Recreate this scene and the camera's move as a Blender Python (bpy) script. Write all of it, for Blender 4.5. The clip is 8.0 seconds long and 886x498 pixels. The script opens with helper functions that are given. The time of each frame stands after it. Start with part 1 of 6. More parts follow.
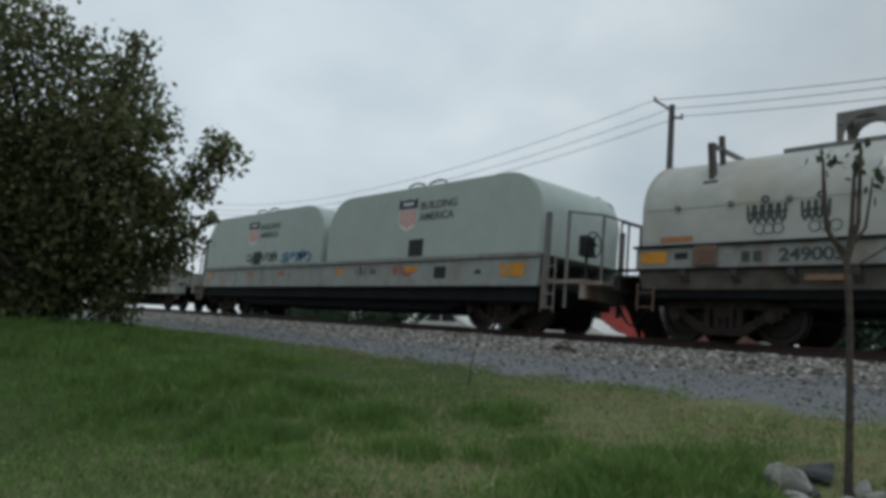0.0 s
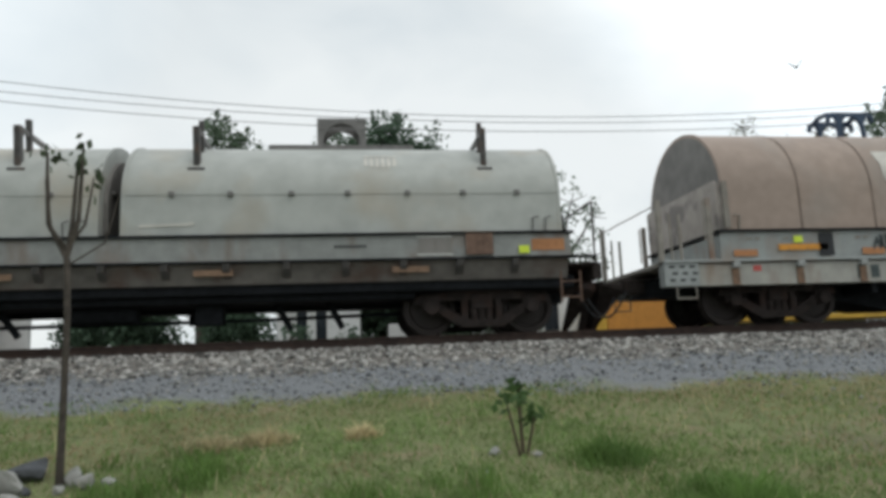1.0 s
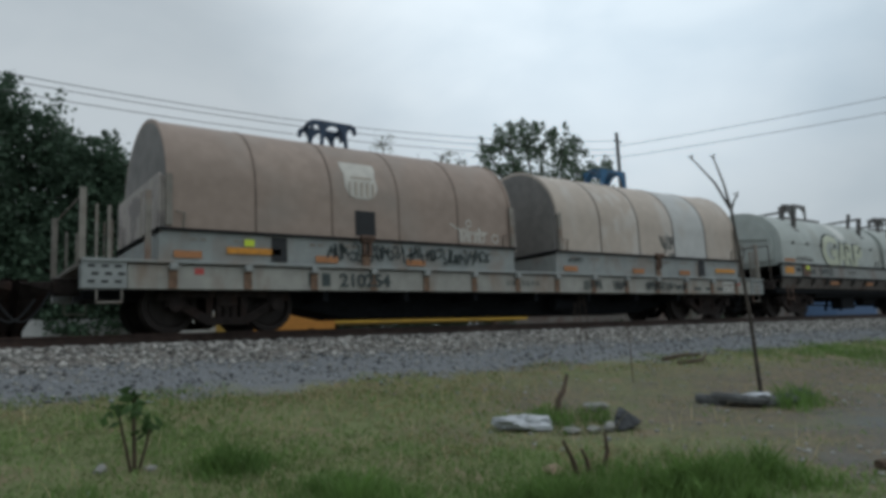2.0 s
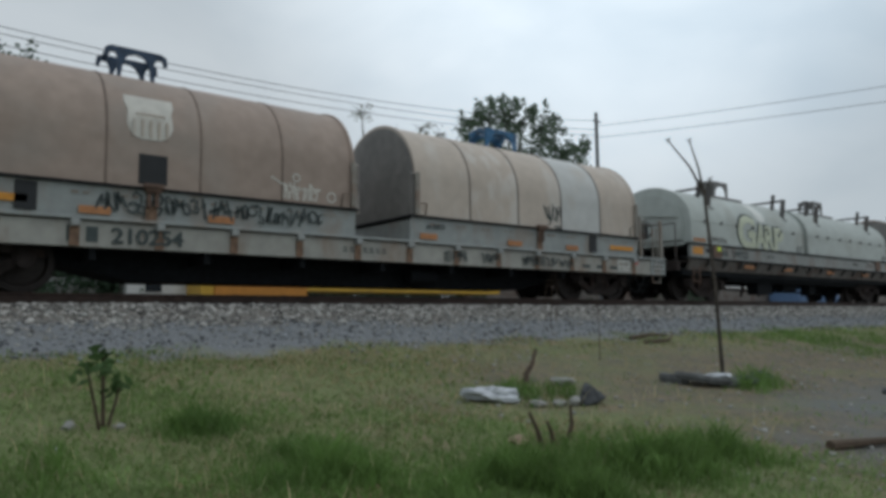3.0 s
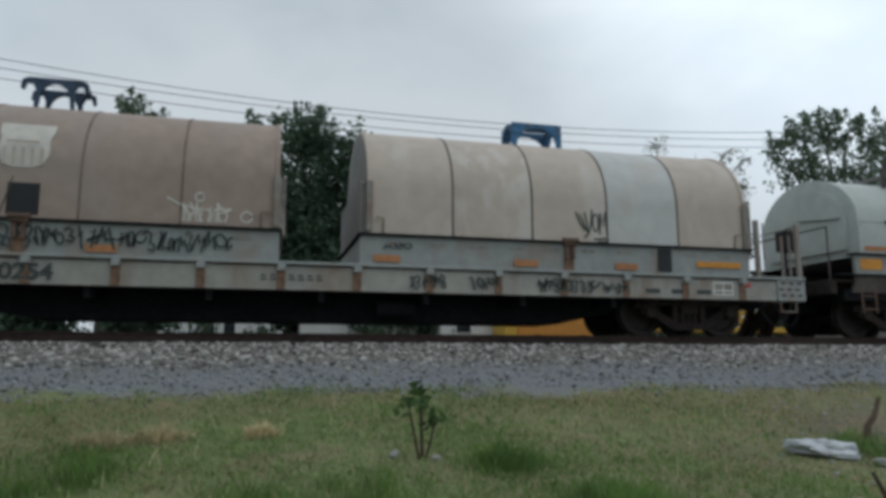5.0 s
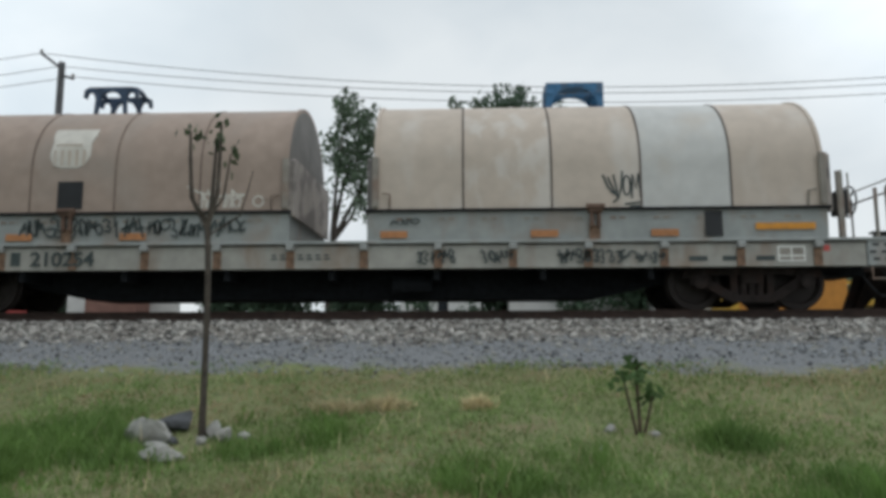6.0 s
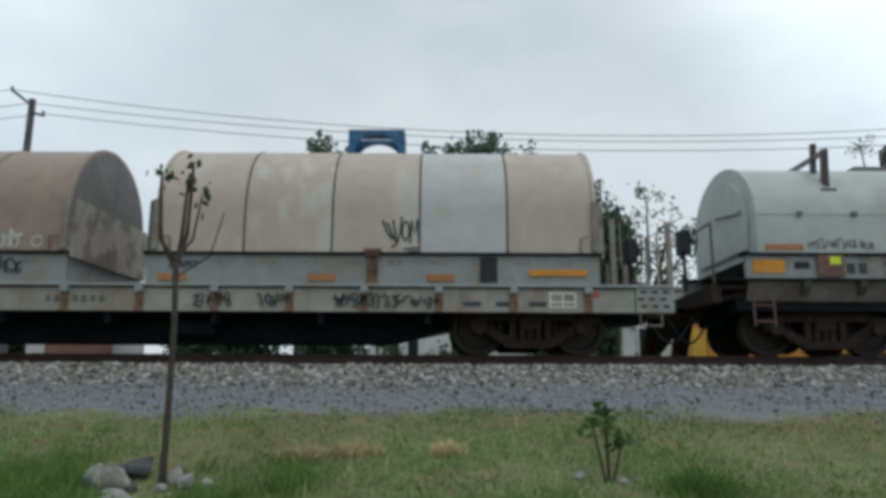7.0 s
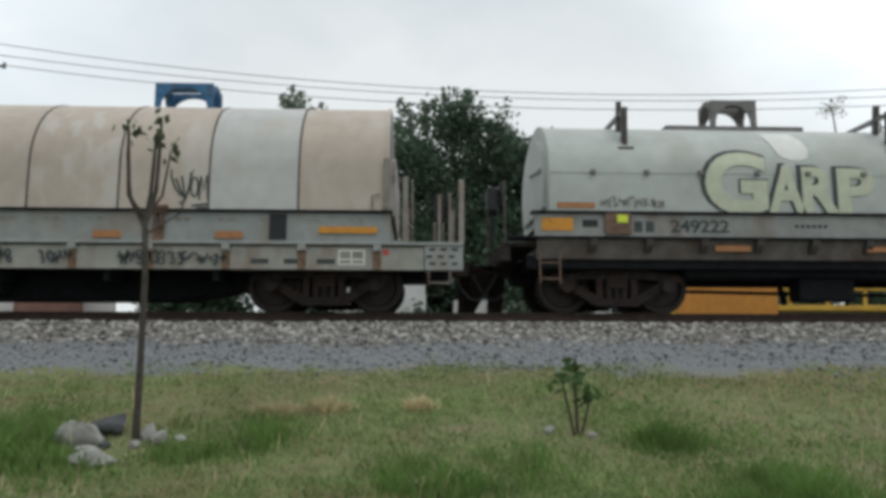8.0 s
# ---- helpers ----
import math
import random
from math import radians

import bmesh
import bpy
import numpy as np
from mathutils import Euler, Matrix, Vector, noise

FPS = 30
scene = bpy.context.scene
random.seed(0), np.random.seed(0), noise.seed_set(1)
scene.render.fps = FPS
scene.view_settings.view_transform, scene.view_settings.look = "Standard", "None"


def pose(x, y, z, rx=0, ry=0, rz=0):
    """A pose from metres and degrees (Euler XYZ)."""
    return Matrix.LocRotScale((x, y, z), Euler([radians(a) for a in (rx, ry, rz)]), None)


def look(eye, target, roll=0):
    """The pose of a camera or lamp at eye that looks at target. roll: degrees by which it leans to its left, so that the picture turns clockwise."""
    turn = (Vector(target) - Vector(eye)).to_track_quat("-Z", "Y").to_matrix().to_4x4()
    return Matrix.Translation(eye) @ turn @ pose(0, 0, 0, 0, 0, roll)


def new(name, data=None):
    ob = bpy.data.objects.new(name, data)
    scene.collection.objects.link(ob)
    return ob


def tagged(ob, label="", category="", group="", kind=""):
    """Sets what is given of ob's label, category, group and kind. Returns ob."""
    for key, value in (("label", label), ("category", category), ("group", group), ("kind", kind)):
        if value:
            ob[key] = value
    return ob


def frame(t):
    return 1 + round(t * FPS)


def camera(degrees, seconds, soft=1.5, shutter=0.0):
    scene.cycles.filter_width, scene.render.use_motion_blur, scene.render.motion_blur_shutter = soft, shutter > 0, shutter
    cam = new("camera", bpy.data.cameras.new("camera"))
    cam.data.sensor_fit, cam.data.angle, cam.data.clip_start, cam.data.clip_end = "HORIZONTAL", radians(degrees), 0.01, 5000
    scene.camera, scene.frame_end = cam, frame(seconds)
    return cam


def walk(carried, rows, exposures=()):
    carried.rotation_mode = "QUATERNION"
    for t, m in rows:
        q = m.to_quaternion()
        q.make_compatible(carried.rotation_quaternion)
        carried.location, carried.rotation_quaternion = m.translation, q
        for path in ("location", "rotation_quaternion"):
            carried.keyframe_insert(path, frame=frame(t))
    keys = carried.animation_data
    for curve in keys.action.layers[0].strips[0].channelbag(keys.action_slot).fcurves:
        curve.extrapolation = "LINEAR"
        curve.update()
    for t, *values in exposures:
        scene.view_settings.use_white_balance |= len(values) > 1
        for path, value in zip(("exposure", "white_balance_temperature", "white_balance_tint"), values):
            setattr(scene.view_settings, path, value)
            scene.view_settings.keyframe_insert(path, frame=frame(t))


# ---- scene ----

# camera: eye, yaw, pitch, roll at each time
EYE_Z = 1.5
PATH = [
    (0.0, 48.05, 7.46, -4.82, -0.187, 0.000, 0.039),
    (0.1, 48.89, 7.48, -4.61, -0.180, 0.007, 0.037),
    (0.2, 47.44, 7.12, -4.36, -0.203, 0.008, 0.026),
    (0.3, 45.05, 6.80, -4.23, -0.203, 0.001, 0.024),
    (0.4, 39.01, 6.39, -3.37, -0.195, -0.012, 0.036),
    (0.5, 29.60, 6.01, -2.38, -0.175, -0.007, 0.043),
    (0.6, 19.05, 6.55, -1.53, -0.148, 0.014, 0.026),
    (0.7, 8.45, 6.80, -1.67, -0.116, 0.039, 0.019),
    (0.8, 0.45, 7.14, -1.50, -0.058, 0.036, 0.012),
    (0.9, -4.94, 8.12, -0.97, 0.014, 0.030, -0.001),
    (1.0, -7.57, 9.24, 2.21, 0.024, 0.030, -0.047),
    (1.1, -16.37, 10.45, 1.94, 0.012, 0.022, -0.008),
    (1.2, -22.36, 9.42, 1.18, 0.035, 0.014, 0.028),
    (1.3, -27.00, 7.88, -0.51, 0.041, 0.049, 0.017),
    (1.4, -33.34, 8.61, 0.91, 0.061, 0.054, 0.000),
    (1.5, -36.09, 8.65, 1.09, 0.090, 0.021, 0.011),
    (1.8, -36.63, 8.92, 2.70, 0.111, 0.031, 0.022),
    (2.0, -36.21, 7.83, 2.73, 0.093, 0.017, 0.018),
    (2.2, -36.89, 6.76, 1.49, 0.075, 0.030, 0.009),
    (3.3, -38.83, 5.56, 0.53, 0.053, -0.016, -0.001),
    (3.5, -38.82, 5.96, 0.30, 0.049, -0.014, -0.004),
    (4.0, -37.57, 6.28, 1.31, 0.048, -0.019, -0.011),
    (4.5, -32.52, 8.09, 3.94, 0.056, -0.036, 0.011),
    (4.7, -25.56, 9.10, 3.66, 0.054, -0.025, 0.009),
    (4.9, -18.85, 9.03, 0.56, 0.087, -0.031, 0.019),
    (5.0, -14.58, 8.90, 0.08, 0.082, -0.035, 0.005),
    (5.2, -6.11, 7.40, 0.40, 0.095, -0.005, -0.046),
    (6.3, 2.30, 7.39, 0.14, 0.069, -0.002, -0.065),
    (6.5, 2.13, 8.53, 0.25, 0.071, -0.013, -0.075),
    (7.0, -0.27, 10.86, -0.24, 0.078, -0.022, -0.051),
    (7.5, -3.60, 9.92, -0.48, 0.073, -0.033, -0.048),
    (8.0, -2.28, 7.49, -0.11, 0.098, -0.031, -0.052),
]
cam = camera(64.15, 8.0, soft=3.9)
walk(cam, [(t, pose(x, y, z + EYE_Z, 90 + p, r, a)) for t, a, p, r, x, y, z in PATH],
     exposures=[(0.0, -0.58, 6150, 8), (0.3, -0.5, 6000, 8.5), (0.5, -0.33, 6100, 9), (0.7, 0.08, 6300, 10), (1.0, 0.12, 6500, 10), (1.4, -0.35, 6200, 9),
                (2.2, -0.55, 6080, 8), (3.3, -0.45, 6150, 9), (4.5, -0.44, 6200, 9), (5.0, -0.38, 6100, 9), (5.3, -0.02, 6300, 10), (6.3, 0.0, 6350, 10),
                (7.0, -0.17, 6150, 8), (7.5, -0.24, 6150, 9), (8.0, 0.05, 6500, 10)])

# ---- world and sun: an overcast afternoon ----
world = bpy.data.worlds.new("overcast_sky")
scene.world = world
world.use_nodes = True
wt = world.node_tree
wt.nodes.clear()
w_out = wt.nodes.new("ShaderNodeOutputWorld")
w_bg = wt.nodes.new("ShaderNodeBackground")
w_sky = wt.nodes.new("ShaderNodeTexSky")
w_sky.sky_type = "NISHITA"
w_sky.sun_disc = False
w_sky.sun_elevation, w_sky.sun_rotation = radians(58), radians(40)
w_gain = wt.nodes.new("ShaderNodeVectorMath")
w_gain.operation = "SCALE"
w_gain.inputs["Scale"].default_value = 0.05
w_co = wt.nodes.new("ShaderNodeTexCoord")
w_map = wt.nodes.new("ShaderNodeMapping")
w_map.inputs["Scale"].default_value = (1.0, 1.0, 1.8)
w_n1 = wt.nodes.new("ShaderNodeTexNoise")
w_n1.inputs["Scale"].default_value, w_n1.inputs["Detail"].default_value, w_n1.inputs["Roughness"].default_value = 1.35, 4, 0.5
w_ramp = wt.nodes.new("ShaderNodeValToRGB")
w_ramp.color_ramp.elements[0].position, w_ramp.color_ramp.elements[0].color = 0.34, (0.60, 0.675, 0.715, 1)
w_ramp.color_ramp.elements[1].position, w_ramp.color_ramp.elements[1].color = 0.60, (0.86, 0.90, 0.90, 1)
w_mix = wt.nodes.new("ShaderNodeMix")
w_mix.data_type = "RGBA"
w_mix.inputs["Factor"].default_value = 0.88
wt.links.new(w_co.outputs["Generated"], w_map.inputs["Vector"])
wt.links.new(w_map.outputs["Vector"], w_n1.inputs["Vector"])
# broken cloud edges inside the overcast
w_n2 = wt.nodes.new("ShaderNodeTexNoise")
w_n2.inputs["Scale"].default_value, w_n2.inputs["Detail"].default_value, w_n2.inputs["Distortion"].default_value = 4.2, 5, 0.4
wt.links.new(w_map.outputs["Vector"], w_n2.inputs["Vector"])
w_both = wt.nodes.new("ShaderNodeMix")
w_both.inputs["Factor"].default_value = 0.33
wt.links.new(w_n1.outputs["Fac"], w_both.inputs["A"])
wt.links.new(w_n2.outputs["Fac"], w_both.inputs["B"])
wt.links.new(w_both.outputs["Result"], w_ramp.inputs["Fac"])
wt.links.new(w_sky.outputs["Color"], w_gain.inputs[0])
wt.links.new(w_gain.outputs["Vector"], w_mix.inputs["A"])
wt.links.new(w_ramp.outputs["Color"], w_mix.inputs["B"])
# the overcast is thinner and brighter to the west and high in the east
w_dot = wt.nodes.new("ShaderNodeVectorMath")
w_dot.operation = "DOT_PRODUCT"
w_dot.inputs[1].default_value = Vector((-0.78, 0.40, 0.50)).normalized()
w_glow = wt.nodes.new("ShaderNodeMapRange")
for key, val in (("From Min", 0.72), ("From Max", 1.0), ("To Min", 1.0), ("To Max", 1.48)):
    w_glow.inputs[key].default_value = val
w_lit = wt.nodes.new("ShaderNodeVectorMath")
w_lit.operation = "SCALE"
wt.links.new(w_co.outputs["Generated"], w_dot.inputs[0])
wt.links.new(w_dot.outputs["Value"], w_glow.inputs["Value"])
wt.links.new(w_mix.outputs["Result"], w_lit.inputs[0])
wt.links.new(w_glow.outputs["Result"], w_lit.inputs["Scale"])
w_dot2 = wt.nodes.new("ShaderNodeVectorMath")
w_dot2.operation = "DOT_PRODUCT"
w_dot2.inputs[1].default_value = Vector((0.66, 0.52, 0.62)).normalized()
w_glow2 = wt.nodes.new("ShaderNodeMapRange")
for key, val in (("From Min", 0.84), ("From Max", 1.0), ("To Min", 1.0), ("To Max", 1.85)):
    w_glow2.inputs[key].default_value = val
w_glow2.interpolation_type = "SMOOTHSTEP"
w_lit2 = wt.nodes.new("ShaderNodeVectorMath")
w_lit2.operation = "SCALE"
wt.links.new(w_co.outputs["Generated"], w_dot2.inputs[0])
wt.links.new(w_dot2.outputs["Value"], w_glow2.inputs["Value"])
wt.links.new(w_lit.outputs["Vector"], w_lit2.inputs[0])
wt.links.new(w_glow2.outputs["Result"], w_lit2.inputs["Scale"])
wt.links.new(w_lit2.outputs["Vector"], w_bg.inputs["Color"])
w_bg.inputs["Strength"].default_value = 1.0
wt.links.new(w_bg.outputs["Background"], w_out.inputs["Surface"])

sun = new("sun", bpy.data.lights.new("sun", "SUN"))
sun.data.energy, sun.data.angle, sun.data.color = 0.6, radians(35), (1.0, 0.96, 0.9)
sun.matrix_world = look((25, -18, 60), (0, 12, 0))


# ---- materials ----
def material(name, color, rough=0.7, metal=0.0, grain=8.0, amount=0.25, stain=None, stain_amount=0.0, stain_scale=1.2,
             streak=1.0, bump=0.15, bump_scale=40.0, island=0.0, each=0.0, spec=0.4, stain_at=(0.5, 0.68)):
    """Paint, stone, bark and so on: a base colour with grain at two scales, stains (streak > 1 draws them out downwards) and fine relief."""
    m = bpy.data.materials.new(name)
    m.use_nodes = True
    nt = m.node_tree
    b = nt.nodes["Principled BSDF"]
    b.inputs["Roughness"].default_value, b.inputs["Metallic"].default_value = rough, metal
    b.inputs["Specular IOR Level"].default_value = spec
    co = nt.nodes.new("ShaderNodeTexCoord")

    def noise_of(scale, detail=4, stretch=1.0):
        mp = nt.nodes.new("ShaderNodeMapping")
        mp.inputs["Scale"].default_value = (1, 1, 1 / stretch)
        n = nt.nodes.new("ShaderNodeTexNoise")
        n.inputs["Scale"].default_value, n.inputs["Detail"].default_value = scale, detail
        nt.links.new(co.outputs["Object"], mp.inputs["Vector"])
        nt.links.new(mp.outputs["Vector"], n.inputs["Vector"])
        return n.outputs["Fac"]

    def ramp_of(fac, a, z, lo=0.0, hi=1.0):
        r = nt.nodes.new("ShaderNodeMapRange")
        r.inputs["From Min"].default_value, r.inputs["From Max"].default_value = a, z
        r.inputs["To Min"].default_value, r.inputs["To Max"].default_value = lo, hi
        nt.links.new(fac, r.inputs["Value"])
        return r.outputs["Result"]

    def scaled(col, fac):
        v = nt.nodes.new("ShaderNodeVectorMath")
        v.operation = "SCALE"
        nt.links.new(col, v.inputs[0])
        nt.links.new(fac, v.inputs["Scale"])
        return v.outputs["Vector"]

    rgb = nt.nodes.new("ShaderNodeRGB")
    rgb.outputs[0].default_value = (*color, 1)
    c = scaled(rgb.outputs[0], ramp_of(noise_of(grain), 0.3, 0.7, 1 - amount, 1 + amount))
    c = scaled(c, ramp_of(noise_of(grain * 0.13, 3), 0.3, 0.7, 1 - amount * 0.7, 1 + amount * 0.7))
    if stain:
        mx = nt.nodes.new("ShaderNodeMix")
        mx.data_type = "RGBA"
        nt.links.new(ramp_of(noise_of(stain_scale, 6, streak), *stain_at, 0.0, stain_amount), mx.inputs["Factor"])
        nt.links.new(c, mx.inputs["A"])
        mx.inputs["B"].default_value = (*stain, 1)
        c = mx.outputs["Result"]
    if island:
        g = nt.nodes.new("ShaderNodeNewGeometry")
        c = scaled(c, ramp_of(g.outputs["Random Per Island"], 0, 1, 1 - island, 1 + island))
    if each:
        g = nt.nodes.new("ShaderNodeObjectInfo")
        c = scaled(c, ramp_of(g.outputs["Random"], 0, 1, 1 - each, 1 + each))
    nt.links.new(c, b.inputs["Base Color"])
    if bump:
        bp = nt.nodes.new("ShaderNodeBump")
        bp.inputs["Strength"].default_value, bp.inputs["Distance"].default_value = bump, 0.02
        nt.links.new(noise_of(bump_scale, 5), bp.inputs["Height"])
        nt.links.new(bp.outputs["Normal"], b.inputs["Normal"])
    return m


RUST = (0.16, 0.075, 0.04)
M_GREY_HOOD = material("weathered_grey_paint", (0.44, 0.455, 0.43), 0.6, grain=3, amount=0.10, stain=(0.40, 0.34, 0.26), stain_amount=0.6, stain_scale=0.8, bump=0.05)
M_PALE_HOOD = material("pale_grey_paint", (0.45, 0.485, 0.46), 0.55, grain=3, amount=0.08, stain=(0.36, 0.36, 0.32), stain_amount=0.5, stain_scale=0.9, bump=0.05)
M_GREEN_HOOD = material("pale_grey_green_paint", (0.41, 0.48, 0.45), 0.55, grain=3, amount=0.05, stain=(0.40, 0.44, 0.40), stain_amount=0.4, stain_scale=0.6, streak=3, bump=0.04)
M_BROWN_HOOD = material("rusted_brown_steel", (0.345, 0.27, 0.225), 0.65, grain=4, amount=0.10, stain=(0.31, 0.28, 0.25), stain_amount=0.75, stain_scale=0.45, bump=0.06)
M_TAN_HOOD = material("tan_weathered_steel", (0.51, 0.44, 0.375), 0.62, grain=4, amount=0.07, stain=(0.60, 0.57, 0.53), stain_amount=0.65, stain_scale=1.3, streak=2.5, bump=0.05, stain_at=(0.53, 0.68))
M_TAN_PATCHED = material("tan_steel_with_whitish_drips", (0.50, 0.43, 0.365), 0.62, grain=4, amount=0.07, stain=(0.62, 0.59, 0.55), stain_amount=0.65, stain_scale=3.0, streak=2.0, bump=0.05, stain_at=(0.49, 0.62))
M_RIB = material("dark_grime_in_a_seam", (0.13, 0.11, 0.10), 0.8, grain=9, amount=0.25, bump=0.05)
M_RIB_BROWN = material("brown_grime_in_a_seam", (0.19, 0.145, 0.12), 0.8, grain=9, amount=0.25, bump=0.05)
M_DECK_SILL = material("stained_beige_grey_paint", (0.33, 0.325, 0.295), 0.65, grain=5, amount=0.12, stain=(0.22, 0.14, 0.09), stain_amount=0.6, stain_scale=2.4, streak=3.0, bump=0.06)
M_STREAK = material("rust_streak_on_paint", (0.21, 0.13, 0.085), 0.75, grain=9, amount=0.35, bump=0.08)
M_WHITE_PANEL = material("whitish_weathered_steel", (0.54, 0.545, 0.53), 0.6, grain=4, amount=0.07, stain=(0.50, 0.455, 0.40), stain_amount=0.6, stain_scale=1.1, bump=0.05)
# grimy steel; on ends facing a hood gap it also stands for shade
M_DARK_END = material("grimy_steel_and_gap_shade", (0.20, 0.19, 0.18), 0.75, grain=4, amount=0.15, stain=(0.30, 0.28, 0.26), stain_amount=0.5, stain_scale=0.9, bump=0.06)
M_APRON = material("grimy_tan_grey_steel", (0.40, 0.36, 0.33), 0.7, grain=4, amount=0.12, stain=(0.17, 0.155, 0.15), stain_amount=0.75, stain_scale=2.3, bump=0.06, stain_at=(0.49, 0.58))
M_SILL = material("stained_light_grey_paint", (0.27, 0.28, 0.27), 0.65, grain=5, amount=0.14, stain=RUST, stain_amount=0.55, stain_scale=2.0, streak=3.0, bump=0.06)
M_SILL_LOW = material("rust_streaked_grey_steel", (0.27, 0.25, 0.22), 0.7, grain=5, amount=0.2, stain=(0.19, 0.10, 0.065), stain_amount=0.8, stain_scale=1.3, bump=0.1)
M_LOWER = material("rust_brown_grimy_panel", (0.155, 0.142, 0.13), 0.75, grain=5, amount=0.2, stain=(0.10, 0.055, 0.04), stain_amount=0.7, stain_scale=1.6, bump=0.1)
M_TRAY = material("light_grey_tray_paint", (0.305, 0.325, 0.32), 0.6, grain=5, amount=0.10, stain=(0.27, 0.2, 0.15), stain_amount=0.5, stain_scale=2.4, streak=2.0, bump=0.05)
M_RUSTY = material("rust_brown_steel", (0.15, 0.095, 0.07), 0.8, grain=9, amount=0.3, bump=0.2)
M_DARK = material("grimy_black_steel", (0.014, 0.0155, 0.018), 0.85, spec=0.15, grain=9, amount=0.3, bump=0.2)
M_TRUCK = material("brown_black_cast_steel", (0.036, 0.029, 0.027), 0.8, spec=0.15, grain=8, amount=0.35, stain=(0.06, 0.034, 0.026), stain_amount=0.6, stain_scale=3, bump=0.2)
M_TREAD = material("worn_wheel_steel", (0.034, 0.027, 0.025), 0.6, 0.2, grain=12, amount=0.2, bump=0.05)
M_BRACKET = material("grey_brown_bracket_steel", (0.17, 0.165, 0.16), 0.65, grain=9, amount=0.2, bump=0.1)
M_POST = material("dark_grey_post_steel", (0.075, 0.07, 0.068), 0.65, grain=9, amount=0.25, stain=(0.14, 0.08, 0.05), stain_amount=0.5, stain_scale=6, bump=0.1)
M_BLUE = material("blue_painted_steel", (0.035, 0.13, 0.26), 0.5, grain=7, amount=0.25, stain=(0.06, 0.06, 0.07), stain_amount=0.7, stain_scale=5, bump=0.08)
M_BLUE_DARK = material("dark_blue_painted_steel", (0.03, 0.055, 0.10), 0.5, grain=7, amount=0.25, bump=0.08)
M_ORANGE = material("orange_reflective_plate", (0.62, 0.27, 0.03), 0.5, grain=14, amount=0.12, stain=(0.25, 0.12, 0.05), stain_amount=0.5, stain_scale=6, bump=0.0)
M_FADED = material("rusty_faded_plate", (0.27, 0.17, 0.11), 0.6, grain=14, amount=0.2, bump=0.0)
M_RUST_ORANGE = material("faded_orange_plate", (0.42, 0.19, 0.08), 0.6, grain=14, amount=0.15, bump=0.0)
M_YELLOW = material("bright_yellow_green_tag", (0.66, 0.80, 0.06), 0.5, grain=14, amount=0.05, bump=0.0)
M_WHITE = material("white_paint", (0.72, 0.73, 0.70), 0.6, grain=6, amount=0.06, bump=0.03)
M_BLACK = material("black_paint", (0.02, 0.022, 0.025), 0.6, grain=6, amount=0.2, bump=0.03)
M_INK = material("dark_green_black_spray_paint", (0.05, 0.065, 0.065), 0.6, grain=6, amount=0.2, bump=0.0)
M_INK_BLUE = material("blue_spray_paint", (0.10, 0.19, 0.33), 0.6, grain=6, amount=0.2, bump=0.0)
M_CREAM = material("cream_spray_paint", (0.54, 0.57, 0.44), 0.6, grain=6, amount=0.08, bump=0.0)
M_CHALK = material("chalky_white_spray_paint", (0.60, 0.58, 0.53), 0.7, grain=6, amount=0.1, bump=0.0)
M_RED = material("red_paint", (0.50, 0.09, 0.08), 0.6, grain=6, amount=0.1, bump=0.0)
M_NAVY = material("navy_paint", (0.04, 0.05, 0.09), 0.6, grain=6, amount=0.1, bump=0.0)
M_RAIL = material("rusty_rail_steel", (0.055, 0.035, 0.028), 0.6, 0.3, grain=10, amount=0.3, bump=0.1)
M_SLEEPER = material("weathered_sleeper_wood", (0.09, 0.07, 0.055), 0.9, grain=14, amount=0.3, bump=0.4, each=0.3)
M_STONE = material("grey_ballast_stone", (0.30, 0.29, 0.272), 0.9, grain=20, amount=0.2, bump=0.2, island=0.8, spec=0.2)
M_PEBBLE = material("blue_grey_gravel", (0.215, 0.228, 0.24), 0.9, grain=20, amount=0.2, bump=0.1, island=0.75, spec=0.2)
M_ROCK = material("pale_grey_rock", (0.32, 0.32, 0.30), 0.9, grain=9, amount=0.3, stain=(0.12, 0.11, 0.1), stain_amount=0.6, stain_scale=5, bump=0.6, bump_scale=18)
M_ROCK_DARK = material("dark_grey_rock", (0.07, 0.074, 0.08), 0.9, grain=9, amount=0.35, bump=0.6, bump_scale=18)
M_CLOD = material("tan_dry_earth", (0.30, 0.235, 0.155), 0.95, grain=9, amount=0.3, bump=0.6, bump_scale=18)
M_PLASTIC = material("white_grey_plastic_sheet", (0.48, 0.50, 0.53), 0.45, grain=9, amount=0.25, bump=0.3, bump_scale=14)
M_BARK = material("grey_brown_bark", (0.068, 0.057, 0.047), 0.9, grain=16, amount=0.35, bump=0.6)
M_TWIG = material("dry_brown_wood", (0.085, 0.06, 0.042), 0.9, grain=16, amount=0.3, bump=0.4)


def leaf_material(name, color, island=0.45, patch=None):
    m = material(name, color, 0.6, grain=5, amount=0.25, bump=0.0, island=island, spec=0.25, stain=patch, stain_amount=0.75, stain_scale=0.6)
    nt = m.node_tree
    b = nt.nodes["Principled BSDF"]
    src = b.inputs["Base Color"].links[0].from_socket
    tr = nt.nodes.new("ShaderNodeBsdfTranslucent")
    mx = nt.nodes.new("ShaderNodeMixShader")
    mx.inputs["Fac"].default_value = 0.4
    nt.links.new(src, tr.inputs["Color"])
    nt.links.new(b.outputs["BSDF"], mx.inputs[1])
    nt.links.new(tr.outputs["BSDF"], mx.inputs[2])
    nt.links.new(mx.outputs["Shader"], nt.nodes["Material Output"].inputs["Surface"])
    return m


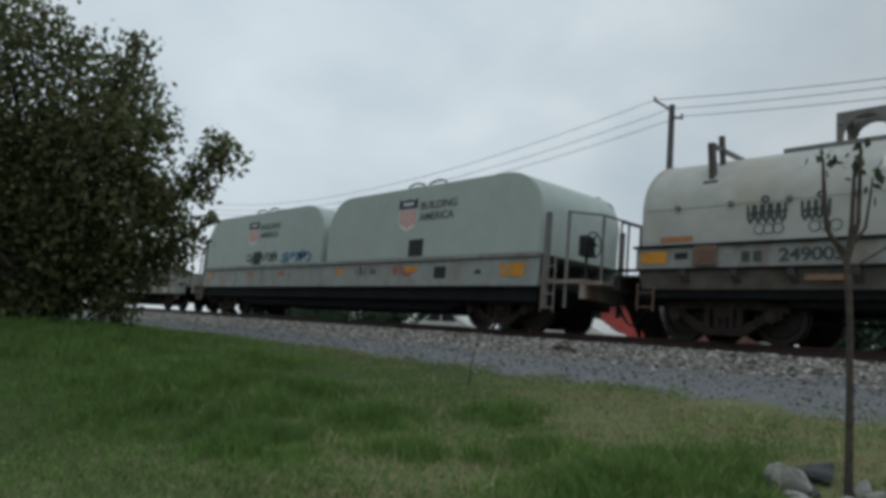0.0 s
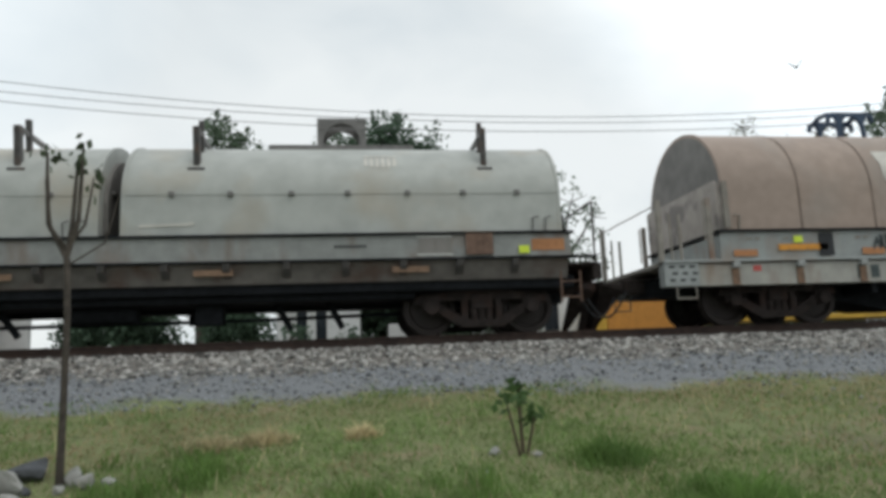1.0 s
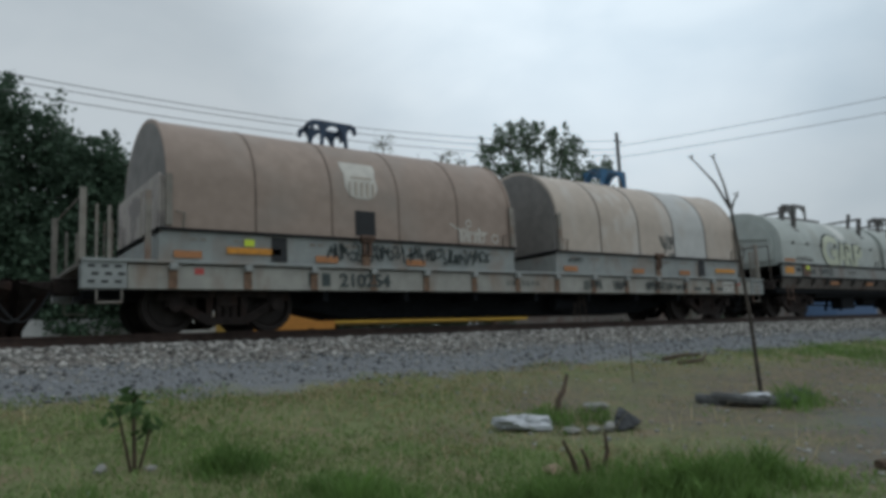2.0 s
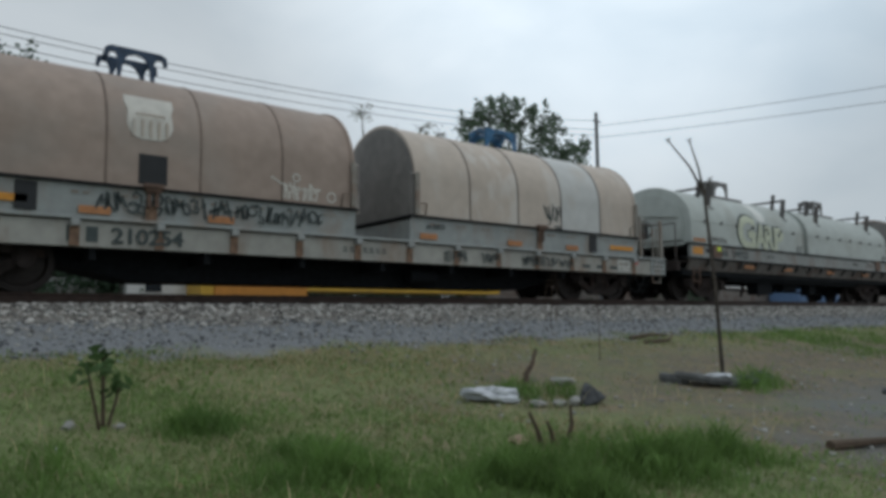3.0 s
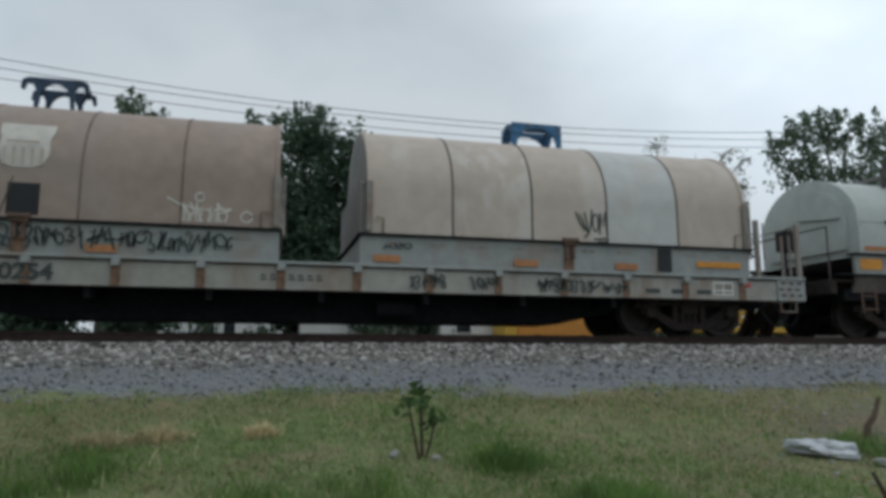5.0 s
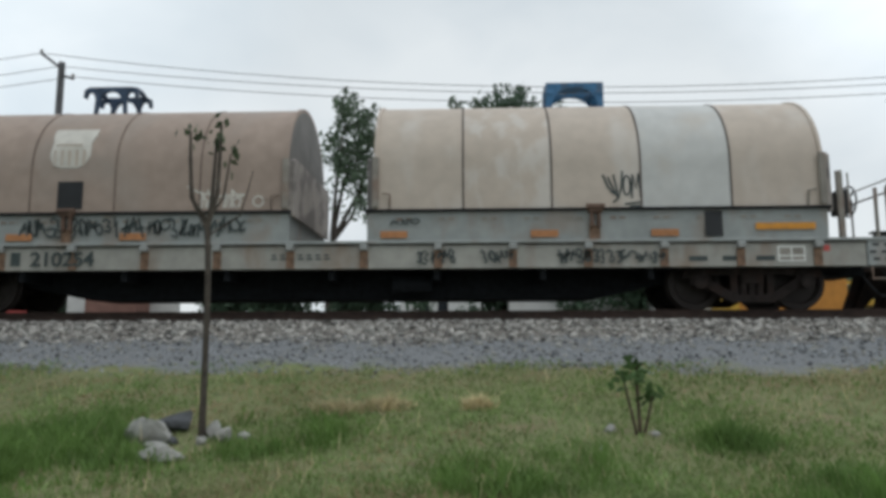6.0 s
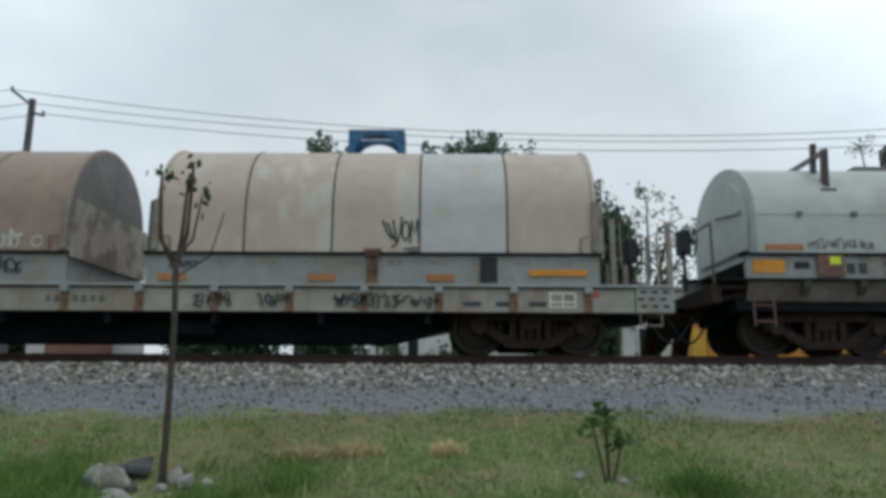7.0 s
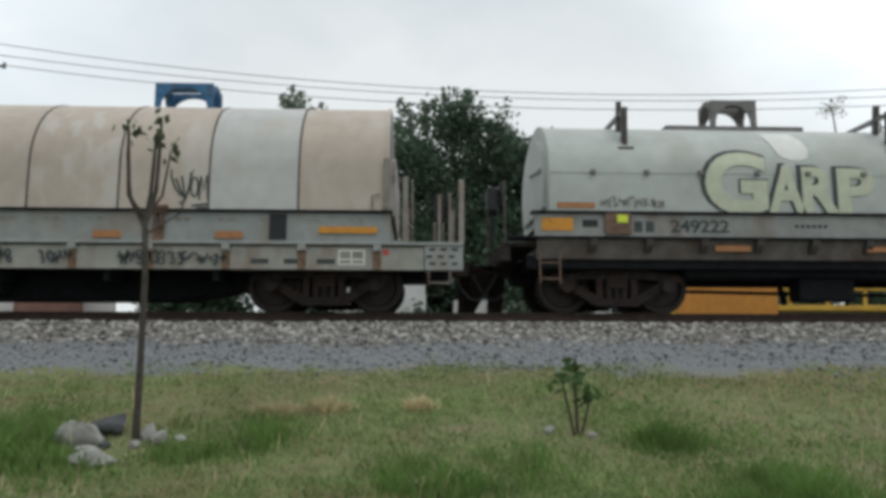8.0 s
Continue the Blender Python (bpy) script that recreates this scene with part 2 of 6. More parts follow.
M_LEAF_OLIVE = leaf_material("olive_green_foliage", (0.145, 0.16, 0.075))
M_LEAF_DARK = leaf_material("dark_green_foliage", (0.085, 0.135, 0.088), 0.25)
M_LEAF_MID = leaf_material("grey_green_foliage", (0.125, 0.175, 0.115), 0.35)
M_LEAF_DRY = leaf_material("yellowish_sparse_foliage", (0.13, 0.135, 0.075))
M_LEAF_FRESH = leaf_material("fresh_green_leaves", (0.085, 0.145, 0.055))
M_LEAF_WILT = leaf_material("dull_green_drooping_leaves", (0.075, 0.10, 0.055))
M_GRASS = leaf_material("green_grass", (0.245, 0.33, 0.13), 0.08, (0.31, 0.325, 0.165))
M_GRASS_LUSH = leaf_material("lush_green_grass", (0.155, 0.255, 0.07), 0.10, (0.115, 0.195, 0.058))
M_GRASS_DRY = leaf_material("dry_straw_grass", (0.36, 0.305, 0.17), 0.08, (0.29, 0.245, 0.135))
M_STRAW = leaf_material("pale_straw", (0.55, 0.475, 0.29), 0.3)


def ground_material():
    """Soil and thatch, then fine gravel, then ballast, by the distance from the track, with ragged borders."""
    m = bpy.data.materials.new("soil_thatch_and_gravel")
    m.use_nodes = True
    nt = m.node_tree
    b = nt.nodes["Principled BSDF"]
    b.inputs["Roughness"].default_value = 0.95
    b.inputs["Specular IOR Level"].default_value = 0.15
    co = nt.nodes.new("ShaderNodeTexCoord")
    sep = nt.nodes.new("ShaderNodeSeparateXYZ")
    nt.links.new(co.outputs["Object"], sep.inputs[0])

    def noise_of(scale, detail=5):
        n = nt.nodes.new("ShaderNodeTexNoise")
        n.inputs["Scale"].default_value, n.inputs["Detail"].default_value = scale, detail
        nt.links.new(co.outputs["Object"], n.inputs["Vector"])
        return n.outputs["Fac"]

    def ramp_of(fac, a, z, lo=0.0, hi=1.0):
        r = nt.nodes.new("ShaderNodeMapRange")
        r.inputs["From Min"].default_value, r.inputs["From Max"].default_value = a, z
        r.inputs["To Min"].default_value, r.inputs["To Max"].default_value = lo, hi
        nt.links.new(fac, r.inputs["Value"])
        return r.outputs["Result"]

    def math_of(op, p, q):
        n = nt.nodes.new("ShaderNodeMath")
        n.operation = op
        for s, v in zip(n.inputs, (p, q)):
            if isinstance(v, float):
                s.default_value = v
            else:
                nt.links.new(v, s)
        return n.outputs[0]

    def mix_of(fac, p, q):
        n = nt.nodes.new("ShaderNodeMix")
        n.data_type = "RGBA"
        nt.links.new(fac, n.inputs["Factor"])
        for k, v in (("A", p), ("B", q)):
            if isinstance(v, tuple):
                n.inputs[k].default_value = (*v, 1)
            else:
                nt.links.new(v, n.inputs[k])
        return n.outputs["Result"]

    y = math_of("ADD", sep.outputs["Y"], ramp_of(noise_of(1.1), 0.2, 0.8, -0.7, 0.7))
    thatch = mix_of(ramp_of(noise_of(0.55), 0.4, 0.62), (0.185, 0.225, 0.10), (0.245, 0.222, 0.13))
    thatch = mix_of(ramp_of(noise_of(26.0), 0.35, 0.7), thatch, (0.16, 0.175, 0.085))
    thatch = mix_of(ramp_of(noise_of(5.5), 0.48, 0.66), thatch, (0.13, 0.15, 0.07))
    thatch = mix_of(ramp_of(noise_of(2.3), 0.55, 0.70), thatch, (0.235, 0.195, 0.125))
    # lush western turf, its colour darkened further to hold the big tree's shade
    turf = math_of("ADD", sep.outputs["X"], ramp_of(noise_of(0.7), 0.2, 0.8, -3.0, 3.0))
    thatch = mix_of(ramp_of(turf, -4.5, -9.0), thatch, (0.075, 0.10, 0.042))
    # bare dry earth to the east of the plot
    x = math_of("ADD", sep.outputs["X"], ramp_of(noise_of(0.9), 0.2, 0.8, -2.5, 2.5))
    bare = math_of("MULTIPLY", math_of("MULTIPLY", ramp_of(x, 4.2, 7.4), ramp_of(y, 8.6, 7.0)), ramp_of(noise_of(0.8), 0.3, 0.5, 0.5, 1.0))
    earth = mix_of(ramp_of(noise_of(3.0), 0.4, 0.65), (0.215, 0.172, 0.115), (0.15, 0.135, 0.105))
    earth = mix_of(ramp_of(noise_of(11.0), 0.45, 0.65), earth, (0.11, 0.105, 0.085))
    # greyer, stonier soil nearer the south-east corner
    grey = math_of("MULTIPLY", ramp_of(x, 7.0, 9.5), ramp_of(y, 5.0, 3.6))
    earth = mix_of(grey, earth, (0.15, 0.155, 0.15))
    col = mix_of(bare, thatch, earth)
    gravel = mix_of(ramp_of(noise_of(30.0), 0.35, 0.65), (0.16, 0.167, 0.178), (0.24, 0.25, 0.258))
    col = mix_of(ramp_of(y, 8.75, 9.15), col, gravel)
    stones = mix_of(ramp_of(noise_of(18.0), 0.35, 0.65), (0.13, 0.12, 0.11), (0.27, 0.25, 0.225))
    col = mix_of(ramp_of(y, 10.1, 10.5), col, stones)
    col = mix_of(ramp_of(y, 16.0, 18.0), col, (0.17, 0.155, 0.13))
    nt.links.new(col, b.inputs["Base Color"])
    bp = nt.nodes.new("ShaderNodeBump")
    bp.inputs["Strength"].default_value, bp.inputs["Distance"].default_value = 0.6, 0.04
    nt.links.new(noise_of(16.0, 8), bp.inputs["Height"])
    nt.links.new(bp.outputs["Normal"], b.inputs["Normal"])
    return m


# ---- mesh helpers ----
def mesh_of(bm, mat, smooth=0.0):
    me = bpy.data.meshes.new(mat.name if mat else "mesh")
    bmesh.ops.recalc_face_normals(bm, faces=bm.faces)
    bm.to_mesh(me)
    bm.free()
    if mat:
        me.materials.append(mat)
    if smooth:
        me.polygons.foreach_set("use_smooth", [True] * len(me.polygons))
        me.set_sharp_from_angle(angle=radians(smooth))
    return me


def part(name, shape, mat=None, parent=None, label="", at=None, smooth=0.0):
    """Links a bmesh (or a mesh that is shared) as ONE mesh object, under a thing or a part."""
    me = shape if isinstance(shape, bpy.types.Mesh) else mesh_of(shape, mat, smooth)
    ob = new(name, me)
    if at is not None:
        ob.matrix_basis = at if isinstance(at, Matrix) else Matrix.Translation(at)
    if parent:
        ob.parent = parent
    if label:
        ob["label"] = label
    return ob


def thing(name, label, category, group="", at=None, kind=""):
    ob = new(name)
    ob.empty_display_size = 0.2
    if at is not None:
        ob.matrix_basis = at if isinstance(at, Matrix) else Matrix.Translation(at)
    return tagged(ob, label, category, group, kind)


def box(bm, x0, x1, y0, y1, z0, z1, bevel=0.0):
    m = Matrix.Translation(((x0 + x1) / 2, (y0 + y1) / 2, (z0 + z1) / 2)) @ Matrix.Diagonal((abs(x1 - x0), abs(y1 - y0), abs(z1 - z0), 1))
    r = bmesh.ops.create_cube(bm, size=1, matrix=m)
    if bevel:
        es = {e for v in r["verts"] for e in v.link_edges}
        bmesh.ops.bevel(bm, geom=list(es), offset=bevel, segments=2, affect="EDGES", profile=0.5)
    return bm


def bar(bm, a, b, r, seg=8, r2=None):
    """A round bar from a to b."""
    a, b = Vector(a), Vector(b)
    d = b - a
    m = Matrix.Translation((a + b) / 2) @ d.to_track_quat("Z", "Y").to_matrix().to_4x4()
    bmesh.ops.create_cone(bm, cap_ends=True, segments=seg, radius1=r, radius2=r if r2 is None else r2, depth=d.length, matrix=m)
    return bm


def beam(bm, a, b, w, h):
    """A square bar from a to b."""
    a, b = Vector(a), Vector(b)
    d = b - a
    m = Matrix.Translation((a + b) / 2) @ d.to_track_quat("Z", "Y").to_matrix().to_4x4() @ Matrix.Diagonal((w, h, d.length, 1))
    bmesh.ops.create_cube(bm, size=1, matrix=m)
    return bm


def extrude(bm, points, lo, hi, axis):
    """A closed outline drawn out along an axis: 'x' takes (y, z), 'y' takes (x, z)."""
    def at(p, s):
        return (s, p[0], p[1]) if axis == "x" else (p[0], s, p[1])
    a = [bm.verts.new(at(p, lo)) for p in points]
    b = [bm.verts.new(at(p, hi)) for p in points]
    n = len(points)
    bm.faces.new(a)
    bm.faces.new(b[::-1])
    for i in range(n):
        bm.faces.new((a[i], a[(i + 1) % n], b[(i + 1) % n], b[i]))
    return bm


def revolve(bm, profile, seg=28):
    """(radius, y) outline turned about the y axis."""
    rings = [[bm.verts.new((r * math.cos(2 * math.pi * k / seg), y, r * math.sin(2 * math.pi * k / seg))) for k in range(seg)] for r, y in profile]
    for p, q in zip(rings, rings[1:]):
        for k in range(seg):
            bm.faces.new((p[k], p[(k + 1) % seg], q[(k + 1) % seg], q[k]))
    bm.faces.new(rings[0])
    bm.faces.new(rings[-1][::-1])
    return bm


def tube(bm, points, radii, seg=7):
    """A round limb through points, with a radius at each."""
    pts = [Vector(p) for p in points]
    rings = []
    for i, p in enumerate(pts):
        d = (pts[min(i + 1, len(pts) - 1)] - pts[max(i - 1, 0)]).normalized()
        u = d.orthogonal().normalized()
        v = d.cross(u)
        rings.append([bm.verts.new(p + radii[i] * (math.cos(2 * math.pi * k / seg) * u + math.sin(2 * math.pi * k / seg) * v)) for k in range(seg)])
    for i in range(len(rings) - 1):
        p, q = rings[i], rings[i + 1]
        off = min(range(seg), key=lambda s: sum((p[k].co - q[(k + s) % seg].co).length for k in range(seg)))
        for k in range(seg):
            bm.faces.new((p[k], p[(k + 1) % seg], q[(k + 1 + off) % seg], q[(k + off) % seg]))
    bm.faces.new(rings[0][::-1])
    bm.faces.new(rings[-1])
    return bm


def plate(bm, points, y, thick=0.004):
    """A flat outline in x and z, lying on a side that faces -y."""
    return extrude(bm, points, y - thick, y, "y")


def stroke(bm, points, width, y, thick=0.004):
    """A painted line through (x, z) points on a side that faces -y: one ribbon with mitred bends."""
    pts = [points[0]] + [q for p, q in zip(points, points[1:]) if math.dist(p, q) > 1e-3]
    if len(pts) < 2:
        return bm
    rows = []
    for k, (x, z) in enumerate(pts):
        p, q = pts[max(k - 1, 0)], pts[min(k + 1, len(pts) - 1)]
        d = math.dist(p, q) or 1.0
        nx, nz = -(q[1] - p[1]) / d * width / 2, (q[0] - p[0]) / d * width / 2
        rows.append([bm.verts.new((x + a * nx, y - b * thick, z + a * nz)) for a, b in ((1, 1), (-1, 1), (-1, 0), (1, 0))])
    for a, b in zip(rows, rows[1:]):
        for k in range(4):
            bm.faces.new((a[k], a[(k + 1) % 4], b[(k + 1) % 4], b[k]))
    bm.faces.new(rows[0][::-1])
    bm.faces.new(rows[-1])
    return bm


def scrawl(bm, x0, x1, z0, z1, count, width, y, rng):
    """Hand-drawn marks that spell nothing, side by side."""
    step = (x1 - x0) / count
    for i in range(count):
        if count > 8 and rng.random() < 0.1:
            continue
        h = (z1 - z0) * rng.uniform(0.55, 1.0)
        cx, cz = x0 + (i + rng.uniform(0.3, 0.7)) * step, (z0 + z1) / 2 + (z1 - z0 - h) * rng.uniform(-0.5, 0.5)
        kind, w, tilt = rng.randint(0, 4), step * rng.uniform(0.35, 0.75), rng.uniform(-0.25, 0.25)
        if kind == 0:
            a0, n = rng.uniform(0, 6), rng.randint(9, 15)
            pts = [(w * math.cos(a0 + 0.5 * k) * (1 - 0.03 * k), h * 0.45 * math.sin(a0 + 0.5 * k) * (1 - 0.04 * k)) for k in range(n)]
        elif kind == 1:
            a0 = rng.uniform(0, 6)
            pts = [(w * (k / 7 - 1) + 0.4 * w * math.sin(0.9 * k), h * 0.42 * math.sin(0.75 * k + a0)) for k in range(15)]
        elif kind == 2:
            pts = [(rng.uniform(-0.2, 0.2) * w, h / 2), (0.0, 0.02 * h), (-w * 0.7, rng.uniform(-0.3, 0.1) * h), (w * 0.7, rng.uniform(0.0, 0.3) * h), (0.1 * w, -0.05 * h), (rng.uniform(-0.4, 0.4) * w, -h / 2)]
        elif kind == 3:
            pts = [(-w, h * 0.3), (-w * 0.4, h * 0.5), (w * 0.3, h * 0.35), (w * 0.1, 0), (-w * 0.3, -0.05 * h), (w * 0.5, -h * 0.2), (w * 0.3, -h * 0.5), (-w * 0.7, -h * 0.42)]
        else:
            pts = [(-w, -h * 0.5), (-w * 0.5, h * 0.1), (-w * 0.1, h * 0.5), (w * 0.1, -h * 0.1), (w * 0.6, h * 0.3), (w, -h * 0.3)]
        stroke(bm, [(cx + px + tilt * pz, cz + pz) for px, pz in pts], width * rng.uniform(0.7, 1.1), y)
    return bm


def sprayed(car, x0, x1, z0, z1, count, width, y, rng, mat, label, name="graffiti"):
    """A line of hand-drawn marks, each one a part of its own."""
    step = (x1 - x0) / count
    for i in range(count):
        part(name, scrawl(bmesh.new(), x0 + i * step, x0 + (i + 1) * step, z0, z1, 1, width, y, rng), mat, car, label)


def painted(car, lines, width, y, mat, label):
    """Sprayed lines, each one a part of its own."""
    for k, pts in enumerate(lines):
        part("graffiti", stroke(bmesh.new(), pts, width, y, 0.004 + 0.0007 * (k % 4)), mat, car, label)


def lettering(body, height, mat, squeeze=1.0, bold=0.03):
    """Raised letters as a mesh, left-aligned from the origin, facing -y."""
    cu = bpy.data.curves.new("letters", "FONT")
    cu.body, cu.size, cu.extrude, cu.resolution_u = body, height / 0.7, 0.002, 5
    cu.offset = bold * height
    tmp = bpy.data.objects.new("letters", cu)
    scene.collection.objects.link(tmp)
    me = bpy.data.meshes.new_from_object(tmp.evaluated_get(bpy.context.evaluated_depsgraph_get()))
    bpy.data.objects.remove(tmp)
    me.transform(Matrix(((squeeze, 0, 0, 0), (0, 0, -1, 0), (0, 1, 0, 0), (0, 0, 0, 1))))
    me.materials.clear()
    me.materials.append(mat)
    return me


def number_row(car, number, height, squeeze, x, y, z):
    """A painted number, each figure a part of its own."""
    step = 0.17 * height / 0.21 * squeeze / 1.2
    for k, c in enumerate(str(number)):
        me = shared("figure %s %.2f %.2f" % (c, height, squeeze), lambda: lettering(c, height, M_INK, squeeze))
        part("figure", me, parent=car, at=(x + step * k, y, z))


def wrapped(me, w, spring, top, lift=0.012):
    """Letters laid on the near side of an arched hood: cut into bands, then bent round it."""
    bm = bmesh.new()
    bm.from_mesh(me)
    z = spring
    while z < top - 0.1:
        bmesh.ops.bisect_plane(bm, geom=bm.verts[:] + bm.edges[:] + bm.faces[:], plane_co=(0, 0, z), plane_no=(0, 0, 1))
        z += 0.08
    for v in bm.verts:
        k = max(0.0, min(1.0, (v.co.z - spring) / (top - spring)))
        v.co.y += w - w * math.sqrt(1 - k * k)
    bm.to_mesh(me)
    bm.free()
    return me


def joined(name, verts, faces, mats, index=None, smooth=False):
    """A mesh from numpy arrays: verts (n, 3) and faces (m, 3 or 4)."""
    me = bpy.data.meshes.new(name)
    verts, faces = np.asarray(verts, np.float32), np.asarray(faces, np.int32)
    m, k = faces.shape
    me.vertices.add(len(verts))
    me.vertices.foreach_set("co", verts.ravel())
    me.loops.add(m * k)
    me.loops.foreach_set("vertex_index", faces.ravel())
    me.polygons.add(m)
    me.polygons.foreach_set("loop_start", np.arange(0, m * k, k, dtype=np.int32))
    for x in mats:
        me.materials.append(x)
    if index is not None:
        me.polygons.foreach_set("material_index", np.asarray(index, np.int32))
    if smooth:
        me.polygons.foreach_set("use_smooth", np.ones(m, bool))
    me.update(calc_edges=True)
    return me


# ---- the ground: a plot that climbs to the track bed ----
TRACK_Y = 13.3
RAIL_Z = EYE_Z + 0.46
GROUND_Y = [-900, 0.0, 6.3, 9.0, 10.4, 11.5, 15.1, 17.0, 900]
GROUND_Z = [0.0, 0.0, 0.62, 1.12, 1.48, 1.74, 1.74, 1.58, 1.58]


def ground_z(x, y):
    x, y = np.asarray(x, float), np.asarray(y, float)
    z = np.interp(y, GROUND_Y, GROUND_Z)
    w = np.clip((-6.0 - x) / 11.0, 0, 1)
    w = w * w * (3 - 2 * w)
    z = z + w * np.maximum(0, 1.2 - z) * 0.88 * np.clip((y + 20) / 18, 0, 1)
    return z + 0.03 * np.sin(x * 1.3 + 0.7 * y) * np.sin(y * 1.7 - 0.4 * x) * (y < 9)


def gz(x, y):
    return float(ground_z(x, y))


def build_ground():
    xs = np.concatenate([[-900, -400, -200, -110, -70, -50], np.arange(-40, 46, 0.4), [50, 70, 110, 200, 400, 900]])
    ys = np.concatenate([[-900, -300, -100, -40, -15, -6, -2], np.arange(0, 18.1, 0.3), [20, 25, 35, 60, 120, 300, 900]])
    gx, gy = np.meshgrid(xs, ys)
    v = np.stack([gx, gy, ground_z(gx, gy)], -1).reshape(-1, 3)
    nx, ny = len(xs), len(ys)
    i = (np.arange(ny - 1)[:, None] * nx + np.arange(nx - 1)[None]).ravel()
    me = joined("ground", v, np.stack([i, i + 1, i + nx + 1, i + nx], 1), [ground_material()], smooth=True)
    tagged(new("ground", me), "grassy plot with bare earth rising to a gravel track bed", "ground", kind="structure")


build_ground()


def build_track():
    track = thing("railway_track", "rusty rails on wooden sleepers in grey stone ballast", "railway track", kind="structure")
    prof = [(-0.07, -0.17), (0.07, -0.17), (0.07, -0.155), (0.012, -0.13), (0.012, -0.045), (0.037, -0.035), (0.037, 0.0),
            (-0.037, 0.0), (-0.037, -0.035), (-0.012, -0.045), (-0.012, -0.13), (-0.07, -0.155)]
    for s in (-1, 1):
        bm = bmesh.new()
        extrude(bm, [(TRACK_Y + s * 0.755 + y, RAIL_Z + z) for y, z in prof], -140, 160, "x")
        part("rail", bm, M_RAIL, track, "rusty steel rail")
    me = mesh_of(box(bmesh.new(), -0.11, 0.11, -1.28, 1.28, -0.17, 0, 0.01), M_SLEEPER)
    for k in range(150):
        part("sleeper", me, parent=track, at=(-40 + 0.56 * k, TRACK_Y, RAIL_Z - 0.172))


build_track()


# ---- the train: S is how far it has gone along the track ----
def gone(t):
    return -3.6791 * t + 0.04162 * t * t + -0.00501 * t ** 3 + 0.000466 * t ** 4


WHEEL_R = 0.457
CARS, WHEELSETS = [], []
SHARED = {}


def shared(key, make):
    if key not in SHARED:
        SHARED[key] = make()
    return SHARED[key]


def wheelset_mesh():
    bm = bmesh.new()
    for s in (-1, 1):
        prof = [(0.10, 0.86), (0.10, 0.80), (0.33, 0.77), (0.37, 0.83), (0.457, 0.82), (0.462, 0.73), (0.487, 0.71), (0.487, 0.685), (0.37, 0.68), (0.33, 0.72), (0.12, 0.66), (0.10, 0.62)]
        revolve(bm, [(r, s * y) for r, y in prof], 32)
    bar(bm, (0, -1.06, 0), (0, 1.06, 0), 0.075, 12)
    return mesh_of(bm, M_TREAD, 30)


def side_frame_mesh():
    bm = bmesh.new()
    for pts in ([(-1.18, 0.52), (-1.14, 0.66), (-0.5, 0.74), (0.5, 0.74), (1.14, 0.66), (1.18, 0.52), (0.55, 0.58), (-0.55, 0.58)],
                [(-1.02, 0.53), (-0.80, 0.55), (-0.30, 0.26), (-0.36, 0.12), (-0.46, 0.16)],
                [(1.02, 0.53), (0.46, 0.16), (0.36, 0.12), (0.30, 0.26), (0.80, 0.55)],
                [(-0.38, 0.11), (0.38, 0.11), (0.34, 0.24), (-0.34, 0.24)],
                [(-0.36, 0.22), (-0.25, 0.22), (-0.25, 0.62), (-0.36, 0.62)], [(0.25, 0.22), (0.36, 0.22), (0.36, 0.62), (0.25, 0.62)]):
        extrude(bm, pts, -0.06, 0.06, "y")
    for s in (-1, 1):
        box(bm, s * 0.89 - 0.16, s * 0.89 + 0.16, -0.09, 0.09, 0.40, 0.66, 0.02)
        bar(bm, (s * 0.89, -0.16, WHEEL_R), (s * 0.89, 0.1, WHEEL_R), 0.12, 14)
    for x in (-0.14, 0.0, 0.14):
        bar(bm, (x, 0, 0.22), (x, 0, 0.52), 0.06, 10)
    return mesh_of(bm, M_TRUCK, 30)


def bogie(car, x):
    bm = box(bmesh.new(), -0.2, 0.2, -1.12, 1.12, 0.42, 0.70, 0.03)
    bar(bm, (0, 0, 0.6), (0, 0, 0.86), 0.22, 14)
    b = part("bogie", shared("bolster", lambda: mesh_of(bm, M_TRUCK)), parent=car, at=(x, 0, 0), label="dark cast steel bogie")
    for s in (-1, 1):
        part("side_frame", shared("side_frame", side_frame_mesh), parent=b, at=pose(0, s * 1.04, 0, 0, 0, 0 if s < 0 else 180))
    for s in (-1, 1):
        w = part("wheelset", shared("wheelset", wheelset_mesh), parent=b, at=(s * 0.89, 0, WHEEL_R))
        WHEELSETS.append((w, s * 0.89))
    return b


def coupler(car, x, s):
    """The coupler at one end, with its draft box and air hose; s is the way out."""
    bm = box(bmesh.new(), x - s * 0.5, x + s * 0.30, -0.17, 0.17, 0.70, 0.98, 0.02)
    box(bm, x + s * 0.30, x + s * 0.78, -0.10, 0.10, 0.76, 0.92, 0.02)
    extrude(bm, [(x + s * 0.74, -0.19), (x + s * 1.0, -0.16), (x + s * 1.02, 0.0), (x + s * 0.86, 0.05), (x + s * 0.98, 0.16), (x + s * 0.72, 0.17)], 0.70, 0.98, "y")
    for v in bm.verts[-12:]:
        v.co.y, v.co.z = v.co.z, v.co.y
    part("coupler", bm, M_TRUCK, car, "dark knuckle coupler")
    pts = [(x + s * (0.35 + 0.75 * k / 9), -0.32 + 0.1 * k / 9, 0.72 - 0.42 * math.sin(math.pi * k / 9) - 0.1 * k / 9) for k in range(10)]
    part("air_hose", tube(bmesh.new(), pts, [0.022] * 10, 7), M_BLACK, car, "black rubber air hose", smooth=40)


